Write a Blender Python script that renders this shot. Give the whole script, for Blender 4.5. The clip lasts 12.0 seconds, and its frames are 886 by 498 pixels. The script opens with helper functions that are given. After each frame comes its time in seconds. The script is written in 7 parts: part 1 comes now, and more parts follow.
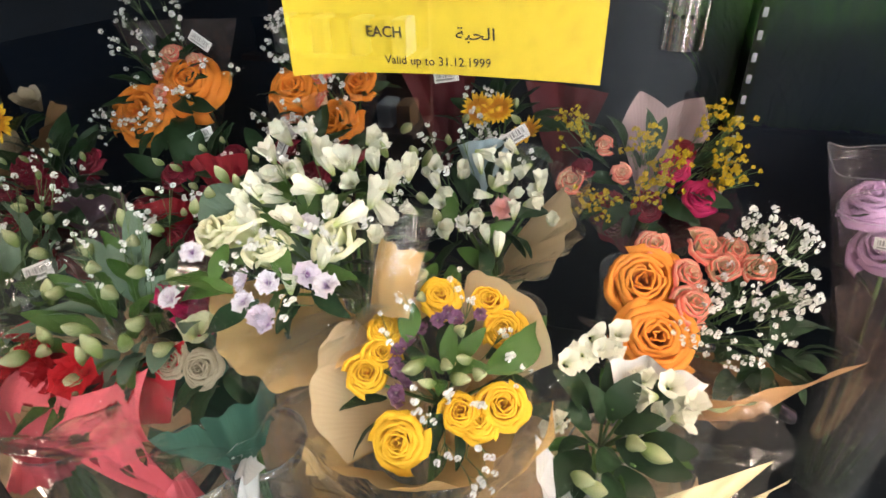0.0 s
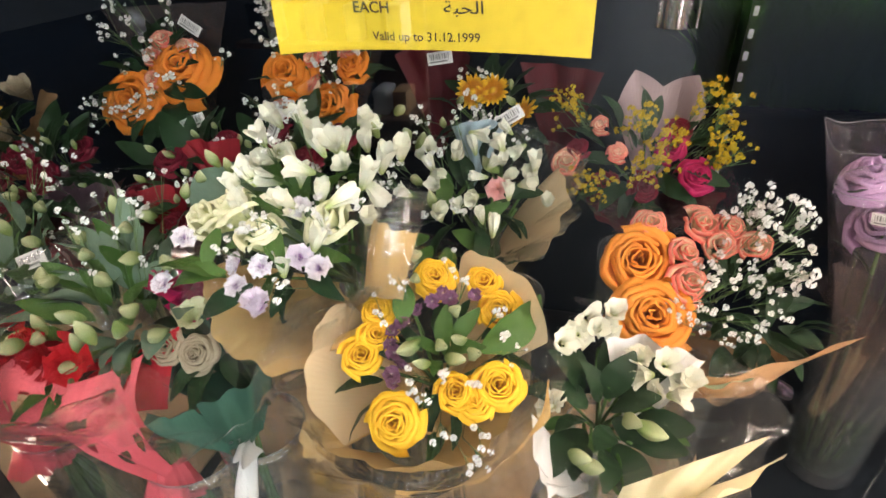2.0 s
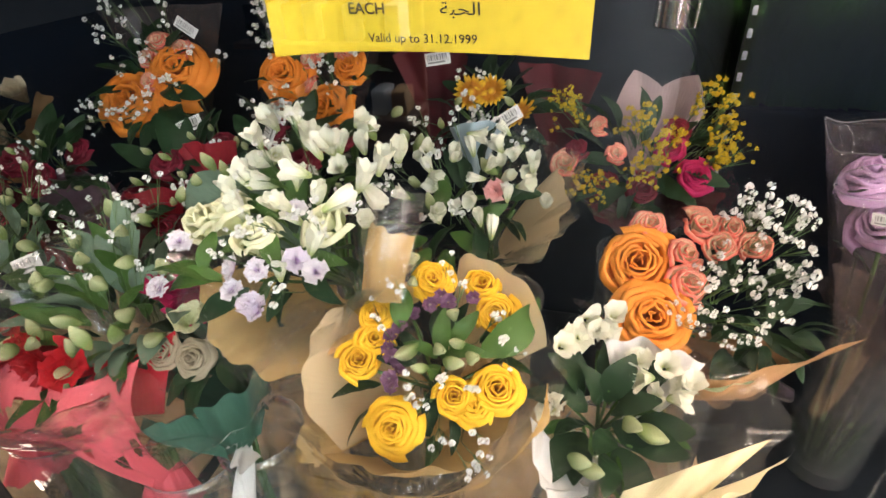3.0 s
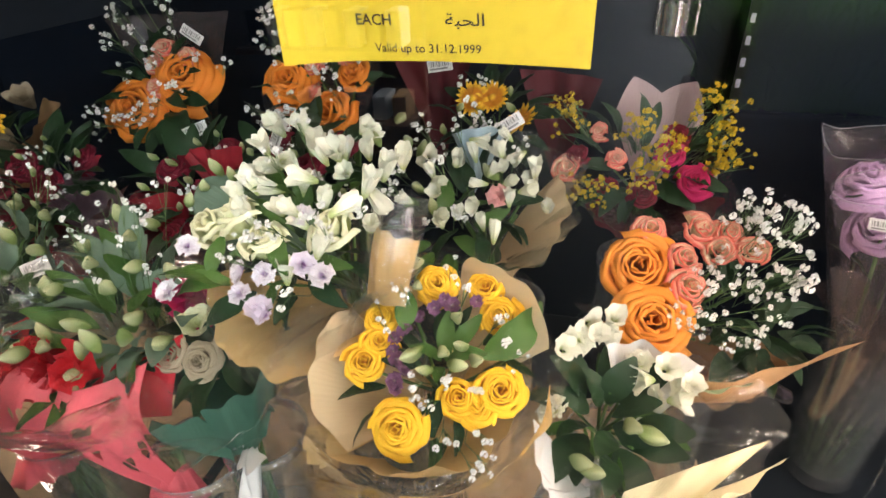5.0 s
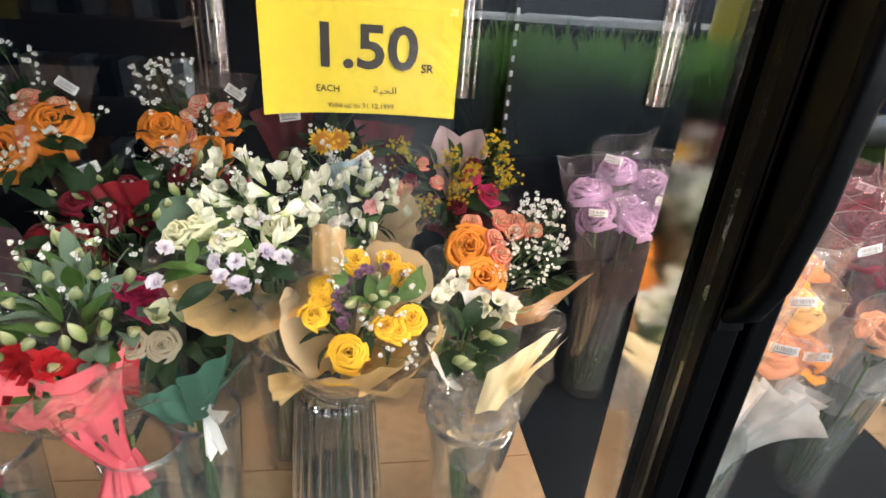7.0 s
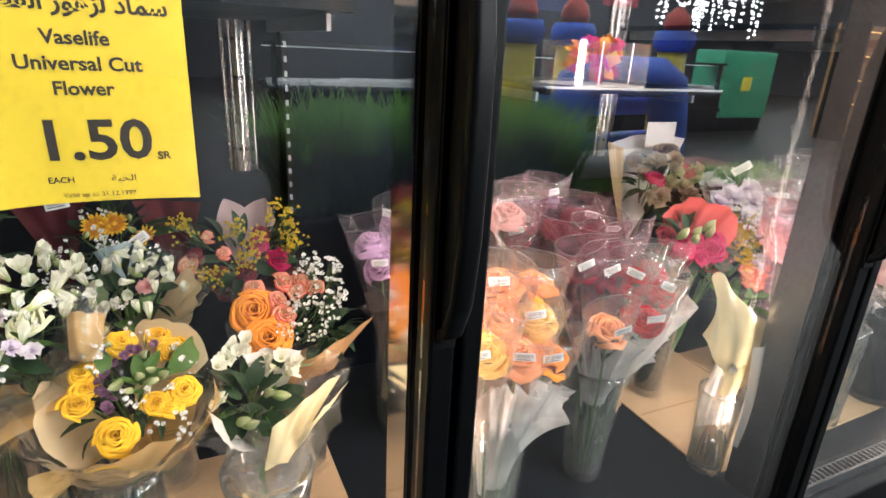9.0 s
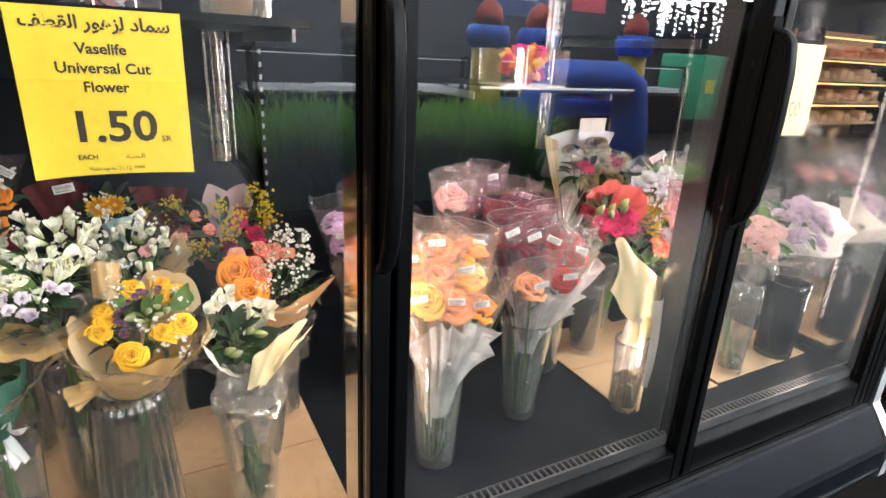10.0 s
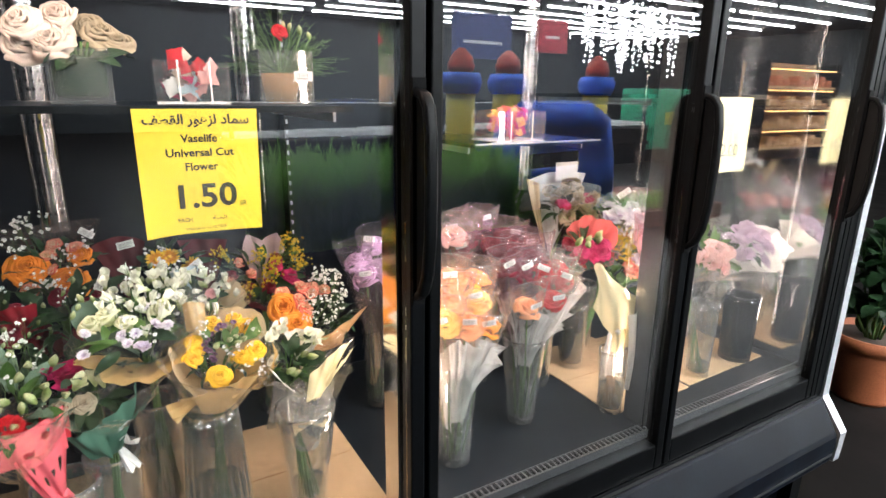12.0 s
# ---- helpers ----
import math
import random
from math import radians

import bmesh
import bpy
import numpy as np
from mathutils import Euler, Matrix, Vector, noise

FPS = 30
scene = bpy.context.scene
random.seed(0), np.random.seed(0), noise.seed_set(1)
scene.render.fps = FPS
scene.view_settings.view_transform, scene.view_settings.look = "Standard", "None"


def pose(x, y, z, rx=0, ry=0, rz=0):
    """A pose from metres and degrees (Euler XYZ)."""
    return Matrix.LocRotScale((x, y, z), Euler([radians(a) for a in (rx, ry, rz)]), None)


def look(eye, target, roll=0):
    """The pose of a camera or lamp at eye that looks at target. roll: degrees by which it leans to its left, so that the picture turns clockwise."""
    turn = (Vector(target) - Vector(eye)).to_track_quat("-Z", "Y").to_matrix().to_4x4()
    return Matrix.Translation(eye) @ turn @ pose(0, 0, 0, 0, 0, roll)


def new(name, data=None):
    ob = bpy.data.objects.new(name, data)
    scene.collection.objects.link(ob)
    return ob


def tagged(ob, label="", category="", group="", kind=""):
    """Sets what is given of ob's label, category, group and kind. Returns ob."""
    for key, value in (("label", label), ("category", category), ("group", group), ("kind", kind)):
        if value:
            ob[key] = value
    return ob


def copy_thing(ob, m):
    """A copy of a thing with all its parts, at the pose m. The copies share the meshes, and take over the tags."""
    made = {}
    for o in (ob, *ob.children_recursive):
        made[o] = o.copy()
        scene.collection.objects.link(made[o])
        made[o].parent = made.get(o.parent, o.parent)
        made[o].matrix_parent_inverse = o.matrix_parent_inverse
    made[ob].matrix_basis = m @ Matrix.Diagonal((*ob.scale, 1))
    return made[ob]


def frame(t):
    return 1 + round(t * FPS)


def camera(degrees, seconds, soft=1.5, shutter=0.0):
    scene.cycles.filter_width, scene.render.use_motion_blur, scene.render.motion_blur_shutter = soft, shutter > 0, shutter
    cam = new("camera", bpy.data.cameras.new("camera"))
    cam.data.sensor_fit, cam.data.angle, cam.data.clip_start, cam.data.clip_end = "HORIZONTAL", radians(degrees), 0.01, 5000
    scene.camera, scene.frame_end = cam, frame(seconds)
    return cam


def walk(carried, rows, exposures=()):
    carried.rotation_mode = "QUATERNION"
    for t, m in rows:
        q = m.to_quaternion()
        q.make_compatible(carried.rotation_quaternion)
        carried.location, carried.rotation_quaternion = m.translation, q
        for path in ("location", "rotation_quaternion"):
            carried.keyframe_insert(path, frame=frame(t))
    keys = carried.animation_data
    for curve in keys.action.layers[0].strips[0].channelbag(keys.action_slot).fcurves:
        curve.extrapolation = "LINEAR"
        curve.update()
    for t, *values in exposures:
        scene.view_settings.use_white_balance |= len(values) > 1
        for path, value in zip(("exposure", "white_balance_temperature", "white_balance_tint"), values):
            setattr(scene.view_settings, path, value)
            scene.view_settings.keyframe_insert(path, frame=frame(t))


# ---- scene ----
cam = camera(76.7, 12.0)
METRES, EYE, TILT, LEAN, TURN = 1.08, 1.5, -30.0, 0.0, 16.0
PATH = [
    (0, (0.032, -0.12, 1.391), (-0.444, 1.529, 0.363), -1.4),
    (0.5, (0.033, -0.121, 1.38), (-0.438, 1.508, 0.32), -1.8),
    (1, (0.036, -0.121, 1.381), (-0.436, 1.503, 0.313), -1.9),
    (1.5, (0.034, -0.121, 1.382), (-0.436, 1.503, 0.315), -2.1),
    (2, (0.037, -0.119, 1.384), (-0.433, 1.507, 0.319), -2.3),
    (2.5, (0.038, -0.117, 1.383), (-0.432, 1.51, 0.319), -2.4),
    (3, (0.037, -0.114, 1.384), (-0.431, 1.513, 0.318), -2.5),
    (5, (0.036, -0.122, 1.389), (-0.434, 1.512, 0.336), -2.5),
    (5.5, (0.026, -0.134, 1.389), (-0.44, 1.504, 0.34), -2.4),
    (6, (-0.046, -0.217, 1.391), (-0.197, 1.483, 0.35), 2.0),
    (6.5, (-0.097, -0.334, 1.428), (0.0, 1.39, 0.419), 4.3),
    (7, (-0.078, -0.39, 1.448), (0.221, 1.377, 0.561), 4.5),
    (7.5, (-0.042, -0.423, 1.466), (0.413, 1.365, 0.694), 4.7),
    (7.7, (-0.027, -0.434, 1.477), (0.487, 1.347, 0.727), 4.7),
    (9.3, (0.014, -0.547, 1.486), (0.877, 1.13, 0.82), 2.9),
    (9.5, (0.007, -0.606, 1.481), (0.889, 1.062, 0.815), 3.0),
    (10, (-0.026, -0.729, 1.494), (0.859, 0.939, 0.837), 2.8),
    (10.5, (-0.128, -0.807, 1.501), (0.76, 0.866, 0.857), 2.4),
    (11, (-0.189, -0.861, 1.506), (0.734, 0.802, 0.887), 1.9),
    (11.5, (-0.213, -0.889, 1.549), (0.754, 0.767, 0.982), 1.6),
    (12, (-0.214, -0.899, 1.562), (0.76, 0.764, 1.029), 0.7),
]
walk(cam, [(t, look(eye, target, roll)) for t, eye, target, roll in PATH],
     [(0, -0.24), (5.5, -0.24), (6.5, -0.14), (9.5, -0.2), (10.5, 0.02), (12, 0.07)])

# ---------- light ----------
world = bpy.data.worlds.new("world")
scene.world = world
world.use_nodes = True
world.node_tree.nodes["Background"].inputs[0].default_value = (0.75, 0.82, 0.9, 1)
world.node_tree.nodes["Background"].inputs[1].default_value = 0.02


def area(name, m, sx, sy, power, color=(1, 1, 1), spread=180):
    d = bpy.data.lights.new(name, "AREA")
    d.shape, d.size, d.size_y, d.energy, d.color, d.spread = "RECTANGLE", sx, sy, power, color, radians(spread)
    ob = new(name, d)
    ob.matrix_world = m
    return ob


COOL = (1.0, 0.76, 0.635)
# tube under the canopy, above the front row
area("canopy_light", pose(0.32, 0.09, 2.03, 6, 0, 0), 3.0, 0.04, 34.0, COOL)
# faint light strips on the back edges of the door posts, one to each side
for px_, side_ in ((-0.62, -1), (0.242, 1), (0.31, -1), (1.033, 1), (1.10, -1), (1.85, 1)):
    area("post_light", pose(px_ - side_ * 0.012, 0.146, 1.27, 90, 0, side_ * 58), 0.02, 1.05, 1.0 if px_ < 0 else 2.7 if px_ < 0.3 else 4.2, COOL)

# ---------- materials ----------


def nodes_of(name):
    m = bpy.data.materials.new(name)
    m.use_nodes = True
    nt = m.node_tree
    nt.nodes.clear()
    return m, nt, nt.nodes.new("ShaderNodeOutputMaterial")


def add(nt, kind, **kw):
    n = nt.nodes.new(kind)
    for k, v in kw.items():
        n.inputs[k.replace("_", " ")].default_value = v
    return n


def grain(nt, scale, detail=4.0, coord="Object"):
    tc = nt.nodes.new("ShaderNodeTexCoord")
    n = add(nt, "ShaderNodeTexNoise", Scale=scale, Detail=detail)
    nt.links.new(tc.outputs[coord], n.inputs["Vector"])
    return n


def blend(nt, fac, a, b):
    """A colour mix; a and b are colours or sockets."""
    n = nt.nodes.new("ShaderNodeMix")
    n.data_type = "RGBA"
    for s, v in ((n.inputs[0], fac), (n.inputs[6], a), (n.inputs[7], b)):
        if isinstance(v, (int, float)):
            s.default_value = v
        elif isinstance(v, tuple):
            s.default_value = (*v[:3], 1)
        else:
            nt.links.new(v, s)
    return n.outputs[2]


def ramp(nt, src, lo, hi):
    n = nt.nodes.new("ShaderNodeMapRange")
    n.inputs["From Min"].default_value, n.inputs["From Max"].default_value = lo, hi
    nt.links.new(src, n.inputs["Value"])
    return n.outputs["Result"]


def surface(name, color, dark=None, rough=0.5, metal=0.0, fine=120.0, coarse=9.0, bump=0.15, coat=0.0, vary=0.0, spec=0.5):
    """A plain opaque surface with grain at two scales."""
    m, nt, out = nodes_of(name)
    dark = dark or tuple(c * 0.72 for c in color)
    p = add(nt, "ShaderNodeBsdfPrincipled", Metallic=metal, Coat_Weight=coat, Specular_IOR_Level=spec)
    a, b = grain(nt, coarse, 6), grain(nt, fine, 3)
    col = blend(nt, ramp(nt, a.outputs[0], 0.35, 0.7), color, dark)
    col = blend(nt, ramp(nt, b.outputs[0], 0.45, 0.9), col, tuple(c * 0.8 for c in dark))
    if vary:
        info = nt.nodes.new("ShaderNodeObjectInfo")
        hsv = nt.nodes.new("ShaderNodeHueSaturation")
        nt.links.new(col, hsv.inputs["Color"])
        r = nt.nodes.new("ShaderNodeMapRange")
        r.inputs["To Min"].default_value, r.inputs["To Max"].default_value = 1 - vary, 1 + vary
        nt.links.new(info.outputs["Random"], r.inputs["Value"])
        nt.links.new(r.outputs[0], hsv.inputs["Value"])
        col = hsv.outputs["Color"]
    nt.links.new(col, p.inputs["Base Color"])
    rr = nt.nodes.new("ShaderNodeMapRange")
    rr.inputs["To Min"].default_value, rr.inputs["To Max"].default_value = max(0.02, rough - 0.08), min(1, rough + 0.12)
    nt.links.new(a.outputs[0], rr.inputs["Value"])
    nt.links.new(rr.outputs[0], p.inputs["Roughness"])
    if bump:
        bp = add(nt, "ShaderNodeBump", Strength=bump, Distance=0.002)
        nt.links.new(b.outputs[0], bp.inputs["Height"])
        nt.links.new(bp.outputs[0], p.inputs["Normal"])
    nt.links.new(p.outputs[0], out.inputs[0])
    return m


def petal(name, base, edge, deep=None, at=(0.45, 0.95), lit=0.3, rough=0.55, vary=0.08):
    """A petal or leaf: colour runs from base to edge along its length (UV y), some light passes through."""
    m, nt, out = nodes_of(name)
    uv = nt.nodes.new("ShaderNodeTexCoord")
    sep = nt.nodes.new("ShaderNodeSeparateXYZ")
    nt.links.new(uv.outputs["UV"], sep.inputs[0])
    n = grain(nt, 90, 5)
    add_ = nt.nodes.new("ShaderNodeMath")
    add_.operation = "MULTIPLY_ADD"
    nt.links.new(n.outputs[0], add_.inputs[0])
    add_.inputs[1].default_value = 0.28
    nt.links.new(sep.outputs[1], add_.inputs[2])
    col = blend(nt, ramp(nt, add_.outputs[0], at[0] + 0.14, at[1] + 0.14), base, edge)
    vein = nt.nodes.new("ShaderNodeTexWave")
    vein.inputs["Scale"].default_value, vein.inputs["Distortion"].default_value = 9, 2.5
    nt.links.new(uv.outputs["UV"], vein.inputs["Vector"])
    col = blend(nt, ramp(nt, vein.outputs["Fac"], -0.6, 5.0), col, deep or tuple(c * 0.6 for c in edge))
    info = nt.nodes.new("ShaderNodeObjectInfo")
    hsv = nt.nodes.new("ShaderNodeHueSaturation")
    r = nt.nodes.new("ShaderNodeMapRange")
    r.inputs["To Min"].default_value, r.inputs["To Max"].default_value = 1 - vary, 1 + vary
    nt.links.new(info.outputs["Random"], r.inputs["Value"])
    nt.links.new(r.outputs[0], hsv.inputs["Value"])
    nt.links.new(col, hsv.inputs["Color"])
    p = add(nt, "ShaderNodeBsdfPrincipled", Roughness=rough)
    p.inputs["Specular IOR Level"].default_value = 0.3
    t = nt.nodes.new("ShaderNodeBsdfTranslucent")
    nt.links.new(hsv.outputs[0], p.inputs["Base Color"])
    nt.links.new(hsv.outputs[0], t.inputs["Color"])
    bp = add(nt, "ShaderNodeBump", Strength=0.25, Distance=0.001)
    nt.links.new(vein.outputs["Fac"], bp.inputs["Height"])
    nt.links.new(bp.outputs[0], p.inputs["Normal"])
    mx = nt.nodes.new("ShaderNodeMixShader")
    mx.inputs[0].default_value = lit
    nt.links.new(p.outputs[0], mx.inputs[1])
    nt.links.new(t.outputs[0], mx.inputs[2])
    nt.links.new(mx.outputs[0], out.inputs[0])
    return m


def clear(name, tint=(0.97, 0.98, 0.98), rough=0.02, gain=1.0, haze=0.0, haze_color=(0.85, 0.87, 0.88), crumple=0.0, scale=25.0, ior=1.45, steep=4.0, graze=None):
    """Thin clear sheet or glass: passes light, mirrors by Fresnel, with an optional milky part."""
    m, nt, out = nodes_of(name)
    tr = add(nt, "ShaderNodeBsdfTransparent", Color=(*tint, 1))
    gl = add(nt, "ShaderNodeBsdfGlossy", Roughness=rough, Color=(1, 1, 1, 1))
    fr = add(nt, "ShaderNodeLayerWeight", Blend=0.5)
    pw = nt.nodes.new("ShaderNodeMath")
    pw.operation = "POWER"
    pw.inputs[1].default_value = steep
    nt.links.new(fr.outputs["Facing"], pw.inputs[0])
    f0 = ((ior - 1) / (ior + 1)) ** 2
    mul = nt.nodes.new("ShaderNodeMath")
    mul.operation, mul.use_clamp = "MULTIPLY_ADD", True
    mul.inputs[1].default_value, mul.inputs[2].default_value = gain * (1 - f0) * 0.7 if graze is None else graze, gain * f0
    nt.links.new(pw.outputs[0], mul.inputs[0])
    if crumple:
        n = grain(nt, scale, 3)
        bp = add(nt, "ShaderNodeBump", Strength=crumple, Distance=0.02)
        nt.links.new(n.outputs[0], bp.inputs["Height"])
        nt.links.new(bp.outputs[0], gl.inputs["Normal"])
    mx = nt.nodes.new("ShaderNodeMixShader")
    nt.links.new(mul.outputs[0], mx.inputs[0])
    nt.links.new(tr.outputs[0], mx.inputs[1])
    nt.links.new(gl.outputs[0], mx.inputs[2])
    last = mx
    if haze:
        d = add(nt, "ShaderNodeBsdfDiffuse", Color=(*haze_color, 1))
        t = add(nt, "ShaderNodeBsdfTranslucent", Color=(*haze_color, 1))
        h = nt.nodes.new("ShaderNodeMixShader")
        h.inputs[0].default_value = 0.5
        nt.links.new(d.outputs[0], h.inputs[1])
        nt.links.new(t.outputs[0], h.inputs[2])
        n2 = grain(nt, 14, 5)
        k = nt.nodes.new("ShaderNodeMapRange")
        k.inputs["From Min"].default_value, k.inputs["From Max"].default_value = 0.3, 0.75
        k.inputs["To Min"].default_value, k.inputs["To Max"].default_value = haze * 0.6, min(1, haze * 1.4)
        nt.links.new(n2.outputs[0], k.inputs["Value"])
        h2 = nt.nodes.new("ShaderNodeMixShader")
        nt.links.new(k.outputs[0], h2.inputs[0])
        nt.links.new(mx.outputs[0], h2.inputs[1])
        nt.links.new(h.outputs[0], h2.inputs[2])
        last = h2
    nt.links.new(last.outputs[0], out.inputs[0])
    return m


def glow(name, color, strength):
    m, nt, out = nodes_of(name)
    e = add(nt, "ShaderNodeEmission", Color=(*color, 1), Strength=strength)
    nt.links.new(e.outputs[0], out.inputs[0])
    return m


BLACK = surface("black_coated_metal", (0.002, 0.0024, 0.003), (0.0015, 0.0018, 0.002), rough=0.38, bump=0.05, spec=0.1)
RUBBER = surface("black_rubber", (0.0025, 0.0025, 0.0028), rough=0.7, bump=0.2, spec=0.08)
NAVY = surface("dark_blue_black_panel", (0.004, 0.0065, 0.011), (0.003, 0.004, 0.007), rough=0.4, metal=0.0, spec=0.08, bump=0.04)
BACKWALL = surface("dark_cabinet_lining", (0.003, 0.006, 0.012), (0.002, 0.004, 0.008), rough=0.45, metal=0.0, spec=0.12, coarse=4, bump=0.06)
DECK = surface("dark_grey_deck", (0.0095, 0.0135, 0.019), (0.007, 0.01, 0.014), spec=0.35, rough=0.32, coarse=7)
STEEL = surface("brushed_steel", (0.32, 0.33, 0.35), (0.27, 0.28, 0.3), coarse=2.0, rough=0.4, metal=1.0, bump=0.05)
POLISHED = surface("polished_upright_steel", (0.5, 0.51, 0.53), (0.42, 0.43, 0.45), coarse=3.0, rough=0.2, metal=1.0, bump=0.03)
SLOT = surface("dull_slot_metal", (0.34, 0.36, 0.38), rough=0.4, metal=0.5, bump=0)
ALU = surface("satin_silver_trim", (0.72, 0.73, 0.75), (0.6, 0.61, 0.63), rough=0.35, metal=0.55, bump=0.03)
MIRROR = surface("polished_steel", (0.86, 0.86, 0.86), (0.8, 0.8, 0.8), rough=0.09, metal=1.0, bump=0.0)
DIMSTEEL = surface("dull_dark_steel", (0.2, 0.2, 0.21), rough=0.35, metal=1.0, bump=0.03)
CARD = surface("brown_cardboard", (0.66, 0.45, 0.26), (0.57, 0.38, 0.21), rough=0.85, coarse=5, fine=60, bump=0.2)
WHITE = surface("white_paper", (0.82, 0.81, 0.79), (0.74, 0.73, 0.71), rough=0.7)
YELLOW = surface("yellow_paper", (0.72, 0.55, 0.036), (0.69, 0.52, 0.03), rough=0.65, coarse=3, bump=0.03)
# Yellow paper painted paler, with the overexposed light put into its colour.
PALE = surface("overlit_yellow_paper", (0.9, 0.84, 0.5), (0.86, 0.78, 0.42), rough=0.65, coarse=3, bump=0.03)
INK = surface("black_print", (0.03, 0.025, 0.02), rough=0.6, bump=0)
GREYINK = surface("grey_print", (0.3, 0.3, 0.3), rough=0.6, bump=0)
TERRA = surface("terracotta_plastic", (0.48, 0.15, 0.06), (0.38, 0.11, 0.045), rough=0.55, coarse=6)
SOIL = surface("dark_soil", (0.06, 0.04, 0.028), rough=0.95, fine=200, bump=0.8)
FLOOR = surface("grey_shop_floor", (0.014, 0.012, 0.011), (0.009, 0.008, 0.008), spec=0.06, rough=0.5, coarse=3, fine=150, bump=0.05)
CEIL = surface("dark_ceiling", (0.05, 0.06, 0.07), rough=0.8)
SHOPWALL = surface("blue_grey_shop_wall", (0.014, 0.019, 0.024), rough=0.7)
DARKWALL = surface("dark_reflection_wall", (0.012, 0.012, 0.013), rough=0.7)

GLASS_DOOR = clear("door_glass", (0.97, 0.985, 0.98), 0.0, 3.6, steep=3.6, graze=0.85)
# Faint white haze in both vase glasses stands in for their highlights and streaks.
GLASS = clear("clear_glass", (0.97, 0.98, 0.975), 0.07, 3.4, haze=0.045, haze_color=(0.9, 0.9, 0.88))
RIBBED = clear("ribbed_glass", (0.95, 0.96, 0.955), 0.05, 7.0, haze=0.025, haze_color=(0.8, 0.8, 0.78))
FROST = clear("crumpled_white_film", (0.93, 0.93, 0.93), 0.1, 3.4, haze=0.5, haze_color=(0.95, 0.94, 0.92), crumple=0.7, scale=20)
HEM = clear("folded_film_edge", (0.95, 0.95, 0.95), 0.1, 2.0, haze=0.32, haze_color=(0.95, 0.93, 0.92))
# White haze paints a bright highlight line along the vase rims.
RIM = clear("highlight_glass_rim", (0.95, 0.96, 0.96), 0.1, 3.0, haze=0.18, haze_color=(0.9, 0.9, 0.9))
ACRYL = clear("clear_acrylic", (0.96, 0.97, 0.97), 0.04, 2.0, haze=0.03)
WATER = clear("cloudy_water", (0.88, 0.9, 0.85), 0.02, 1.5, haze=0.14, haze_color=(0.72, 0.73, 0.66))
CELLO = clear("cellophane", (0.97, 0.97, 0.96), 0.12, 2.0, haze=0.04, crumple=0.6, scale=14)
CELLOW = clear("wrinkled_cellophane", (0.93, 0.93, 0.92), 0.08, 3.0, haze=0.26, crumple=0.7, scale=18)
SLEEVE = clear("frosted_sleeve", (0.93, 0.93, 0.93), 0.2, 1.8, haze=0.1, haze_color=(0.94, 0.89, 0.87), crumple=0.5, scale=18)
SLEEVEC = clear("clear_sleeve", (0.95, 0.94, 0.95), 0.16, 1.8, haze=0.045, haze_color=(0.9, 0.8, 0.9), crumple=0.5, scale=18)
# Peach and rosy tints put the roses' glow into the frosted film's colour.
SLEEVEO = clear("peach_glow_sleeve", (0.96, 0.86, 0.8), 0.2, 1.8, haze=0.12, haze_color=(0.96, 0.84, 0.76), crumple=0.4, scale=16)
SLEEVEP = clear("rosy_glow_sleeve", (0.86, 0.74, 0.77), 0.2, 1.8, haze=0.17, haze_color=(0.62, 0.42, 0.48), crumple=0.5, scale=18)
SLEEVED = clear("smoky_sleeve", (0.62, 0.6, 0.6), 0.2, 1.4, haze=0.2, haze_color=(0.45, 0.36, 0.36), crumple=0.5, scale=18)

# Rose petals: base colours darkened to stand in for shade deep between the petals.
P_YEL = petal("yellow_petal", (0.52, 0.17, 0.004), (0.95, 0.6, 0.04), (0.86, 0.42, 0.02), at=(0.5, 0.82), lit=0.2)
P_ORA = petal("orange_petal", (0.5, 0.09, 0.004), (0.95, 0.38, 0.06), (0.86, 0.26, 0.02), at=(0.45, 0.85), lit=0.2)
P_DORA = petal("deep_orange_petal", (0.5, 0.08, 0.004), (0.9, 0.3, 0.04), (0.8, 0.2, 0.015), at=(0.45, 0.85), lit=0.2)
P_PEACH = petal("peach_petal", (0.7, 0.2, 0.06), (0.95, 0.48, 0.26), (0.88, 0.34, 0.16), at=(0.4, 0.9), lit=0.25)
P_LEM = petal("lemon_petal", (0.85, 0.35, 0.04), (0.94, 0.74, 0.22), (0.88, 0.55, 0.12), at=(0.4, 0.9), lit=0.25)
P_WHT = petal("cream_white_petal", (0.5, 0.56, 0.22), (0.86, 0.84, 0.6), (0.7, 0.72, 0.42), at=(0.2, 0.85), lit=0.3)
P_ALS = petal("white_alstroemeria_petal", (0.4, 0.48, 0.15), (0.9, 0.89, 0.79), (0.7, 0.74, 0.48), at=(0.1, 0.5), lit=0.25)
P_CRM = petal("beige_petal", (0.2, 0.15, 0.08), (0.44, 0.36, 0.25), (0.32, 0.25, 0.16), at=(0.3, 0.9), lit=0.15)
P_SPR = petal("bicolour_spray_petal", (0.9, 0.74, 0.5), (0.78, 0.08, 0.07), (0.86, 0.48, 0.33), at=(0.64, 0.94), lit=0.2)
P_PUR = petal("lilac_petal", (0.26, 0.1, 0.25), (0.7, 0.45, 0.7), (0.5, 0.28, 0.5), at=(0.4, 0.9), lit=0.2)
P_RED = petal("red_petal", (0.58, 0.015, 0.025), (0.6, 0.02, 0.03), (0.35, 0.005, 0.012), lit=0.4)
P_MAR = petal("dark_maroon_petal", (0.2, 0.008, 0.02), (0.22, 0.01, 0.03), (0.06, 0.0, 0.01))
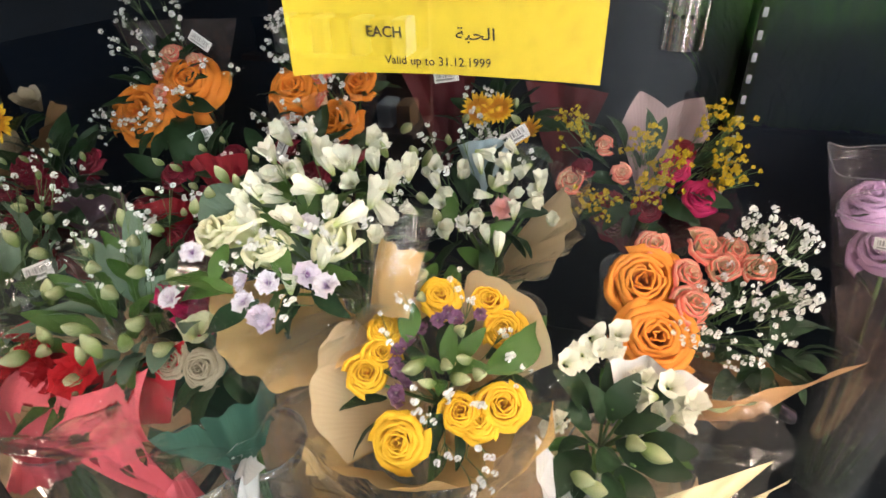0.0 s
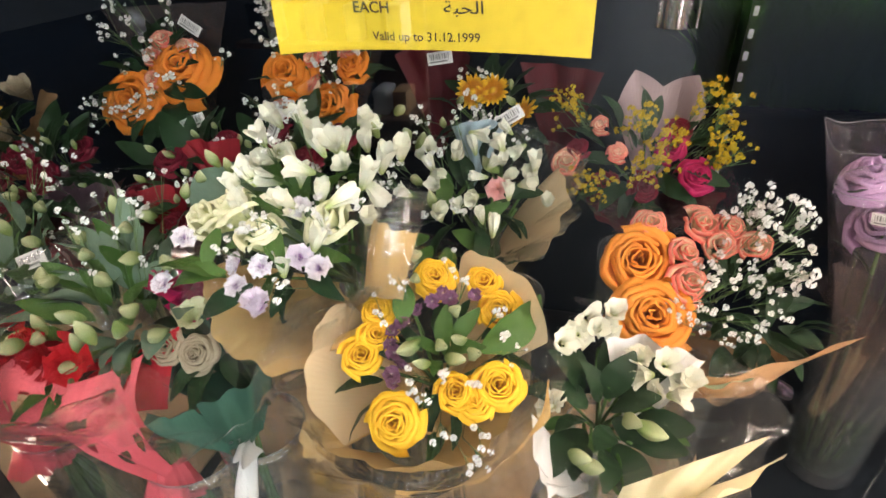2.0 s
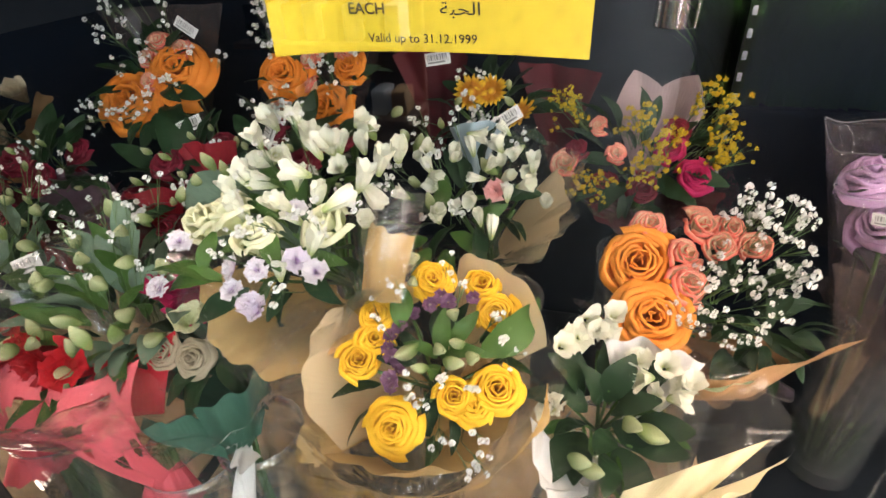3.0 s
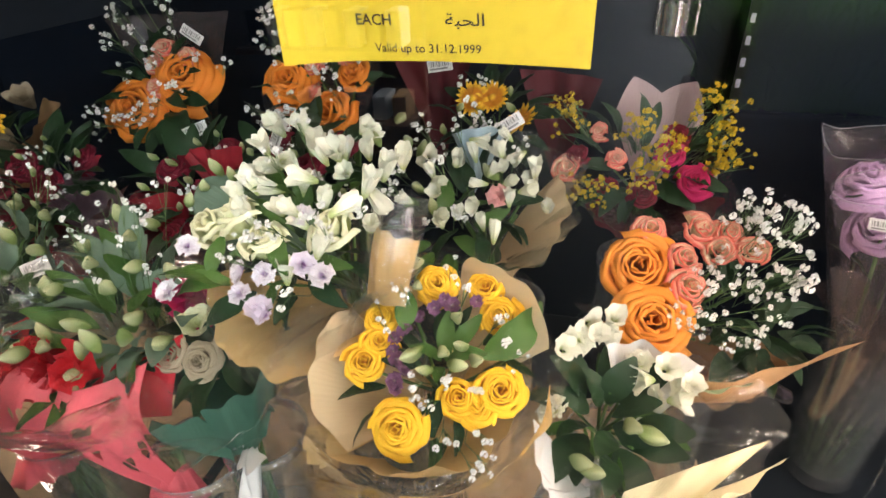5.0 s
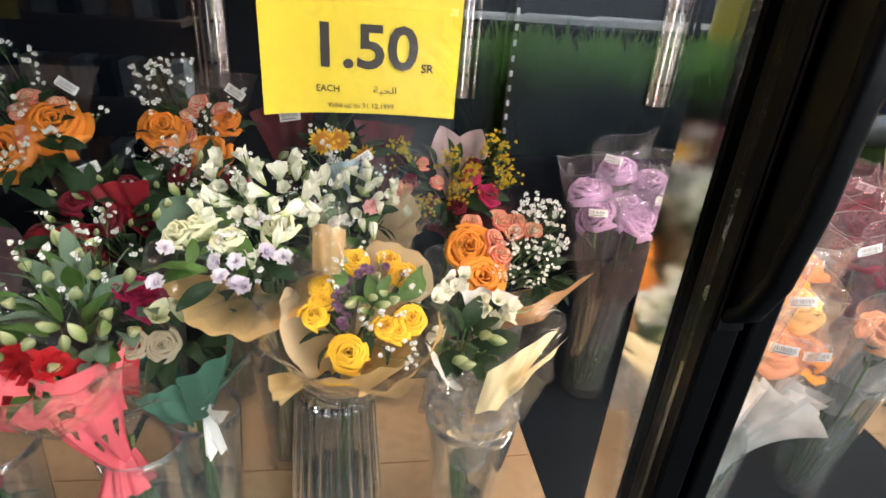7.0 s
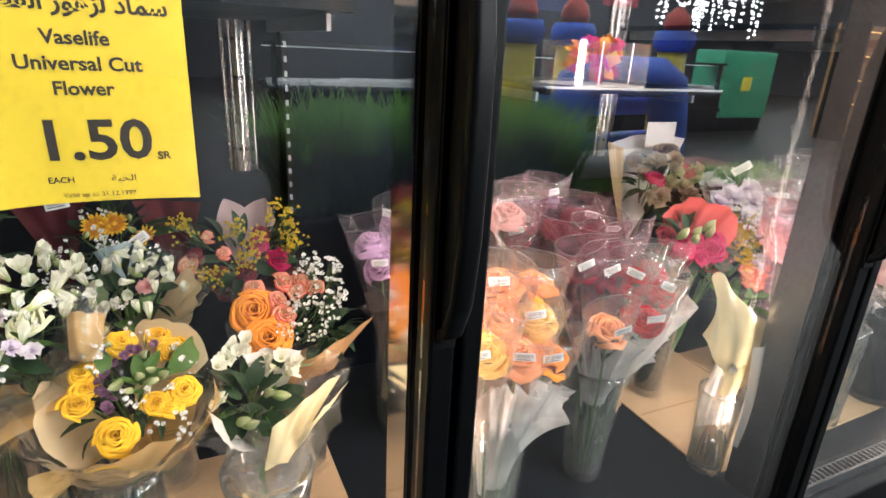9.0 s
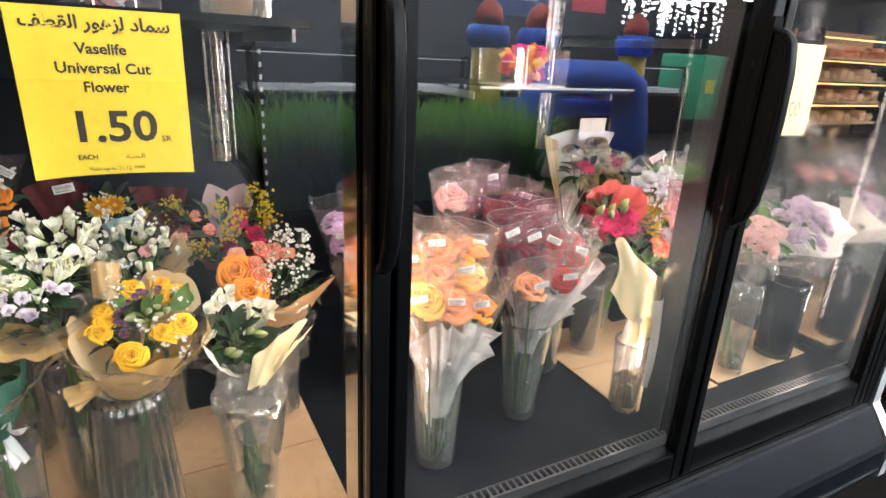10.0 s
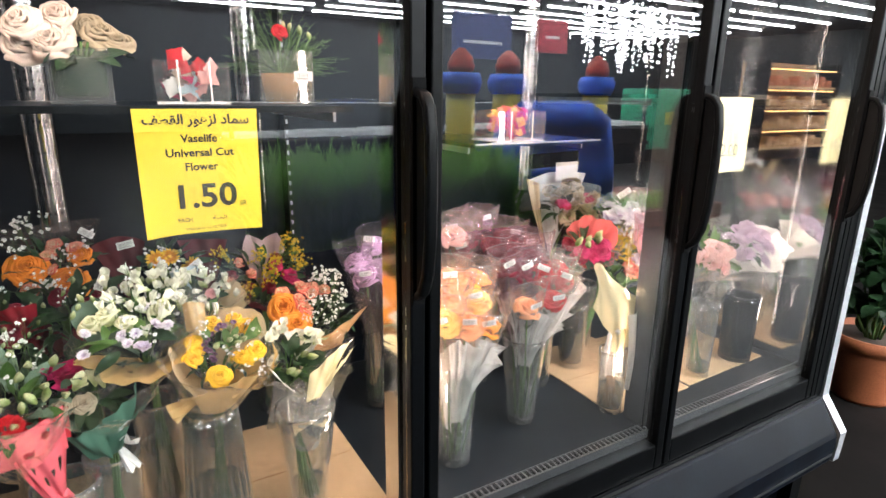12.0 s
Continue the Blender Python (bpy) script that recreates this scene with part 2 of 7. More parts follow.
P_FUC = petal("fuchsia_petal", (0.5, 0.02, 0.11), (0.55, 0.025, 0.13), (0.3, 0.0, 0.05))
P_PNK = petal("pale_pink_petal", (0.85, 0.45, 0.42), (0.85, 0.5, 0.48), (0.75, 0.3, 0.3))
P_PALE = petal("faded_pink_petal", (0.78, 0.5, 0.46), (0.82, 0.62, 0.58), (0.7, 0.42, 0.4), lit=0.4)
P_PLIL = petal("faded_lilac_petal", (0.56, 0.43, 0.55), (0.66, 0.56, 0.66), (0.48, 0.36, 0.48), lit=0.4)
P_BLSH = petal("blush_white_petal", (0.42, 0.29, 0.22), (0.72, 0.6, 0.52), (0.6, 0.46, 0.38), at=(0.35, 0.9), lit=0.2)
P_VIO = petal("purple_white_petal", (0.28, 0.08, 0.36), (0.85, 0.8, 0.88), (0.6, 0.5, 0.7), at=(0.2, 0.6))
P_DVI = petal("dark_violet_petal", (0.66, 0.58, 0.62), (0.3, 0.16, 0.26), (0.1, 0.01, 0.08), at=(0.1, 0.4))
P_CARW = petal("white_carnation_petal", (0.34, 0.2, 0.42), (0.86, 0.84, 0.87), (0.7, 0.62, 0.76), at=(0.2, 0.7))
P_GYP = petal("white_filler_blossom", (0.84, 0.84, 0.82), (0.86, 0.86, 0.85), (0.7, 0.72, 0.66), vary=0.0)
P_SOL = petal("golden_filler_blossom", (0.62, 0.42, 0.02), (0.6, 0.42, 0.02), (0.4, 0.3, 0.02), vary=0.0)
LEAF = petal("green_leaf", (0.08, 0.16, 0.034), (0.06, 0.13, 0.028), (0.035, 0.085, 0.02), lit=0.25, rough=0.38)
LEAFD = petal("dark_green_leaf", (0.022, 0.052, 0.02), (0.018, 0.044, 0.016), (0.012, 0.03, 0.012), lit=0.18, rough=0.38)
LEAFG = petal("grey_green_leaf", (0.16, 0.24, 0.17), (0.15, 0.22, 0.16), (0.1, 0.16, 0.1), lit=0.2, rough=0.6)
LEAFP = petal("pale_green_leaf", (0.35, 0.45, 0.26), (0.4, 0.5, 0.3), (0.25, 0.36, 0.18), lit=0.25)
BUDG = petal("green_white_bud", (0.17, 0.24, 0.07), (0.6, 0.62, 0.38), (0.24, 0.31, 0.1), at=(0.3, 1.0), lit=0.25)
STEM = petal("green_stem", (0.1, 0.18, 0.05), (0.1, 0.19, 0.05), (0.05, 0.1, 0.03), lit=0.05)
TWIG = petal("thin_green_twig", (0.12, 0.2, 0.08), (0.12, 0.2, 0.08), (0.08, 0.14, 0.05), lit=0.05)
GRASS = petal("green_grass_blade", (0.2, 0.4, 0.1), (0.28, 0.5, 0.15), (0.16, 0.32, 0.09), lit=0.4)

TAN = petal("tan_wrapping_paper", (0.64, 0.42, 0.17), (0.7, 0.48, 0.21), (0.56, 0.35, 0.13), lit=0.4, rough=0.6)
CREAM = petal("cream_wrapping_paper", (0.78, 0.6, 0.36), (0.82, 0.66, 0.42), (0.7, 0.52, 0.3), lit=0.35, rough=0.6)
IVORY = petal("ivory_wrapping_paper", (0.76, 0.67, 0.42), (0.78, 0.7, 0.46), (0.68, 0.55, 0.28), lit=0.35, rough=0.6)
CORAL = petal("coral_pink_paper", (0.72, 0.13, 0.13), (0.76, 0.17, 0.16), (0.62, 0.08, 0.09), lit=0.25, rough=0.7)
KRAFT = petal("kraft_paper", (0.4, 0.23, 0.11), (0.43, 0.25, 0.12), (0.32, 0.17, 0.07), lit=0.12, rough=0.75)
REDP = petal("coral_red_felt_paper", (0.88, 0.15, 0.18), (0.9, 0.19, 0.22), (0.8, 0.11, 0.14), lit=0.25, rough=0.55)
MAUVE = petal("mauve_grey_paper", (0.2, 0.12, 0.16), (0.23, 0.14, 0.18), (0.15, 0.08, 0.11), lit=0.2, rough=0.6)
DRED = petal("deep_red_paper", (0.24, 0.008, 0.018), (0.28, 0.011, 0.022), (0.17, 0.005, 0.012), lit=0.25, rough=0.5)
CRED = petal("bright_red_paper", (0.55, 0.015, 0.03), (0.6, 0.02, 0.035), (0.42, 0.008, 0.02), lit=0.3, rough=0.55)
CRIMP = petal("crimson_paper", (0.09, 0.006, 0.012), (0.1, 0.007, 0.013), (0.06, 0.004, 0.008), lit=0.2, rough=0.6)
GRNP = petal("dark_green_felt_paper", (0.06, 0.15, 0.1), (0.07, 0.17, 0.12), (0.03, 0.09, 0.06), lit=0.15, rough=0.7)
BLUP = petal("pale_blue_paper", (0.4, 0.52, 0.58), (0.42, 0.54, 0.6), (0.3, 0.42, 0.48), lit=0.25, rough=0.7)
WHTP = petal("white_felt_paper", (0.84, 0.84, 0.82), (0.87, 0.87, 0.85), (0.78, 0.77, 0.74), lit=0.2, rough=0.7)
GRYP = petal("grey_pink_paper", (0.42, 0.3, 0.3), (0.46, 0.34, 0.34), (0.34, 0.22, 0.22), lit=0.2, rough=0.7)

# ---------- mesh helpers ----------


def thing(name, at, label, category, group="", kind=""):
    ob = new(name)
    ob.location = at
    ob.empty_display_size = 0.05
    return tagged(ob, label, category, group, kind)


def base_of(parent):
    v = Vector((0, 0, 0))
    while parent is not None:
        v += parent.location
        parent = parent.parent
    return v


def put_mesh(name, me, parent, m, label=""):
    """An object of its own on the mesh me, under parent, at the world pose m."""
    ob = new(name, me)
    if parent is not None:
        ob.parent = parent
        m = Matrix.Translation(-base_of(parent)) @ m
    ob.matrix_basis = m
    if label:
        ob["label"] = label
    return ob


def part(name, bm, material, parent=None, label="", smooth=True, kind=""):
    """Links a bmesh, drawn in world metres, as one mesh under parent."""
    me = bpy.data.meshes.new(name)
    off = base_of(parent) if parent is not None else Vector((0, 0, 0))
    if off.length:
        bmesh.ops.translate(bm, vec=-off, verts=bm.verts)
    bm.to_mesh(me)
    bm.free()
    me.materials.append(material)
    if smooth:
        me.shade_smooth()
    ob = new(name, me)
    if parent is not None:
        ob.parent = parent
    if label:
        ob["label"] = label
    if kind:
        ob["kind"] = kind
    return ob


def mesh_of(name, bm, material, smooth=True):
    me = bpy.data.meshes.new(name)
    bm.to_mesh(me)
    bm.free()
    me.materials.append(material)
    if smooth:
        me.shade_smooth()
    return me


def box(bm, lo, hi, bevel=0.0):
    lo, hi = Vector(lo), Vector(hi)
    r = bmesh.ops.create_cube(bm, size=1)
    vs = r["verts"]
    bmesh.ops.scale(bm, vec=hi - lo, verts=vs)
    bmesh.ops.translate(bm, vec=(lo + hi) / 2, verts=vs)
    if bevel:
        es = list({e for v in vs for e in v.link_edges})
        bmesh.ops.bevel(bm, geom=es, offset=bevel, segments=2, profile=0.5, affect="EDGES")


def box_part(name, lo, hi, material, parent=None, label="", bevel=0.0):
    bm = bmesh.new()
    box(bm, lo, hi, bevel)
    return part(name, bm, material, parent, label, smooth=False)


def sheet(bm, fn, nu, nv, closed=False, thick=0.0):
    """A grid of (nu x nv) cells over fn(u, v), u and v in 0..1, with UVs."""
    uvl = bm.loops.layers.uv.verify()
    cols = nu if closed else nu + 1
    g = [[bm.verts.new(fn(i / nu, j / nv)) for j in range(nv + 1)] for i in range(cols)]
    for i in range(nu):
        for j in range(nv):
            k = (i + 1) % cols
            f = bm.faces.new((g[i][j], g[k][j], g[k][j + 1], g[i][j + 1]))
            for lp, (a, b) in zip(f.loops, ((i, j), (i + 1, j), (i + 1, j + 1), (i, j + 1))):
                lp[uvl].uv = (a / nu, b / nv)
    return g


def tube(bm, pts, r0, r1, n=6):
    """A tapered rod through the points."""
    pts = [Vector(p) for p in pts]
    uvl = bm.loops.layers.uv.verify()
    rings = []
    for i, p in enumerate(pts):
        d = (pts[min(i + 1, len(pts) - 1)] - pts[max(i - 1, 0)]).normalized()
        q = d.to_track_quat("Z", "Y")
        r = r0 + (r1 - r0) * i / (len(pts) - 1)
        rings.append([bm.verts.new(p + q @ Vector((r * math.cos(6.2832 * k / n), r * math.sin(6.2832 * k / n), 0))) for k in range(n)])
    for a, b in zip(rings, rings[1:]):
        for k in range(n):
            f = bm.faces.new((a[k], a[(k + 1) % n], b[(k + 1) % n], b[k]))
            for lp in f.loops:
                lp[uvl].uv = (0.5, 0.5)
    bm.faces.new(rings[-1])
    bm.faces.new(list(reversed(rings[0])))


def lathe(bm, prof, n=40, wave=0, depth=0.0):
    """A turned body from (radius, height) pairs; wave ribs of that depth round it."""
    def fn(u, v):
        k = v * (len(prof) - 1)
        i = min(int(k), len(prof) - 2)
        r = prof[i][0] + (prof[i + 1][0] - prof[i][0]) * (k - i)
        z = prof[i][1] + (prof[i + 1][1] - prof[i][1]) * (k - i)
        if wave and r > 0.01:
            r += depth * abs(math.sin(math.pi * u * wave))
        a = 2 * math.pi * u
        return Vector((r * math.cos(a), r * math.sin(a), z))
    return sheet(bm, fn, n, len(prof) - 1, closed=True)


def aim(at, axis, spin=0.0, scale=1.0):
    """A pose with its z along axis."""
    q = Vector(axis).normalized().to_track_quat("Z", "Y")
    return Matrix.Translation(at) @ q.to_matrix().to_4x4() @ Matrix.Rotation(spin, 4, "Z") @ Matrix.Scale(scale, 4)


rng = random.Random(7)

# ---------- flower meshes, radius 1 ----------


def rose_bm(layers=16, open_=1.0, seed=1, tall=1.0):
    """A rose about its z axis, outer radius about 1: overlapping petals round a tight heart, every rim folded over outward."""
    r_ = random.Random(seed)
    bm = bmesh.new()
    for i in range(layers):
        f = i / (layers - 1)
        ang = i * 2.39996 + r_.uniform(-0.5, 0.5)
        rim = 0.06 + 0.74 * f ** 0.8 * r_.uniform(0.9, 1.1)
        half = 1.7 - 0.75 * f
        top = (0.62 - 0.5 * open_ * f ** 1.5 + r_.uniform(-0.04, 0.04)) * tall
        low = (-0.6 + 0.1 * f) * tall
        roll = (0.05 + 0.16 * f) * (0.5 + 0.5 * open_) * r_.uniform(0.8, 1.25)
        wob, lean = r_.uniform(0, 6), r_.uniform(0.04, 0.12)

        def fn(u, v, rim=rim, half=half, top=top, low=low, roll=roll, ang=ang, wob=wob, f=f, lean=lean):
            s = u * 2 - 1
            a = ang + s * half * (0.5 + 0.5 * math.sin(min(1, v * 1.4) * 1.57))
            w = min(1.0, v / 0.8)
            r = rim * (0.2 + 0.8 * math.sin(w * 1.57))
            z = low + (top - low) * (1 - (1 - w) ** 1.3)
            k = max(0, v - 0.8) / 0.2
            r += roll * math.sin(k * 1.57)
            z -= roll * 0.9 * (1 - math.cos(k * 1.57)) - 0.03 * math.sin(k * 3.14)
            r *= 1 + lean * s * (0.4 + f)
            z -= 0.26 * (top - low) * abs(s) ** 2.4 * v * (0.4 + 0.6 * f)
            z += (0.05 * math.sin(wob + s * 5) + 0.035 * math.sin(wob * 3 + s * 9)) * v ** 3
            r += (0.035 * math.sin(wob * 2 + s * 6) + 0.02 * math.sin(wob + s * 11)) * v * v
            return Vector((r * math.cos(a), r * math.sin(a), z))
        sheet(bm, fn, 9, 12)
    return bm


def star_bm(petals=6, seed=1, flare=0.7, width=0.42, long=1.0):
    """A trumpet of rounded, wavy petals, as an alstroemeria or freesia."""
    r_ = random.Random(seed)
    bm = bmesh.new()
    for k in range(petals):
        a = k * 6.2832 / petals + r_.uniform(-0.15, 0.15)
        fl = flare * r_.uniform(0.7, 1.3) * (1 if k % 2 else 0.75)
        ln = long * r_.uniform(0.85, 1.08)
        w = width * r_.uniform(0.85, 1.15)
        ph = r_.uniform(0, 6)

        def fn(u, v, a=a, fl=fl, ln=ln, w=w, ph=ph):
            s = u * 2 - 1
            ww = w * (0.14 + 1.05 * v ** 0.9) * max(0.06, 1 - v ** 4.5) ** 0.7
            r = 0.07 + 0.22 * v ** 0.7 + fl * max(0, v - 0.35) ** 1.6
            z = ln * 1.35 * (v - 0.3 * fl * max(0, v - 0.6) ** 1.5 * 2) - 0.35
            r -= 0.22 * s * s * w * v * (1 - fl)
            r += 0.035 * math.sin(ph + s * 6 + v * 5) * v
            return Matrix.Rotation(a, 3, "Z") @ Vector((r, ww * s, z))
        sheet(bm, fn, 5, 8)
    for k in range(5):
        a = k * 1.2566
        tube(bm, [(0.03 * math.cos(a), 0.03 * math.sin(a), 0.0), (0.16 * math.cos(a), 0.16 * math.sin(a), 0.75)], 0.012, 0.02, 4)
    return bm


def daisy_bm(seed=1, n=20):
    """A daisy: narrow rays round a low disc."""
    r_ = random.Random(seed)
    bm = bmesh.new()
    for k in range(n):
        a, up = k * 6.2832 / n + r_.uniform(-0.08, 0.08), r_.uniform(-0.05, 0.25)

        def fn(u, v, a=a, up=up):
            s = u * 2 - 1
            return Matrix.Rotation(a, 3, "Z") @ Vector((0.12 + 0.85 * v, 0.13 * s * math.sqrt(max(0.03, 1 - v ** 4)), up * v + 0.06 * v * v - 0.05 * s * s))
        sheet(bm, fn, 2, 4)
    lathe(bm, [(0.28, 0.0), (0.24, 0.08), (0.001, 0.12)], 10)
    return bm


def bud_bm(seed=1):
    """A closed, ridged, pointed bud."""
    r_ = random.Random(seed)
    bm = bmesh.new()
    ph = r_.uniform(0, 6)

    def fn(u, v):
        a = 2 * math.pi * u
        r = 0.36 * math.sin(min(1, v * 0.95 + 0.05) * 3.05) ** 0.85 * (1 + 0.2 * math.cos(3 * a + ph + 1.5 * v))
        bend = 0.12 * math.sin(v * 2.5)
        return Vector((r * math.cos(a) + bend, r * math.sin(a), v * 1.5 - 0.4))
    sheet(bm, fn, 12, 8, closed=True)
    return bm


def ruffle_bm(seed=1, n=16):
    """A small frilled bloom, as a spray carnation."""
    r_ = random.Random(seed)
    bm = bmesh.new()
    for k in range(n):
        f = k / n
        a = k * 2.39996
        tilt = 0.2 + 1.1 * f
        ph = r_.uniform(0, 6)

        def fn(u, v, a=a, tilt=tilt, ph=ph):
            s = u * 2 - 1
            w = 0.12 + 0.45 * v
            fr_ = 0.10 * math.sin(s * 9 + ph) * v * v
            p = Vector((v * math.sin(tilt) + 0.05, w * s, v * math.cos(tilt) * 0.75 + fr_))
            return Matrix.Rotation(a, 3, "Z") @ p
        sheet(bm, fn, 6, 3)
    return bm


def leaf_bm(seed=1, width=0.19, bend=0.35, fold=0.25):
    """A pointed leaf of length 1 along x, folded along its midrib and bent."""
    r_ = random.Random(seed)
    bm = bmesh.new()
    b = bend * r_.uniform(0.7, 1.3)
    tw = r_.uniform(-0.5, 0.5)

    def fn(u, v):
        s = u * 2 - 1
        w = width * math.sin(min(1, v * 0.97 + 0.02) * 3.1) ** 0.8
        z = fold * abs(s) * w + 0.25 * b * math.sin(v * 3.1) + 0.012 * math.sin(v * 21 + seed)
        y = w * s
        c, sn = math.cos(tw * v), math.sin(tw * v)
        return Vector((v, y * c - z * sn, y * sn + z * c - b * v * v * 0.5))
    sheet(bm, fn, 4, 10)
    return bm


ROSE = {}


def rose_mesh(mat, k):
    key = (mat.name, k)
    if key not in ROSE:
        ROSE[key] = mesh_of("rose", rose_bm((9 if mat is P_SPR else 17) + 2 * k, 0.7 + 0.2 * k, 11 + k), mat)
    return ROSE[key]


def shape(kind, mat, k):
    key = (kind, mat.name, k)
    if key not in ROSE:
        fnc = {"alstroemeria": lambda: star_bm(6, k, 0.2 + 0.22 * (k % 3), 0.42, 1.15), "lily": lambda: star_bm(6, k, 0.6 + 0.2 * k, 0.42, 0.85), "tulip_rose": lambda: rose_bm(11, 0.6 + 0.2 * k, 31 + k, 1.25),
               "bud": lambda: bud_bm(k), "carnation": lambda: ruffle_bm(k), "leaf": lambda: leaf_bm(k),
               "broad_leaf": lambda: leaf_bm(k, 0.27, 0.3, 0.15), "daisy": lambda: daisy_bm(k)}[kind]
        ROSE[key] = mesh_of(kind, fnc(), mat)
    return ROSE[key]


def spread(n, seed):
    r_ = random.Random(seed)
    return [(r_.gauss(0, 1), r_.gauss(0, 1), r_.gauss(0, 1), r_.random()) for _ in range(n)]


def roses(parent, spots, mat, axis, seed=0, name="rose", size=0.92):
    """Roses at (x, y, z, radius), each turned a little from axis."""
    for i, (x, y, z, r) in enumerate(spots):
        g = spread(1, seed * 31 + i)[0]
        ax = Vector(axis).normalized() + 0.16 * Vector(g[:3])
        r *= size
        c = Vector((x, y, z)) - Vector(axis).normalized() * r * 0.5
        put_mesh(name, rose_mesh(mat, (i + seed) % 3), parent, aim(c, ax, g[3] * 6.28, r))


def blooms(parent, kind, spots, mat, axis, size, seed=0, name="", tilt=0.5, label=""):
    for i, s in enumerate(spots):
        g = spread(1, seed * 37 + i)[0]
        ax = Vector(axis).normalized() + tilt * 0.6 * Vector(g[:3])
        put_mesh(name or kind, shape(kind, mat, (i + seed) % 3), parent, aim(s[:3], ax, g[3] * 6.28, size * (0.85 + 0.3 * g[3])), label)


def leaves(parent, spots, mat, seed=0, kind="leaf", name="leaf"):
    """Leaves from (x, y, z) towards (x, y, z) of a given length: (start, end)."""
    for i, (a, b) in enumerate(spots):
        a, b = Vector(a), Vector(b)
        q = (b - a).to_track_quat("X", "Z")
        m = Matrix.Translation(a) @ q.to_matrix().to_4x4() @ Matrix.Rotation(spread(1, seed + i)[0][0] * 0.5, 4, "X") @ Matrix.Scale((b - a).length, 4)
        put_mesh(name, shape(kind, mat, (i + seed) % 3), parent, m)


def ring_leaves(parent, centre, axis, radius, n, length, mat, seed=0, kind="leaf", rise=0.3):
    r_ = random.Random(seed)
    ax = Vector(axis).normalized()
    q = ax.to_track_quat("Z", "Y")
    sp = []
    for i in range(n):
        a = i * 6.2832 / n + r_.uniform(-0.3, 0.3)
        d = q @ Vector((math.cos(a), math.sin(a), 0))
        st = Vector(centre) + d * radius * r_.uniform(0.2, 0.8) - ax * 0.01
        sp.append((st, st + (d + ax * r_.uniform(rise - 0.3, rise + 0.4)).normalized() * length * r_.uniform(0.7, 1.2)))
    leaves(parent, sp, mat, seed, kind)


def sprigs(parent, name, centre, axis, radius, n, size, mat, waist, seed=0, height=0.03, label="", clump=4):
    """Filler: many tiny blossoms on thin branching twigs, one mesh for the blossoms and one for the twigs."""
    r_ = random.Random(seed)
    ax = Vector(axis).normalized()
    q = ax.to_track_quat("Z", "Y")
    bm, tw = bmesh.new(), bmesh.new()
    uvl = bm.loops.layers.uv.verify()
    nodes = []
    for i in range(max(1, n // clump)):
        a, rr = r_.uniform(0, 6.283), radius * math.sqrt(r_.random())
        c = Vector(centre) + q @ Vector((rr * math.cos(a), rr * math.sin(a), height * (1 - (rr / radius) ** 2) + r_.uniform(-0.4, 0.6) * height))
        mid = c.lerp(Vector(waist), 0.3) + Vector((r_.uniform(-1, 1), r_.uniform(-1, 1), 0)) * 0.006
        tube(tw, [Vector(centre).lerp(mid, 0.5) - ax * 0.02, mid, c], 0.0007, 0.0004, 3)
        for k in range(clump):
            o = c + Vector((r_.gauss(0, 1), r_.gauss(0, 1), r_.gauss(0, 1))) * size * 1.9
            tube(tw, [mid.lerp(c, 0.6), o], 0.0004, 0.0003, 3)
            s = size * r_.uniform(0.75, 1.4)
            for _ in range(11):
                d = Vector((r_.gauss(0, 1), r_.gauss(0, 1), r_.gauss(0, 1))).normalized()
                e = d.orthogonal().normalized() * s * 0.55
                g = d.cross(e)
                vs = [bm.verts.new(o + w_) for w_ in (e * -0.5 + g * 0.2, d * s * 0.75 - e, d * s * 0.95 + g * r_.uniform(-0.4, 0.4), d * s * 0.75 + e)]
                bm.faces.new(vs)
    for f in bm.faces:
        for lp in f.loops:
            lp[uvl].uv = (0.5, 0.8)
    a = part(name, bm, mat, parent, label, smooth=False, kind="stuff")
    b = part("twigs", tw, TWIG, parent, kind="stuff")
    return a, b


def cone_wrap(parent, name, foot, axis, length, r0, r1, material, start=0.0, turn=360.0, wave=9, ruffle=0.08, scallop=0.0, seed=0, bell=1.3, lip=0.0, nu=72, label="", drop=0.0):
    """A sheet wrapped round a bouquet from its tied foot to a ruffled rim. lip: how far the rim curls outward; drop: how much lower it ends in front."""
    r_ = random.Random(seed)
    q = Vector(axis).normalized().to_track_quat("Z", "Y")
    ph = [r_.uniform(0, 6.28) for _ in range(5)]
    bm = bmesh.new()

    def fn(u, v):
        a = radians(start + turn * u)
        rr = r0 + (r1 - r0) * v ** bell
        n = math.sin(wave * a + ph[0]) * 0.6 + math.sin((wave * 0.53) * a + ph[1]) * 0.6 + 0.35 * math.sin((wave * 2.1) * a + ph[2])
        rr *= 1 + ruffle * n * (0.25 + v * v)
        h = length * v * (1 + 0.07 * v * math.sin(2 * a + ph[3]) + 0.045 * v * math.sin(5 * a + ph[4]))
        if turn < 359:
            h *= 1 - 0.3 * v * abs(2 * u - 1) ** 4
        if scallop:
            h += scallop * v ** 6 * (abs(math.sin(a * 11)) - 0.5)
        h -= drop * v * (0.5 - 0.5 * math.sin(a))
        if lip:
            k = max(0, v - 0.75) / 0.25
            rr += lip * k * k
            h -= lip * 0.5 * k * k
        return Vector(foot) + q @ Vector((rr * math.cos(a), rr * math.sin(a), h))
    sheet(bm, fn, nu, 12, closed=turn >= 359.9)
    return part(name, bm, material, parent, label)


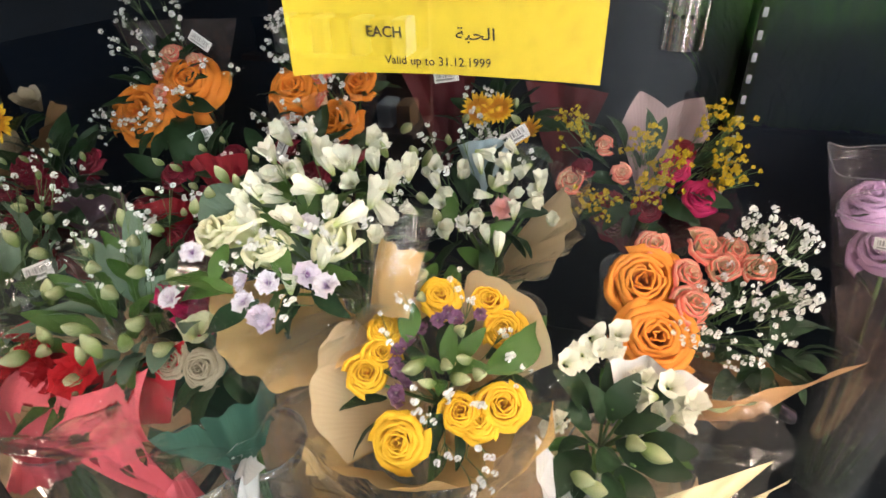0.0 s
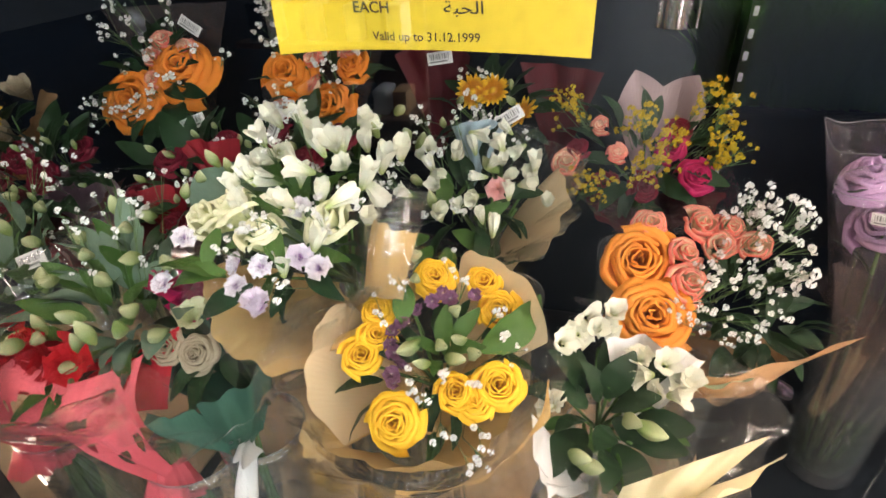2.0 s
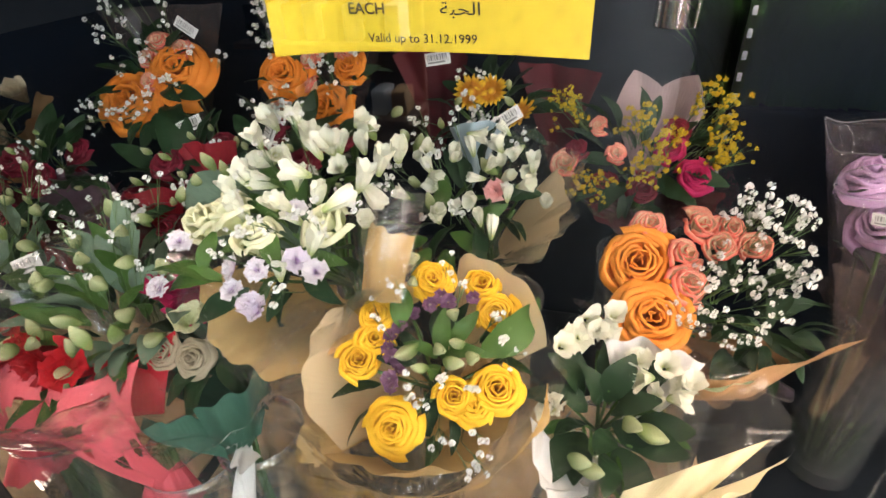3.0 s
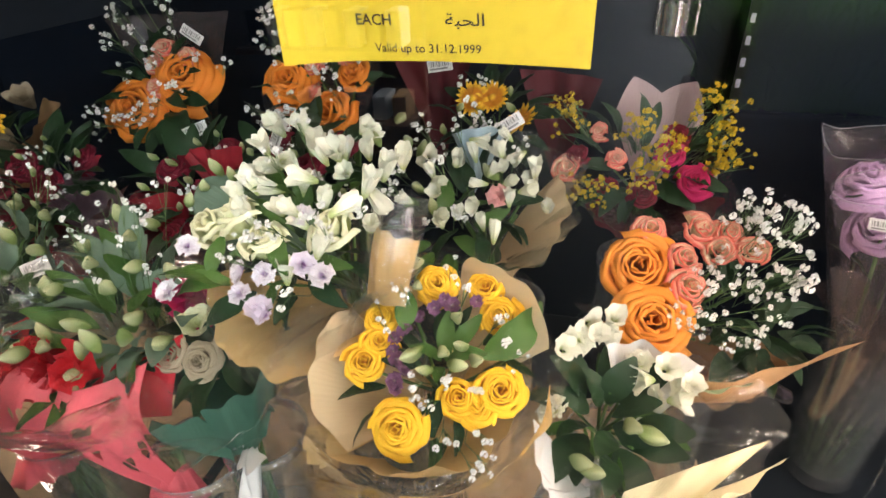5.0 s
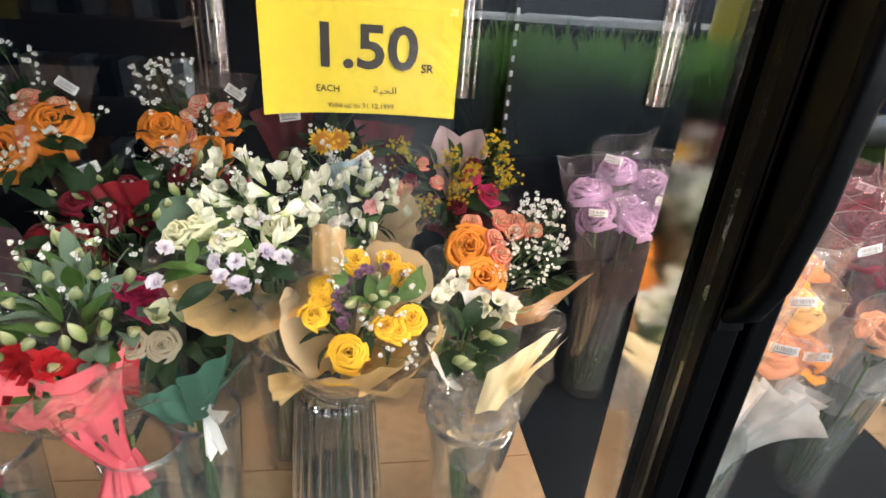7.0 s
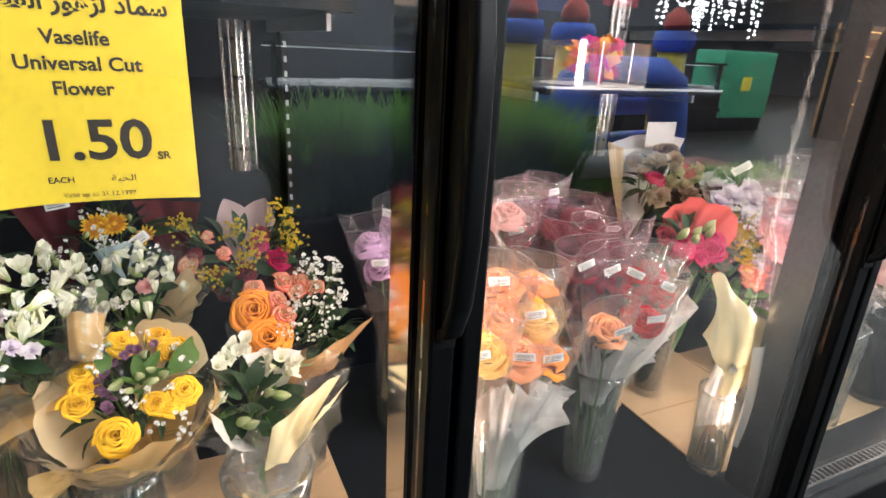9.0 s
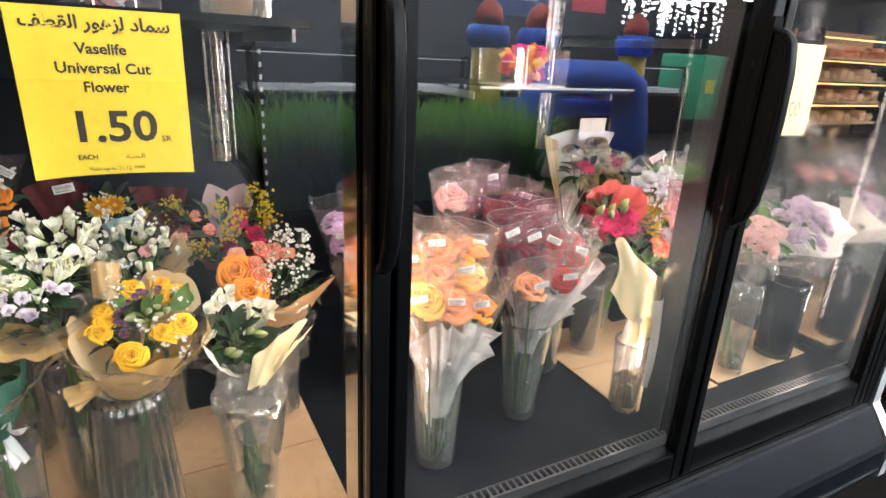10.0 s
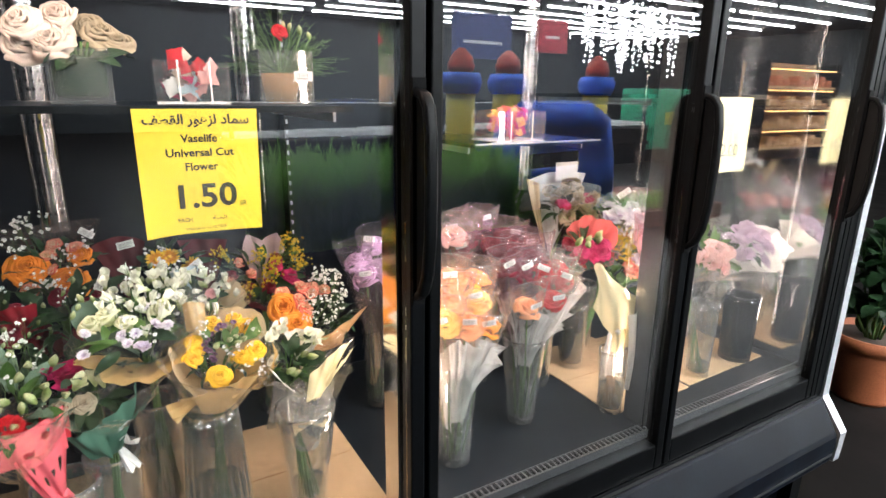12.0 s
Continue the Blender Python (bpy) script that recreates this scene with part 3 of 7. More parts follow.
def fan_sheet(parent, name, foot, tip_a, tip_b, material, curve=0.03, pleat=0.004, toward=(0, -1, 0), seed=0, label="", peaks=0, n=20, round_=0.0, foot_b=None):
    """A folded paper sheet that fans out from foot to the edge tip_a..tip_b, bulging along toward; round_ raises the middle of its edge, peaks cuts it into points."""
    foot, a_, b_ = Vector(foot), Vector(tip_a), Vector(tip_b)
    foot_b = Vector(foot_b) if foot_b else foot
    t_ = Vector(toward).normalized()
    bm = bmesh.new()
    ph = seed * 1.7

    def fn(u, v):
        e = a_.lerp(b_, u)
        f0 = foot.lerp(foot_b, u)
        up = (e - f0)
        k = 1 + round_ * math.sin(u * math.pi)
        if peaks:
            k *= 1 - 0.16 * abs(((u * peaks) % 1) - 0.5) * 2
        p = f0 + up * (0.03 + 0.97 * v) * (k if v > 0.5 else 1 + (k - 1) * v * 2)
        p += t_ * (curve * math.sin(u * math.pi) * math.sin(v * 2.2) + pleat * math.sin(u * 17 + ph + v * 2) * v + pleat * math.sin(u * 7 + ph * 2 + 5 * v))
        return p
    sheet(bm, fn, n, 10)
    return part(name, bm, material, parent, label)


def tag_on(parent, at, right, up, w=0.032, h=0.015):
    """A white price label with its printed bars."""
    r, u = Vector(right).normalized(), Vector(up)
    u = (u - r * u.dot(r)).normalized()
    n = r.cross(u)
    bm = bmesh.new()
    at = Vector(at)

    def fn(a, b):
        return at + r * (a - 0.5) * w + u * (b - 0.5) * h + n * 0.001 * math.sin(a * 3.1)
    sheet(bm, fn, 4, 2)
    t = part("price_label", bm, WHITE, parent, "small white printed price label")
    bm = bmesh.new()
    x = -0.4
    k = 0
    while x < 0.4:
        ww = 0.02 + 0.02 * ((k * 7) % 3)
        c = [at + r * (x + dx) * w + u * dy * h + n * 0.0022 for dx, dy in ((0, -0.1), (ww, -0.1), (ww, 0.34), (0, 0.34))]
        bm.faces.new([bm.verts.new(p) for p in c])
        x += ww + 0.035
        k += 1
    c = [at + r * dx * w + u * dy * h + n * 0.0022 for dx, dy in ((-0.4, -0.34), (0.3, -0.34), (0.3, -0.2), (-0.4, -0.2))]
    bm.faces.new([bm.verts.new(p) for p in c])
    part("printed_bars", bm, GREYINK, t, smooth=False)
    return t


def stems(parent, foot, top, r_foot, r_top, n, seed=0, mat=None, rad=0.0022):
    r_ = random.Random(seed)
    bm = bmesh.new()
    foot, top = Vector(foot), Vector(top)
    for i in range(n):
        a, b = r_.uniform(0, 6.28), r_.uniform(0.3, 1)
        p0 = foot + Vector((math.cos(a), math.sin(a), 0)) * r_foot * b
        p1 = top + Vector((math.cos(a + 2.6), math.sin(a + 2.6), 0)) * r_top * b
        mid = p0.lerp(p1, 0.5) + Vector((r_.uniform(-1, 1), r_.uniform(-1, 1), 0)) * 0.006
        tube(bm, [p0, mid, p1], rad, rad * 0.8, 5)
    return part("stems", bm, mat or STEM, parent)


def vase(at, height, r_base, r_top, label, water=0.45, ribs=0, waist=None, material=None, group="glass vases", tint=None):
    """A glass vase: outer and inner wall, thick foot, water inside."""
    v = thing("flower_vase", at, label, "vase", group)
    x, y, z = at
    prof = []
    for k in range(13):
        f = k / 12
        r = r_base + (r_top - r_base) * f ** 1.2
        if waist:
            r -= waist * math.sin(f * math.pi) ** 2
        prof.append((r, height * f))
    bm = bmesh.new()
    out = [(0.001, 0.0), (r_base * 0.9, 0.0)] + [(max(r, 0.001), max(h, 0.003)) for r, h in prof]
    inn = [(r - 0.0035, h) for r, h in reversed(prof) if h > 0.014] + [(r_base * 0.8, 0.014), (0.001, 0.014)]
    lathe(bm, out + inn, 220 if ribs else 44, ribs, 0.0055 if ribs else 0)
    bmesh.ops.translate(bm, vec=at, verts=bm.verts)
    part("glass_body", bm, material or GLASS, v)
    bm = bmesh.new()
    rt = prof[-1][0]
    if not ribs:
        tube(bm, [(x + (rt - 0.0015) * math.cos(k * 0.15708), y + (rt - 0.0015) * math.sin(k * 0.15708), z + height + 0.0009) for k in range(41)], 0.0015, 0.0015, 6)
        part("rim", bm, RIM, v)
    if water:
        bm = bmesh.new()
        wp = [(r - 0.0045, h) for r, h in prof if 0.015 < h < height * water]
        lathe(bm, [(0.001, 0.0155), (r_base * 0.78, 0.0155)] + wp + [(0.001, wp[-1][1])], 32)
        bmesh.ops.translate(bm, vec=at, verts=bm.verts)
        part("water", bm, tint or WATER, v)
    return v


ARAB = {"title": [0xFED2, 0xFEC4, 0xFED8, 0xFEDF, 0x0627, 0x20, 0x0631, 0xFEEE, 0xFEEB, 0x0632, 0xFEDF, 0x20, 0x062F, 0xFE8E, 0xFEE4, 0xFEB3],
        "each": [0xFE94, 0xFE92, 0xFEA4, 0xFEDF, 0x0627]}


def lettering(parent, body, at, size, material, m, bold=0.0, wide=1.0, name="lettering", lie=None):
    """Text in the built-in font, centred at (x, z) of the plane m, as a flat mesh."""
    c = bpy.data.curves.new(name, "FONT")
    c.body, c.size, c.align_x, c.align_y, c.offset = body, size, "CENTER", "CENTER", bold
    c.fill_mode, c.resolution_u = "FRONT", 3
    tmp = new(name + "_draft", c)
    me = bpy.data.meshes.new_from_object(tmp.evaluated_get(bpy.context.evaluated_depsgraph_get()))
    bpy.data.objects.remove(tmp)
    bpy.data.curves.remove(c)
    me.materials.clear()
    me.materials.append(material)
    me.transform(m @ pose(at[0], 0, at[1], 90) @ Matrix.Diagonal((wide, 1, 1, 1)))
    if lie:
        for v in me.vertices:
            v.co.y = lie(v.co.x, v.co.z)
    return put_mesh(name, me, parent, Matrix())


# ---------- cabinet ----------
X0, X1, DEEP, TOP = -1.27, 1.872, 0.86, 2.12


def structure(ob, label, category):
    return tagged(ob, label, category, kind="structure")


structure(box_part("wall_back", (X0, DEEP, 0.5), (X1 + 0.07, DEEP + 0.06, TOP), BACKWALL), "dark blue-grey metal back lining of the flower cooler", "wall")
structure(box_part("wall_left", (X0 - 0.06, 0.0, 0.0), (X0, DEEP + 0.06, TOP), BACKWALL), "dark metal end wall of the flower cooler", "wall")
right_end = thing("wall_right", (X1 + 0.035, 0.45, 0.0), "cooler end wall lined with polished mirror steel", "wall", kind="structure")
box_part("end_panel", (X1 + 0.004, 0.0, 0.0), (X1 + 0.07, DEEP, TOP), BLACK, right_end)
box_part("mirror_lining", (X1, 0.06, 0.62), (X1 + 0.004, DEEP, TOP - 0.1), MIRROR, right_end, "polished mirror steel lining")
structure(box_part("ceiling", (X0 - 0.06, 0.0, TOP), (X1 + 0.07, DEEP + 0.06, TOP + 0.08), BACKWALL), "dark metal roof of the flower cooler", "ceiling")
structure(box_part("floor", (X0, 0.05, 0.50), (X1, DEEP, 0.62), DECK, bevel=0.004), "dark grey metal deck of the flower cooler", "floor")

# slotted air grille along the front of the deck
grille = thing("air_grille", (0.3, 0.05, 0.612), "silver slotted air return grille along the deck", "grille", kind="structure")
box_part("grille_rail", (X0, 0.034, 0.60), (X1, 0.040, 0.626), STEEL, grille)
box_part("grille_rail", (X0, 0.066, 0.60), (X1, 0.069, 0.6245), STEEL, grille)
me_ = None
for k in range(92):
    gx = 0.33 + k * 0.0165
    if me_ is None:
        bm = bmesh.new()
        box(bm, (-0.0025, -0.013, -0.002), (0.0025, 0.013, 0.002))
        me_ = mesh_of("slat", bm, STEEL, smooth=False)
    put_mesh("slat", me_, grille, pose(gx, 0.053, 0.6225))

# front apron: bevelled nose below the doors
bm = bmesh.new()
prof = [(0.045, 0.0), (0.045, 0.235), (-0.035, 0.245), (-0.072, 0.262), (-0.084, 0.285), (-0.087, 0.33), (-0.086, 0.378), (-0.078, 0.395), (-0.02, 0.488), (-0.004, 0.5), (0.05, 0.5)]
rows_ = [[bm.verts.new((x, y, z)) for y, z in prof] for x in (X0 - 0.06, X1 + 0.06)]
for a in range(len(prof) - 1):
    bm.faces.new((rows_[0][a], rows_[1][a], rows_[1][a + 1], rows_[0][a + 1]))
apron = structure(part("front_apron", bm, NAVY, smooth=False), "glossy blue-black metal apron below the cooler doors", "panel")
structure(box_part("trim", (X0 - 0.06, -0.014, 0.497), (X1 + 0.06, -0.004, 0.504), DIMSTEEL), "thin dull silver trim line along the door sill", "trim")
# Strip added in place of the highlight on the apron's lower nose.
structure(box_part("trim", (X0 - 0.06, -0.0905, 0.306), (X1 + 0.05, -0.085, 0.311), DIMSTEEL), "thin silver strip drawn for the highlight along the apron", "trim")
structure(box_part("door_sill", (X0, -0.002, 0.500), (X1 + 0.06, 0.055, 0.512), BLACK), "black metal sill under the cooler doors", "sill")
structure(box_part("door_header", (X0, -0.004, 2.06), (X1 + 0.06, 0.058, TOP), BLACK), "black metal header over the cooler doors", "header")

# silver end strip that follows the apron
bm = bmesh.new()
pr = [(-0.010, TOP), (-0.010, 0.498), (-0.092, 0.388), (-0.086, 0.268)]
for (ya, za), (yb, zb) in zip(pr, pr[1:]):
    vs = [bm.verts.new((x, y, z)) for x, y, z in ((1.945, ya, za), (1.985, ya, za), (1.985, yb, zb), (1.945, yb, zb), (1.945, ya + 0.05, za), (1.985, ya + 0.05, za), (1.985, yb + 0.05, zb), (1.945, yb + 0.05, zb))]
    for q in ((0, 1, 2, 3), (4, 7, 6, 5), (1, 5, 6, 2), (0, 3, 7, 4), (3, 2, 6, 7), (0, 4, 5, 1)):
        bm.faces.new([vs[i] for i in q])
structure(part("end_trim", bm, ALU, smooth=False), "satin silver strip on the cooler's end", "trim")
structure(box_part("end_post", (1.90, -0.002, 0.51), (1.944, 0.06, 2.06), BLACK), "black end post of the cooler front", "post")


def handle_bm(x):
    """A bowed grip: a flat bar that stands off the stile and returns to it above and below."""
    bm = bmesh.new()
    path = [(0.0, 1.565), (-0.022, 1.56), (-0.038, 1.54), (-0.046, 1.49), (-0.048, 1.40), (-0.046, 1.31), (-0.037, 1.24), (-0.02, 1.20), (0.0, 1.185)]
    half, th = 0.0115, 0.008

    def fn(u, v):
        k = v * (len(path) - 1)
        i = min(int(k), len(path) - 2)
        f = k - i
        y = path[i][0] + (path[i + 1][0] - path[i][0]) * f
        z = path[i][1] + (path[i + 1][1] - path[i][1]) * f
        j0, j1 = path[max(i - 1, 0)], path[min(i + 2, len(path) - 1)]
        d = Vector((j1[0] - j0[0], j1[1] - j0[1])).normalized()
        a = 2 * math.pi * u
        c = math.copysign(abs(math.cos(a)) ** 0.6, math.cos(a))
        s = math.copysign(abs(math.sin(a)) ** 0.6, math.sin(a))
        return Vector((x + half * c, y + d.y * th * s, z - d.x * th * s))
    sheet(bm, fn, 14, 24, closed=True)
    web = [(y * 0.86, z) for y, z in path[1:-1]]
    for sx in (-0.006, 0.006):
        vs = [bm.verts.new((x + sx, y, z)) for y, z in web] + [bm.verts.new((x + sx, 0.002, z)) for y, z in reversed(web)]
        bm.faces.new(vs if sx > 0 else list(reversed(vs)))
    return bm


def door(no, a, b, label):
    d = thing(f"door_{no}", ((a + b) / 2, 0.02, 0.51), label, "glass door", kind="structure")
    s, lo, hi = 0.032, 0.513, 2.055
    box_part("stile", (a, 0.0, lo), (a + s - 0.006, 0.042, hi), BLACK, d, bevel=0.004)
    box_part("stile", (b - s, 0.0, lo), (b, 0.042, hi), BLACK, d, bevel=0.004)
    box_part("bottom_rail", (a + s - 0.006, 0.001, lo), (b - s, 0.041, 0.592), BLACK, d, bevel=0.004)
    box_part("top_rail", (a + s - 0.006, 0.001, hi - 0.06), (b - s, 0.041, hi), BLACK, d, bevel=0.004)
    g = box_part("glass_pane", (a + s - 0.004, 0.016, 0.59), (b - s - 0.002, 0.022, hi - 0.062), GLASS_DOOR, d, "clear glass pane with faint smears")
    g.visible_shadow = False
    box_part("gasket", (a + 0.003, 0.043, lo), (a + 0.022, 0.052, hi), RUBBER, d)
    box_part("gasket", (b - 0.022, 0.043, lo), (b - 0.003, 0.052, hi), RUBBER, d)
    part("handle", handle_bm(b - 0.016), BLACK, d, "bowed black pull handle")
    bx = box_part("handle_plate", (b - s + 0.002, -0.004, 1.17), (b - 0.002, 0.0, 1.59), RUBBER, d, bevel=0.0015)
    return d


door(1, -0.452, 0.275, "black-framed glass cooler door, shut, with price sheet behind")
door(2, 0.284, 1.066, "black-framed glass cooler door, shut, beside the middle post")
door(3, 1.075, 1.872, "black-framed glass cooler door, shut, at the cooler's end")
door(4, -1.262, -0.461, "black-framed glass cooler door, shut, at the far end")

for i, (a, b) in enumerate(((-0.618, -0.549), (0.242, 0.31), (1.033, 1.10))):
    mu = thing("door_post", ((a + b) / 2, 0.09, 0.62), "black cabinet post with polished steel sides and light strip", "post", kind="structure")
    box_part("post_body", (a + 0.002, 0.056, 0.622), (b - 0.002, 0.13, TOP), BLACK, mu)
    box_part("steel_side", (a - 0.001, 0.06, 0.622), (a + 0.002, 0.128, TOP), MIRROR if i == 1 else DIMSTEEL, mu, "polished steel side")
    box_part("steel_side", (b - 0.002, 0.06, 0.622), (b + 0.001, 0.128, TOP), MIRROR if i else DIMSTEEL, mu, "polished steel side")
    if i:
        box_part("light_cover", ((a + b) / 2 - 0.014, 0.13, 0.74), ((a + b) / 2 + 0.014, 0.136, 1.86), WHITE, mu, "white light strip cover")

# perforated uprights on the back lining


def upright(x, z0, z1, w=0.062):
    """A pressed steel strip with a rounded ridge down its middle and punched holes, close-set above the shelf."""
    u = thing("shelf_upright", (x, DEEP - 0.01, z0), "perforated polished steel shelf upright on the back lining", "upright", "uprights", "structure")
    bm = bmesh.new()
    front = lambda k: DEEP - 0.006 - 0.013 * max(0.0, math.cos(k * math.pi * 0.62)) ** 0.7
    sheet(bm, lambda a, b: Vector((x + (a - 0.5) * w, front(2 * a - 1), z0 + (z1 - z0) * b)), 24, 1)
    for e in (-1, 1):
        box(bm, (x + e * w / 2 - 0.0015, DEEP - 0.008, z0), (x + e * w / 2 + 0.0015, DEEP, z1))
    part("steel_channel", bm, POLISHED, u)
    bm = bmesh.new()
    z = z0 + 0.05
    while z < z1 - 0.02:
        for k in (-0.62, -0.22, 0.22, 0.62):
            cx, yy = x + k * w / 2, front(k) - 0.0012
            bm.faces.new([bm.verts.new((cx + 0.0036 * math.cos(q * 0.7854), yy, z + 0.0036 * math.sin(q * 0.7854))) for q in range(8)])
        z += 0.078 if z < 1.5 else 0.021
    part("punched_holes", bm, RUBBER, u, smooth=False, kind="stuff")
    return u


for ux in (-0.37, 0.145, 0.612, 1.185):
    upright(ux, 1.2, TOP - 0.02)
# narrow slotted standard in front of the lining
bm = bmesh.new()
box(bm, (0.232, 0.80, 0.9), (0.246, DEEP, TOP - 0.02))
std = thing("slotted_standard", (0.239, 0.83, 0.9), "narrow dark slotted shelf standard with bright slots", "standard", kind="structure")
part("standard_body", bm, BLACK, std, smooth=False)
bm = bmesh.new()
box(bm, (-0.003, -0.001, -0.006), (0.003, 0.001, 0.006))
me_ = mesh_of("slot", bm, SLOT, smooth=False)
for k in range(36):
    put_mesh("slot", me_, std, pose(0.239, 0.7992, 0.96 + k * 0.0305))

# shelves


def metal_shelf(a, b, y0, z, label):
    s = thing("metal_shelf", ((a + b) / 2, y0, z), label, "shelf", "metal shelves")
    box_part("shelf_plate", (a, y0, z - 0.012), (b, DEEP - 0.03, z), BACKWALL, s)
    box_part("front_edge", (a, y0 - 0.003, z - (0.004 if z < 1.5 else 0.012)), (b, y0, z + 0.001), STEEL if z < 1.5 else BLACK, s)
    for x in (a + 0.02, b - 0.02):
        bm = bmesh.new()
        box(bm, (x - 0.003, y0 + 0.06, z - 0.034), (x + 0.003, DEEP - 0.02, z - 0.0125))
        part("shelf_bracket", bm, STEEL, s, smooth=False)
    return s


metal_shelf(-1.24, 0.232, 0.243, 1.535, "dark metal shelf with dark edge carrying vases and boxes")
metal_shelf(0.68, 1.17, 0.455, 1.425, "dark metal shelf with thin bright edge carrying a small box")
metal_shelf(1.20, 1.86, 0.243, 1.57, "dark metal shelf with dark edge above pink bouquets")

# cardboard on the deck


def card_sheet(a, b, y0, y1, z, turn, label):
    c = thing("cardboard_sheet", ((a + b) / 2, (y0 + y1) / 2, z), label, "cardboard", "cardboard sheets")
    cx, cy = (a + b) / 2, (y0 + y1) / 2
    bm = bmesh.new()
    box(bm, (a - cx, y0 - cy, 0), (b - cx, y1 - cy, 0.004), 0.0008)
    bmesh.ops.rotate(bm, verts=bm.verts, matrix=Matrix.Rotation(radians(turn), 3, "Z"))
    bmesh.ops.translate(bm, vec=(cx, cy, z), verts=bm.verts)
    part("sheet", bm, CARD, c, smooth=False)
    bm = bmesh.new()
    box(bm, (a - cx + 0.004, (y0 + y1) / 2 - cy - 0.0015, 0.0041), (b - cx - 0.004, (y0 + y1) / 2 - cy + 0.0015, 0.0046))
    bmesh.ops.rotate(bm, verts=bm.verts, matrix=Matrix.Rotation(radians(turn), 3, "Z"))
    bmesh.ops.translate(bm, vec=(cx, cy, z), verts=bm.verts)
    part("crease", bm, KRAFT, c, smooth=False)
    return c


card_sheet(-0.485, 0.252, 0.125, 0.60, 0.6205, 0.5, "flattened brown cardboard sheet lining the deck under vases")
card_sheet(-1.1, -0.505, 0.12, 0.62, 0.6205, -2, "flattened brown cardboard sheet beside a narrow gap")
card_sheet(1.012, 1.36, 0.142, 0.60, 0.6205, -0.5, "flattened brown cardboard sheet with lighter cut edge")
card_sheet(1.368, 1.80, 0.155, 0.58, 0.6205, 1.5, "flattened brown cardboard sheet lining the deck")

# ---------- the shop around ----------
structure(box_part("ground", (-8.2, -24, -0.05), (30, 12, 0.0), FLOOR), "polished grey-brown shop floor", "floor")
structure(box_part("shop_ceiling", (-8.0, -24, 4.681), (30, 12, 4.8), CEIL), "dark blue-grey shop ceiling with rows of tubes", "ceiling")
structure(box_part("shop_wall_south", (-8.2, -24.2, 0), (30, -24, 4.8), SHOPWALL), "blue-grey shop wall", "wall")
structure(box_part("shop_wall_east", (30, -24, 0), (30.2, 12, 4.8), SHOPWALL), "blue-grey shop wall", "wall")
# Unseen closing wall, kept charcoal so the glass mirrors darkness from that side.
structure(box_part("shop_wall_west", (-8.2, -24, 0), (-8.0, 12, 4.8), DARKWALL), "unseen charcoal wall added to keep glass reflections dark", "wall")
structure(box_part("shop_wall_north", (-8.2, 12, 0), (30, 12.2, 4.8), SHOPWALL), "blue-grey shop wall", "wall")

TUBE = glow("ceiling_tube", (0.92, 0.97, 1.0), 90.0)
LAMP = None
for j in range(14):
    for i in range(4):
        lx, ly = 3.6 + i * 6.6, -2.2 - j * 1.5
        if LAMP is None:
            LAMP = thing("ceiling_light", (lx, ly, 4.6), "long white tube light under the dark ceiling", "ceiling light", "ceiling tubes")
            box_part("housing", (lx - 3.1, ly - 0.05, 4.63), (lx + 3.1, ly + 0.05, 4.68), WHITE, LAMP)
            box_part("tube", (lx - 3.1, ly - 0.035, 4.58), (lx + 3.1, ly + 0.035, 4.63), TUBE, LAMP, "glowing white tube")
        else:
            copy_thing(LAMP, pose(lx, ly, 4.6))

BLUE = surface("blue_foam", (0.03, 0.15, 0.74), (0.02, 0.11, 0.6), rough=0.6)
OLIVE = surface("yellow_post_paint", (0.62, 0.5, 0.03), (0.54, 0.43, 0.02), rough=0.5)
REDPAINT = surface("red_plastic", (0.6, 0.06, 0.03), rough=0.5)
GREENP = surface("green_counter_paint", (0.02, 0.3, 0.17), (0.015, 0.24, 0.13), rough=0.5)
CHROME = surface("bright_counter_edge", (0.32, 0.34, 0.36), rough=0.2, metal=0.8)
SIGNBLUE = surface("navy_sign", (0.03, 0.05, 0.16), rough=0.5)
SIGNRED = surface("red_sign", (0.42, 0.03, 0.05), rough=0.5)
WARM = glow("warm_shelf_lamp", (1.0, 0.55, 0.2), 9.0)
SPARK = glow("fairy_lights", (0.95, 0.95, 1.0), 16.0)
SNOW = surface("white_goods", (0.7, 0.72, 0.74), rough=0.5)


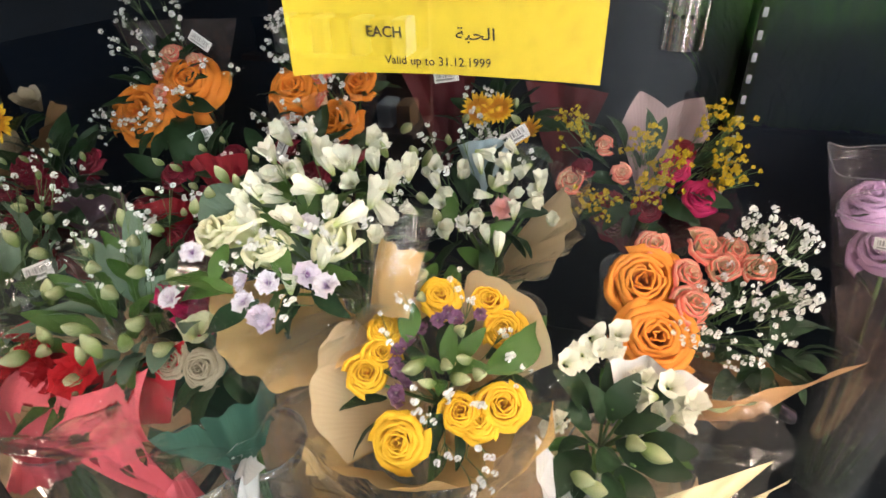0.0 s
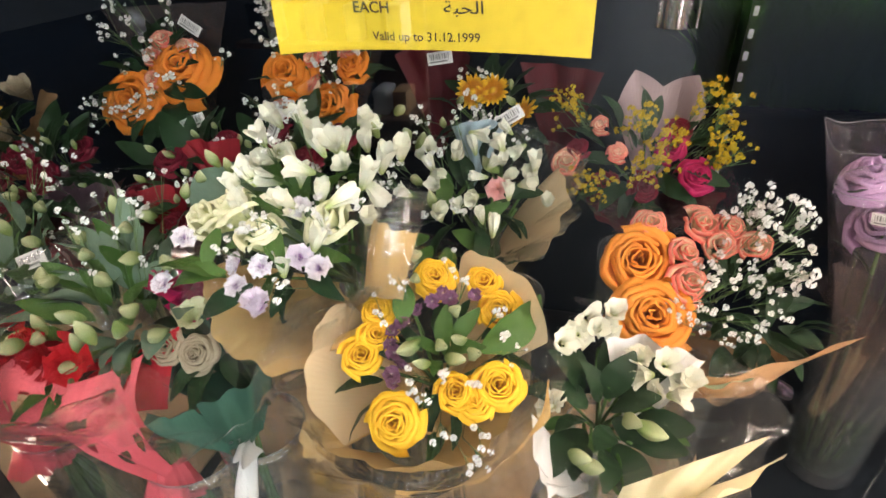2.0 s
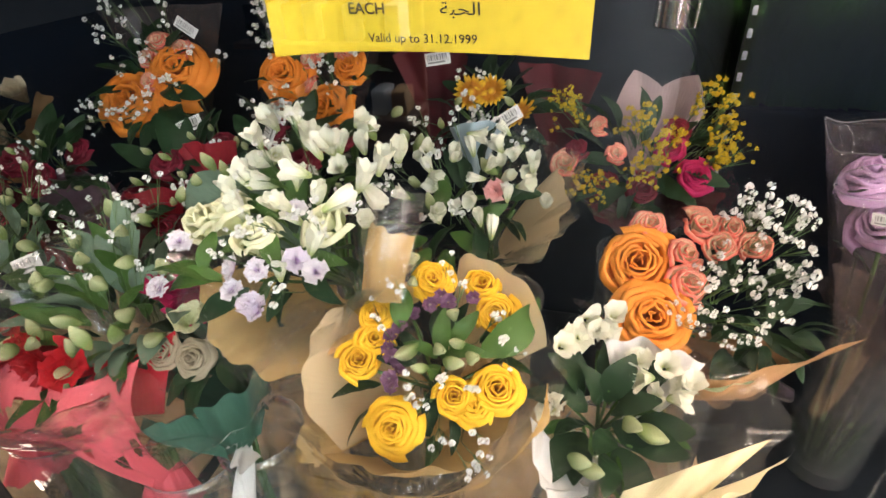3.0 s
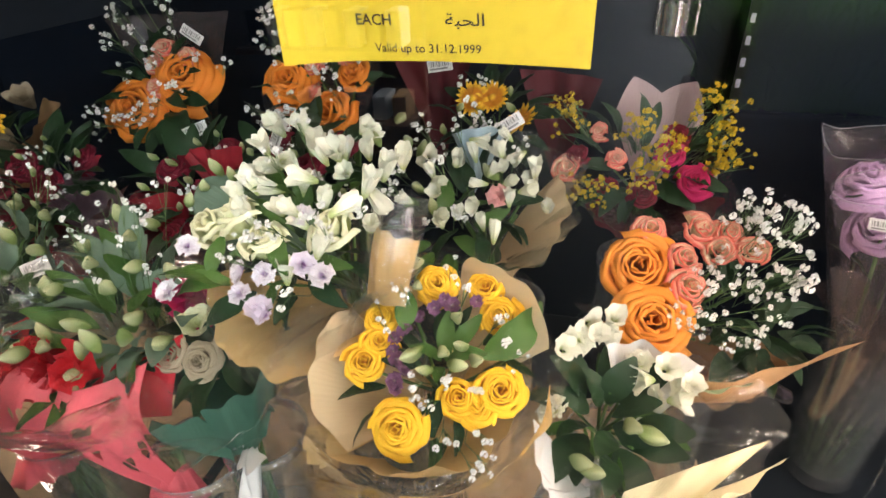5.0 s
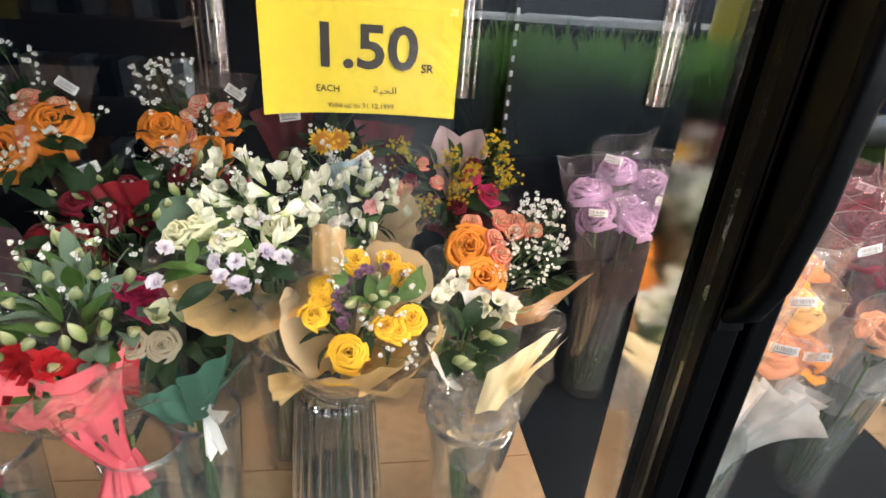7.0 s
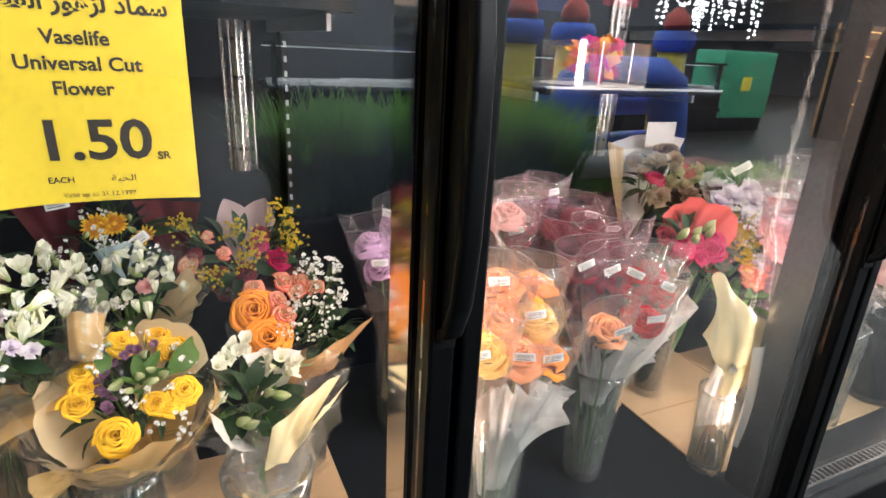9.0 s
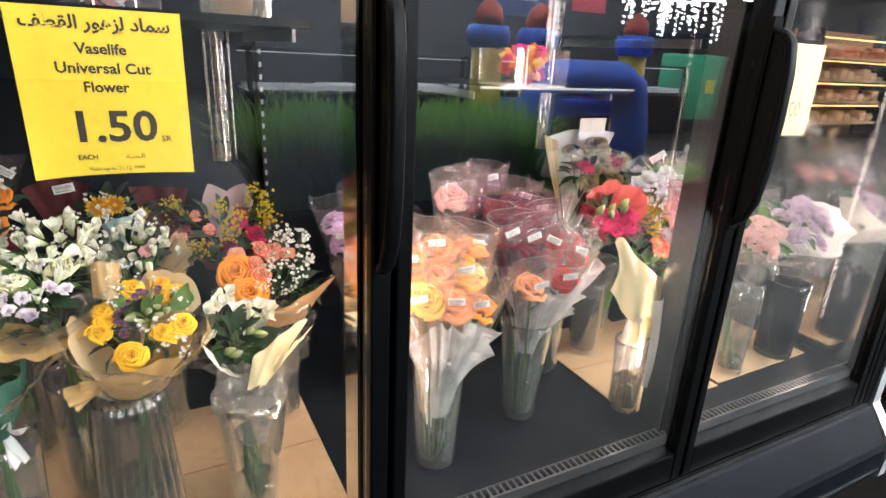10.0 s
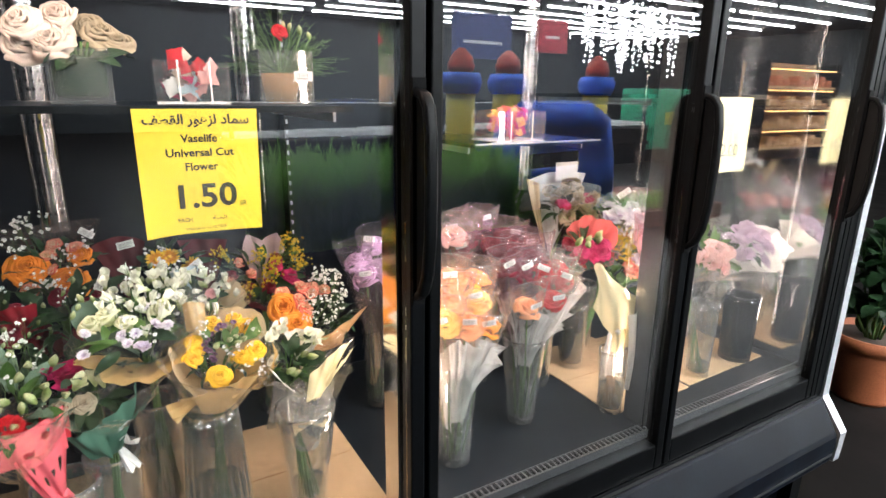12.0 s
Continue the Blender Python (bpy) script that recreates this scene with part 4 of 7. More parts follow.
def tunnel():
    """The play gate opposite the cooler: padded yellow posts, blue caps and a blue arch on a low grassy stage."""
    y = -4.5
    g = thing("play_gate", (4.1, y, 0.0), "yellow and blue padded play gate with red lanterns", "play gate")
    for x in (3.17, 3.8, 5.2):
        bm = bmesh.new()
        lathe(bm, [(0.001, 0.12), (0.16, 0.12), (0.165, 0.6), (0.16, 1.58), (0.001, 1.58)], 20)
        bmesh.ops.translate(bm, vec=(x, y, 0), verts=bm.verts)
        part("post", bm, OLIVE, g)
        bm = bmesh.new()
        lathe(bm, [(0.001, 1.57), (0.18, 1.57), (0.22, 1.63), (0.23, 1.72), (0.2, 1.79), (0.001, 1.8)], 24)
        bmesh.ops.translate(bm, vec=(x, y, 0), verts=bm.verts)
        part("cap", bm, BLUE, g, "blue padded cap")
        bm = bmesh.new()
        lathe(bm, [(0.001, 1.8), (0.13, 1.8), (0.15, 1.86), (0.12, 1.96), (0.04, 2.04), (0.001, 2.05)], 18)
        bmesh.ops.translate(bm, vec=(x, y, 0), verts=bm.verts)
        part("lantern", bm, REDPAINT, g, "red lantern")
    bm = bmesh.new()
    tube(bm, [(3.55 + 0.75 * (1 - math.cos(k * 0.3142)), y + 0.3, 0.2 + 1.1 * min(1, math.sin(k * 0.3142) * 1.6)) for k in range(11)], 0.21, 0.21, 14)
    part("arch", bm, BLUE, g, "blue padded arch")
    for z in (0.62, 1.0):
        bm = bmesh.new()
        tube(bm, [(3.3, y + 0.1, z), (4.2, y + 0.05, z - 0.03), (5.1, y + 0.1, z)], 0.1, 0.1, 10)
        part("rail", bm, BLUE, g)
    box_part("stage", (2.4, y - 0.7, 0.001), (6.8, y + 0.9, 0.2), surface("brown_red_stage", (0.2, 0.05, 0.03), rough=0.7), g, "brown-red low stage")
    bm = bmesh.new()
    box(bm, (3.5, y + 0.35, 0.34), (4.7, y + 0.75, 0.56), 0.05)
    part("cushion", bm, SNOW, g, "pale cushion")
    return g


tunnel()


def blade_field(name, lo, hi, n, h, label, seed, material=None, soil=True):
    """A bed of bending grass blades."""
    r_ = random.Random(seed)
    t = thing(name, ((lo[0] + hi[0]) / 2, (lo[1] + hi[1]) / 2, lo[2]), label, "grass", kind="stuff")
    bm = bmesh.new()
    for i in range(n):
        x, y = r_.uniform(lo[0], hi[0]), r_.uniform(lo[1], hi[1])
        a, ln, b = r_.uniform(0, 6.28), h * r_.uniform(0.45, 1.1), r_.uniform(0.15, 0.8)
        w = 0.008 * r_.uniform(0.6, 1.5) * (h / 0.3)
        d = Vector((math.cos(a), math.sin(a), 0))
        s = Vector((-d.y, d.x, 0)) * w
        prev = None
        for k in range(5):
            f = k / 4
            p = Vector((x, y, lo[2])) + d * ln * b * f * f + Vector((0, 0, ln * (f - 0.35 * b * f * f)))
            pair = (bm.verts.new(p - s * (1 - f * 0.9)), bm.verts.new(p + s * (1 - f * 0.9)))
            if prev:
                bm.faces.new((prev[0], prev[1], pair[1], pair[0]))
            prev = pair
    part("blades", bm, material or GRASS, t, kind="stuff")
    return t


ds = thing("display_shelf", (-1.45, -2.75, 0.0), "brown display shelf with pale bottles and boxes", "display shelf")
BROWNW = surface("brown_display_wood", (0.16, 0.08, 0.045), (0.12, 0.06, 0.03), rough=0.6, coarse=4)
box_part("back_board", (-1.95, -3.1, 0.0), (-0.95, -3.06, 1.75), BROWNW, ds)
for k in range(4):
    box_part("shelf_board", (-1.95, -3.06, 0.3 + 0.4 * k), (-0.95, -2.7, 0.33 + 0.4 * k), BROWNW, ds)
    for q in range(8):
        x_ = -1.9 + q * 0.118
        box_part("carton", (x_, -2.95, 0.331 + 0.4 * k), (x_ + 0.085, -2.78, 0.331 + 0.4 * k + 0.14 + 0.05 * ((q * 3 + k) % 3)), (SNOW, BLACK, SNOW, KRAFT)[(q + k) % 4], ds, bevel=0.008)
box_part("yellow_card", (-1.92, -2.7, 1.1), (-1.68, -2.694, 1.25), YELLOW, ds, "yellow price card")

planter = thing("planter_trough", (1.4, -2.6, 0.0), "dark wooden planter trough filled with grasses", "planter")
bm = bmesh.new()
box(bm, (0.45, -2.95, 0.0), (2.4, -2.3, 0.6), 0.02)
part("trough", bm, surface("dark_planter_wood", (0.045, 0.03, 0.022), rough=0.7), planter, smooth=False)
box_part("soil", (0.48, -2.92, 0.6), (2.37, -2.33, 0.61), SOIL, planter)
blade_field("tall_grass", (0.5, -2.9, 0.6), (2.35, -2.35, 0.7), 5200, 0.66, "clumps of tall green grass in the planter", 3)
blade_field("low_grass", (2.5, -4.2, 0.2), (6.7, -3.7, 0.3), 2200, 0.22, "low strip of green turf along the stage", 4)


def freezer(x0, x1, y, label):
    f = thing("chest_freezer", ((x0 + x1) / 2, y, 0), label, "freezer", "chest freezers")
    box_part("body", (x0, y - 0.5, 0.0), (x1, y + 0.5, 0.85), BLACK, f, bevel=0.03)
    box_part("bumper", (x0 - 0.03, y - 0.54, 0.45), (x1 + 0.03, y + 0.54, 0.53), RUBBER, f, bevel=0.02)
    box_part("rim", (x0 - 0.02, y - 0.52, 0.85), (x1 + 0.02, y + 0.52, 0.9), CHROME, f, bevel=0.01)
    for k in range(3):
        box_part("goods_tray", (x0 + 0.1 + k * (x1 - x0 - 0.2) / 3, y - 0.4, 0.88), (x0 + 0.05 + (k + 1) * (x1 - x0 - 0.2) / 3, y + 0.4, 0.95 + 0.02 * k), SNOW, f, bevel=0.01)
    box_part("upper_shelf", (x0, y + 0.1, 1.42), (x1, y + 0.5, 1.47), CHROME, f)
    box_part("shelf_lamp", (x0, y + 0.08, 1.40), (x1, y + 0.14, 1.42), glow("freezer_lamp", (0.9, 0.97, 1), 1.4), f, "thin white lamp strip")
    for xx in (x0 + 0.1, x1 - 0.1):
        box_part("support", (xx - 0.03, y + 0.4, 0.9), (xx + 0.03, y + 0.46, 1.42), CHROME, f)
    return f


freezer(5.2, 8.0, -9.0, "black island freezer with bright steel rim and lamp strip")
freezer(8.3, 11.0, -9.0, "black island freezer with bright steel rim, beside green counter")
freezer(1.2, 4.8, -8.2, "black island freezer with bright steel rim opposite the cooler")
gc = thing("green_counter", (11.8, -9.0, 0), "green painted counter with small yellow mark", "counter")
box_part("counter_front", (11.0, -9.4, 0.3), (12.7, -8.6, 1.75), GREENP, gc, bevel=0.02)
box_part("counter_foot", (11.05, -9.35, 0.0), (12.65, -8.65, 0.3), BLACK, gc)
box_part("yellow_mark", (11.7, -8.6, 0.9), (12.0, -8.59, 1.2), YELLOW, gc)

# strings of white fairy lights
ch = thing("fairy_light_cluster", (10.9, -9.2, 4.5), "hanging cluster of white fairy light strings", "light strings")
bm, wi = bmesh.new(), bmesh.new()
r_ = random.Random(9)
for i in range(60):
    x, y, l = r_.uniform(9.5, 12.3), r_.uniform(-9.9, -8.6), r_.uniform(1.4, 2.5)
    tube(wi, [(x, y, 4.69), (x, y, 4.5 - l)], 0.004, 0.004, 3)
    z = 4.3
    while z > 4.5 - l:
        if z < 3.6:
            res = bmesh.ops.create_icosphere(bm, subdivisions=1, radius=r_.uniform(0.018, 0.04))
            bmesh.ops.translate(bm, vec=(x + r_.uniform(-0.04, 0.04), y, z), verts=res["verts"])
        z -= r_.uniform(0.07, 0.16)
part("bulbs", bm, SPARK, ch, "tiny glowing white bulbs", kind="stuff")
part("wires", wi, BLACK, ch, kind="stuff")

# lit bakery shelf far down the aisle
bk = thing("bakery_shelf", (14.5, -7.2, 0), "dark shelving unit with warm lit bread shelves", "shelving")
box_part("carcass", (13.0, -7.6, 0.0), (16.1, -7.5, 2.4), KRAFT, bk)
for x in (12.95, 16.05):
    box_part("side", (x, -7.5, 0.0), (x + 0.06, -6.9, 2.4), BLACK, bk)
for k in range(4):
    z = 0.35 + k * 0.48
    box_part("shelf_board", (13.0, -7.5, z), (16.05, -6.95, z + 0.05), CARD, bk)
    box_part("shelf_lamp", (13.1, -7.0, z + 0.42), (16.0, -6.96, z + 0.44), WARM, bk, "warm glowing lamp strip")
    bm = bmesh.new()
    for q in range(9):
        cx = 13.25 + q * 0.32
        box(bm, (cx, -7.35, z + 0.05), (cx + 0.24, -7.05, z + 0.14 + 0.08 * ((q * 5 + k) % 3)), 0.03)
    part("bread_row", bm, TERRA if k == 3 else CARD, bk, kind="stuff")

# hanging signs over the aisles
for nm, lo, hi, mt, lb in (("hanging_sign", (6.1, -9.6, 2.3), (7.6, -9.55, 3.2), SIGNBLUE, "navy hanging aisle sign"), ("hanging_sign", (8.3, -9.6, 2.5), (9.2, -9.55, 3.2), SIGNRED, "red hanging aisle sign with pale line")):
    s_ = thing(nm, ((lo[0] + hi[0]) / 2, lo[1], lo[2]), lb, "sign", "aisle signs")
    box_part("board", lo, hi, mt, s_)
    box_part("line", (lo[0] + 0.25, lo[1] + 0.051, lo[2] + 0.3), (hi[0] - 0.25, lo[1] + 0.055, lo[2] + 0.36), SNOW, s_)
    for x in (lo[0] + 0.1, hi[0] - 0.1):
        bm = bmesh.new()
        tube(bm, [(x, lo[1] + 0.02, hi[2]), (x, lo[1] + 0.02, 4.69)], 0.01, 0.01, 5)
        part("hanger", bm, BLACK, s_)

# potted shrub past the cooler's end
pt = thing("potted_shrub", (3.16, 0.32, 0.0), "leafy green shrub in a terracotta-coloured plastic pot", "potted plant")
bm = bmesh.new()
lathe(bm, [(0.001, 0.0), (0.135, 0.0), (0.14, 0.02), (0.185, 0.28), (0.19, 0.3), (0.205, 0.305), (0.21, 0.37), (0.195, 0.372), (0.19, 0.33), (0.001, 0.33)], 40)
bmesh.ops.translate(bm, vec=(3.16, 0.32, 0), verts=bm.verts)
part("pot", bm, TERRA, pt)
bm = bmesh.new()
lathe(bm, [(0.001, 0.338), (0.1, 0.345), (0.189, 0.335)], 24)
bmesh.ops.translate(bm, vec=(3.16, 0.32, 0), verts=bm.verts)
part("soil", bm, SOIL, pt)
r_ = random.Random(21)
bm = bmesh.new()
tips = []
for i in range(26):
    a, t_ = r_.uniform(0, 6.28), r_.uniform(0.05, 0.4)
    e = Vector((3.16 + math.cos(a) * t_ * 0.8, 0.32 + math.sin(a) * t_ * 0.8, 0.45 + r_.uniform(0.05, 0.55)))
    tube(bm, [(3.16 + math.cos(a) * 0.03, 0.32 + math.sin(a) * 0.03, 0.33), ((3.16 + e.x) / 2, (0.32 + e.y) / 2, e.z * 0.7 + 0.1), e], 0.006, 0.003, 5)
    tips.append(e)
part("branchwork", bm, STEM, pt, kind="stuff")
lm = shape("broad_leaf", LEAFD, 1)
bm = bmesh.new()
for i in range(260):
    e = r_.choice(tips)
    base = Vector((3.16, 0.32, 0.4)).lerp(e, r_.uniform(0.35, 1.0))
    d = Vector((r_.gauss(0, 1), r_.gauss(0, 1), r_.gauss(0.2, 0.7))).normalized()
    q = d.to_track_quat("X", "Z").to_matrix().to_4x4()
    tmp = leaf_bm(i % 5, 0.3, 0.35, 0.2)
    bmesh.ops.transform(tmp, matrix=Matrix.Translation(base) @ q @ Matrix.Scale(r_.uniform(0.07, 0.15), 4), verts=tmp.verts)
    mm = bpy.data.meshes.new("tmp_leaf")
    tmp.to_mesh(mm)
    tmp.free()
    bm.from_mesh(mm)
    bpy.data.meshes.remove(mm)
part("foliage", bm, LEAFD, pt, "dark green leaves", kind="stuff")

# ---------- flowers behind the first door ----------


def heads(c, axis, R, n, seed, dome=0.35, inner=0.0):
    """n spots spread over a dome of radius R about c, facing axis."""
    r_ = random.Random(seed)
    q = Vector(axis).normalized().to_track_quat("Z", "Y")
    out = []
    for i in range(n):
        rr = R * math.sqrt(inner + (1 - inner) * (i + 0.5) / n)
        a = i * 2.39996 + r_.uniform(-0.3, 0.3)
        p = Vector(c) + q @ Vector((rr * math.cos(a), rr * math.sin(a), dome * R * (1 - (rr / R) ** 2)))
        out.append(tuple(p))
    return out


def bouquet(c, axis, L, label, foot_vase=None, r_tie=0.02, n_stems=12, seed=0, category="bouquet", group=""):
    """The thing itself with its bundle of stems from the vase's bottom to the heads."""
    ax = Vector(axis).normalized()
    tie = Vector(c) - ax * L
    base = Vector(foot_vase) if foot_vase else tie
    b = thing("bouquet", base, label, category, group)
    if foot_vase:
        stems(b, Vector(foot_vase) + Vector((0, 0, 0.012)), tie, 0.028, r_tie * 0.8, n_stems, seed)
    bm = bmesh.new()
    for i, h in enumerate(heads(Vector(c) - ax * 0.02, axis, 0.06, 10, seed)):
        tube(bm, [tie, tie.lerp(Vector(h), 0.5), h], 0.002, 0.0014, 5)
    part("head_stems", bm, STEM, b)
    return b, tie


def wrinkled_skirt(b, tie, r, h, material, seed=0, label=""):
    """Loose film gathered under the tie."""
    cone_wrap(b, "film_tail", tie + Vector((0, 0, 0.01)), (0.05, 0.02, -1), h, r * 0.6, r, material, wave=13, ruffle=0.2, seed=seed, bell=1.0, label=label)


AXY = (0.08, -0.55, 0.84)
Z0 = 0.6245

# yellow roses, ribbed vase
vase((-0.108, 0.225, Z0), 0.31, 0.068, 0.048, "tall ribbed clear glass vase on the cardboard", water=0.5, ribs=22, material=RIBBED)
b, tie = bouquet((-0.075, 0.205, 1.062), AXY, 0.125, "yellow rose bouquet in cream paper and clear film, in ribbed vase", (-0.108, 0.225, Z0), seed=1, n_stems=16)
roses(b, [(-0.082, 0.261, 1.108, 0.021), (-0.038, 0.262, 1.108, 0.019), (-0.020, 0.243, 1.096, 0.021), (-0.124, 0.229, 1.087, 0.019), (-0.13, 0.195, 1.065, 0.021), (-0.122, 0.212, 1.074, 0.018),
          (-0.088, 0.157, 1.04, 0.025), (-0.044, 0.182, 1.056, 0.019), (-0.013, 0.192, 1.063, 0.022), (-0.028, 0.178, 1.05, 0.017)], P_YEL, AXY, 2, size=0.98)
blooms(b, "bud", [(-0.055, 0.23, 1.095), (-0.083, 0.203, 1.08), (-0.052, 0.198, 1.075), (-0.036, 0.205, 1.078), (-0.103, 0.271, 1.12), (-0.112, 0.262, 1.112)], BUDG, (0.3, -0.6, 0.6), 0.0145, 3, tilt=0.9)
blooms(b, "carnation", [(-0.105, 0.214, 1.078), (-0.098, 0.184, 1.06), (-0.078, 0.239, 1.096), (-0.043, 0.249, 1.101), (-0.1, 0.199, 1.069), (-0.063, 0.243, 1.098), (-0.092, 0.190, 1.064), (-0.099, 0.221, 1.083), (-0.088, 0.232, 1.09), (-0.105, 0.205, 1.072), (-0.07, 0.247, 1.1), (-0.094, 0.179, 1.056)], P_DVI, AXY, 0.0066, 4, name="statice", label="small dark violet filler bloom")
leaves(b, [((-0.03, 0.21, 1.075), (0.016, 0.247, 1.107)), ((-0.099, 0.219, 1.083), (-0.103, 0.245, 1.108))], LEAF, 2, "broad_leaf")
leaves(b, [((-0.06, 0.21, 1.065), (-0.03, 0.205, 1.09)), ((-0.065, 0.205, 1.063), (-0.06, 0.18, 1.075)), ((-0.055, 0.215, 1.07), (-0.04, 0.235, 1.1)), ((-0.065, 0.21, 1.065), (-0.085, 0.2, 1.088)), ((-0.06, 0.21, 1.065), (-0.066, 0.232, 1.1))], LEAF, 6)
blooms(b, "bud", [(-0.062, 0.205, 1.082), (-0.045, 0.21, 1.084), (-0.07, 0.19, 1.072), (-0.095, 0.25, 1.108), (-0.12, 0.245, 1.1)], BUDG, (0.1, -0.6, 0.7), 0.0135, 5, tilt=0.9)
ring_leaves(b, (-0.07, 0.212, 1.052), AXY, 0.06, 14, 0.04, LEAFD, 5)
sprigs(b, "babys_breath", (-0.035, 0.185, 1.06), AXY, 0.06, 30, 0.0026, P_GYP, tie, 6, label="tiny white filler blossoms")
sprigs(b, "babys_breath", (-0.072, 0.205, 1.083), AXY, 0.072, 34, 0.0028, P_GYP, tie, 8, label="tiny white filler blossoms")
cone_wrap(b, "cream_paper", tie, AXY, 0.135, 0.02, 0.098, CREAM, 145, 80, ruffle=0.02, scallop=0.005, seed=3, bell=0.6, label="scalloped cream paper")
cone_wrap(b, "cream_paper", tie, AXY, 0.15, 0.02, 0.10, CREAM, 12, 66, ruffle=0.02, scallop=0.005, seed=4, bell=0.7, label="scalloped cream paper")
cone_wrap(b, "tan_paper", (-0.103, 0.225, 0.94), (0.16, -0.14, 0.97), 0.1, 0.034, 0.088, TAN, 185, 185, ruffle=0.04, seed=5, bell=0.8, label="tan paper round the lower front")
cone_wrap(b, "clear_film", (-0.103, 0.225, 0.936), (0.14, -0.2, 0.97), 0.14, 0.038, 0.108, CELLO, 0, 360, ruffle=0.035, seed=6, lip=0.012, bell=0.7, label="crinkled clear film")
cone_wrap(b, "gold_edge", tie + Vector(AXY).normalized() * 0.122, AXY, 0.003, 0.1, 0.102, TAN, 262, 92, ruffle=0.03, seed=6, bell=1, label="narrow gold edging")
fan_sheet(b, "ribbon_tail", (-0.12, 0.205, 0.975), (-0.188, 0.175, 0.985), (-0.172, 0.17, 0.945), TAN, 0.012, 0.004, seed=2, label="tan ribbon end")
fan_sheet(b, "ribbon_tail", (-0.12, 0.20, 0.975), (-0.165, 0.17, 1.0), (-0.155, 0.165, 0.975), TAN, 0.012, 0.004, seed=3, label="tan ribbon end")
wrinkled_skirt(b, tie, 0.042, 0.03, TAN, 7)

# white roses with purple-white carnations
AXW = (-0.1, -0.6, 0.79)
b, tie = bouquet((-0.215, 0.255, 1.143), AXW, 0.15, "white rose and alstroemeria bouquet with purple-white carnations in tan paper", (-0.2, 0.40, Z0), seed=11, n_stems=14)
blooms(b, "tulip_rose", [(-0.17, 0.262, 1.148), (-0.288, 0.252, 1.142), (-0.232, 0.245, 1.135), (-0.262, 0.26, 1.15)], P_WHT, (-0.15, -0.35, 0.9), 0.0235, 1, "white_rose", 0.35)
blooms(b, "alstroemeria", [(-0.262, 0.298, 1.175), (-0.224, 0.302, 1.18), (-0.2, 0.316, 1.19), (-0.174, 0.304, 1.182), (-0.158, 0.322, 1.195), (-0.138, 0.306, 1.184), (-0.18, 0.32, 1.195), (-0.235, 0.285, 1.172), (-0.148, 0.29, 1.175), (-0.2, 0.262, 1.15), (-0.247, 0.31, 1.182), (-0.212, 0.29, 1.17), (-0.225, 0.268, 1.158), (-0.185, 0.275, 1.165), (-0.27, 0.275, 1.16), (-0.165, 0.335, 1.2), (-0.125, 0.32, 1.19), (-0.215, 0.325, 1.195)] + heads((-0.205, 0.292, 1.168), AXW, 0.085, 16, 17), P_ALS, (0.05, -0.45, 0.88), 0.0185, 2, tilt=0.9)
blooms(b, "bud", [(-0.308, 0.28, 1.17), (-0.281, 0.287, 1.178), (-0.15, 0.33, 1.205), (-0.205, 0.325, 1.2), (-0.3, 0.295, 1.18), (-0.318, 0.265, 1.16)], BUDG, (0, -0.2, 1), 0.0125, 5, tilt=0.6)
blooms(b, "carnation", [(-0.2, 0.262, 1.16), (-0.241, 0.216, 1.126), (-0.301, 0.229, 1.136), (-0.304, 0.195, 1.11), (-0.166, 0.219, 1.13), (-0.22, 0.218, 1.125), (-0.235, 0.2, 1.115)], P_CARW, AXW, 0.0105, 3)
blooms(b, "carnation", [(-0.187, 0.225, 1.134), (-0.206, 0.188, 1.108), (-0.215, 0.192, 1.108)], P_VIO, AXW, 0.0115, 8, label="white carnation with purple throat")
leaves(b, [((-0.25, 0.207, 1.116), (-0.325, 0.208, 1.125)), ((-0.25, 0.21, 1.12), (-0.31, 0.2, 1.108)), ((-0.214, 0.278, 1.17), (-0.262, 0.275, 1.18)), ((-0.21, 0.23, 1.12), (-0.15, 0.24, 1.135)), ((-0.27, 0.21, 1.12), (-0.27, 0.235, 1.15)), ((-0.2, 0.22, 1.125), (-0.23, 0.25, 1.15)),
           ((-0.17, 0.30, 1.17), (-0.14, 0.285, 1.19)), ((-0.19, 0.29, 1.165), (-0.185, 0.275, 1.195))], LEAF, 4)
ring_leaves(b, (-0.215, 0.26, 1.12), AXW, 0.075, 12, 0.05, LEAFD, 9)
ring_leaves(b, (-0.215, 0.27, 1.14), AXW, 0.06, 14, 0.05, LEAF, 10, rise=0.8)
sprigs(b, "babys_breath", (-0.19, 0.225, 1.135), AXW, 0.055, 30, 0.0032, P_GYP, tie, 12, label="tiny white filler blossoms")
sprigs(b, "babys_breath", (-0.225, 0.26, 1.16), AXW, 0.1, 24, 0.0028, P_GYP, tie, 13, label="tiny white filler blossoms")
cone_wrap(b, "tan_paper", tie, AXW, 0.115, 0.02, 0.105, TAN, 195, 165, ruffle=0.06, seed=14, lip=0.012, bell=0.8, label="tan paper with curled lip")
cone_wrap(b, "grey_leaf_paper", tie, AXW, 0.155, 0.02, 0.1, LEAFG, 130, 60, ruffle=0.06, seed=15, label="grey-green backing paper")
fan_sheet(b, "tan_fold", (-0.134, 0.225, 1.105), (-0.134, 0.262, 1.156), (-0.093, 0.258, 1.15), TAN, 0.02, 0.0025, seed=5, label="tall fold of tan paper", round_=0.12, foot_b=(-0.1, 0.225, 1.10))
fan_sheet(b, "film_fold", (-0.138, 0.221, 1.105), (-0.138, 0.28, 1.185), (-0.088, 0.276, 1.178), CELLO, 0.026, 0.002, seed=7, label="clear film over the fold", round_=0.1, foot_b=(-0.096, 0.221, 1.10))
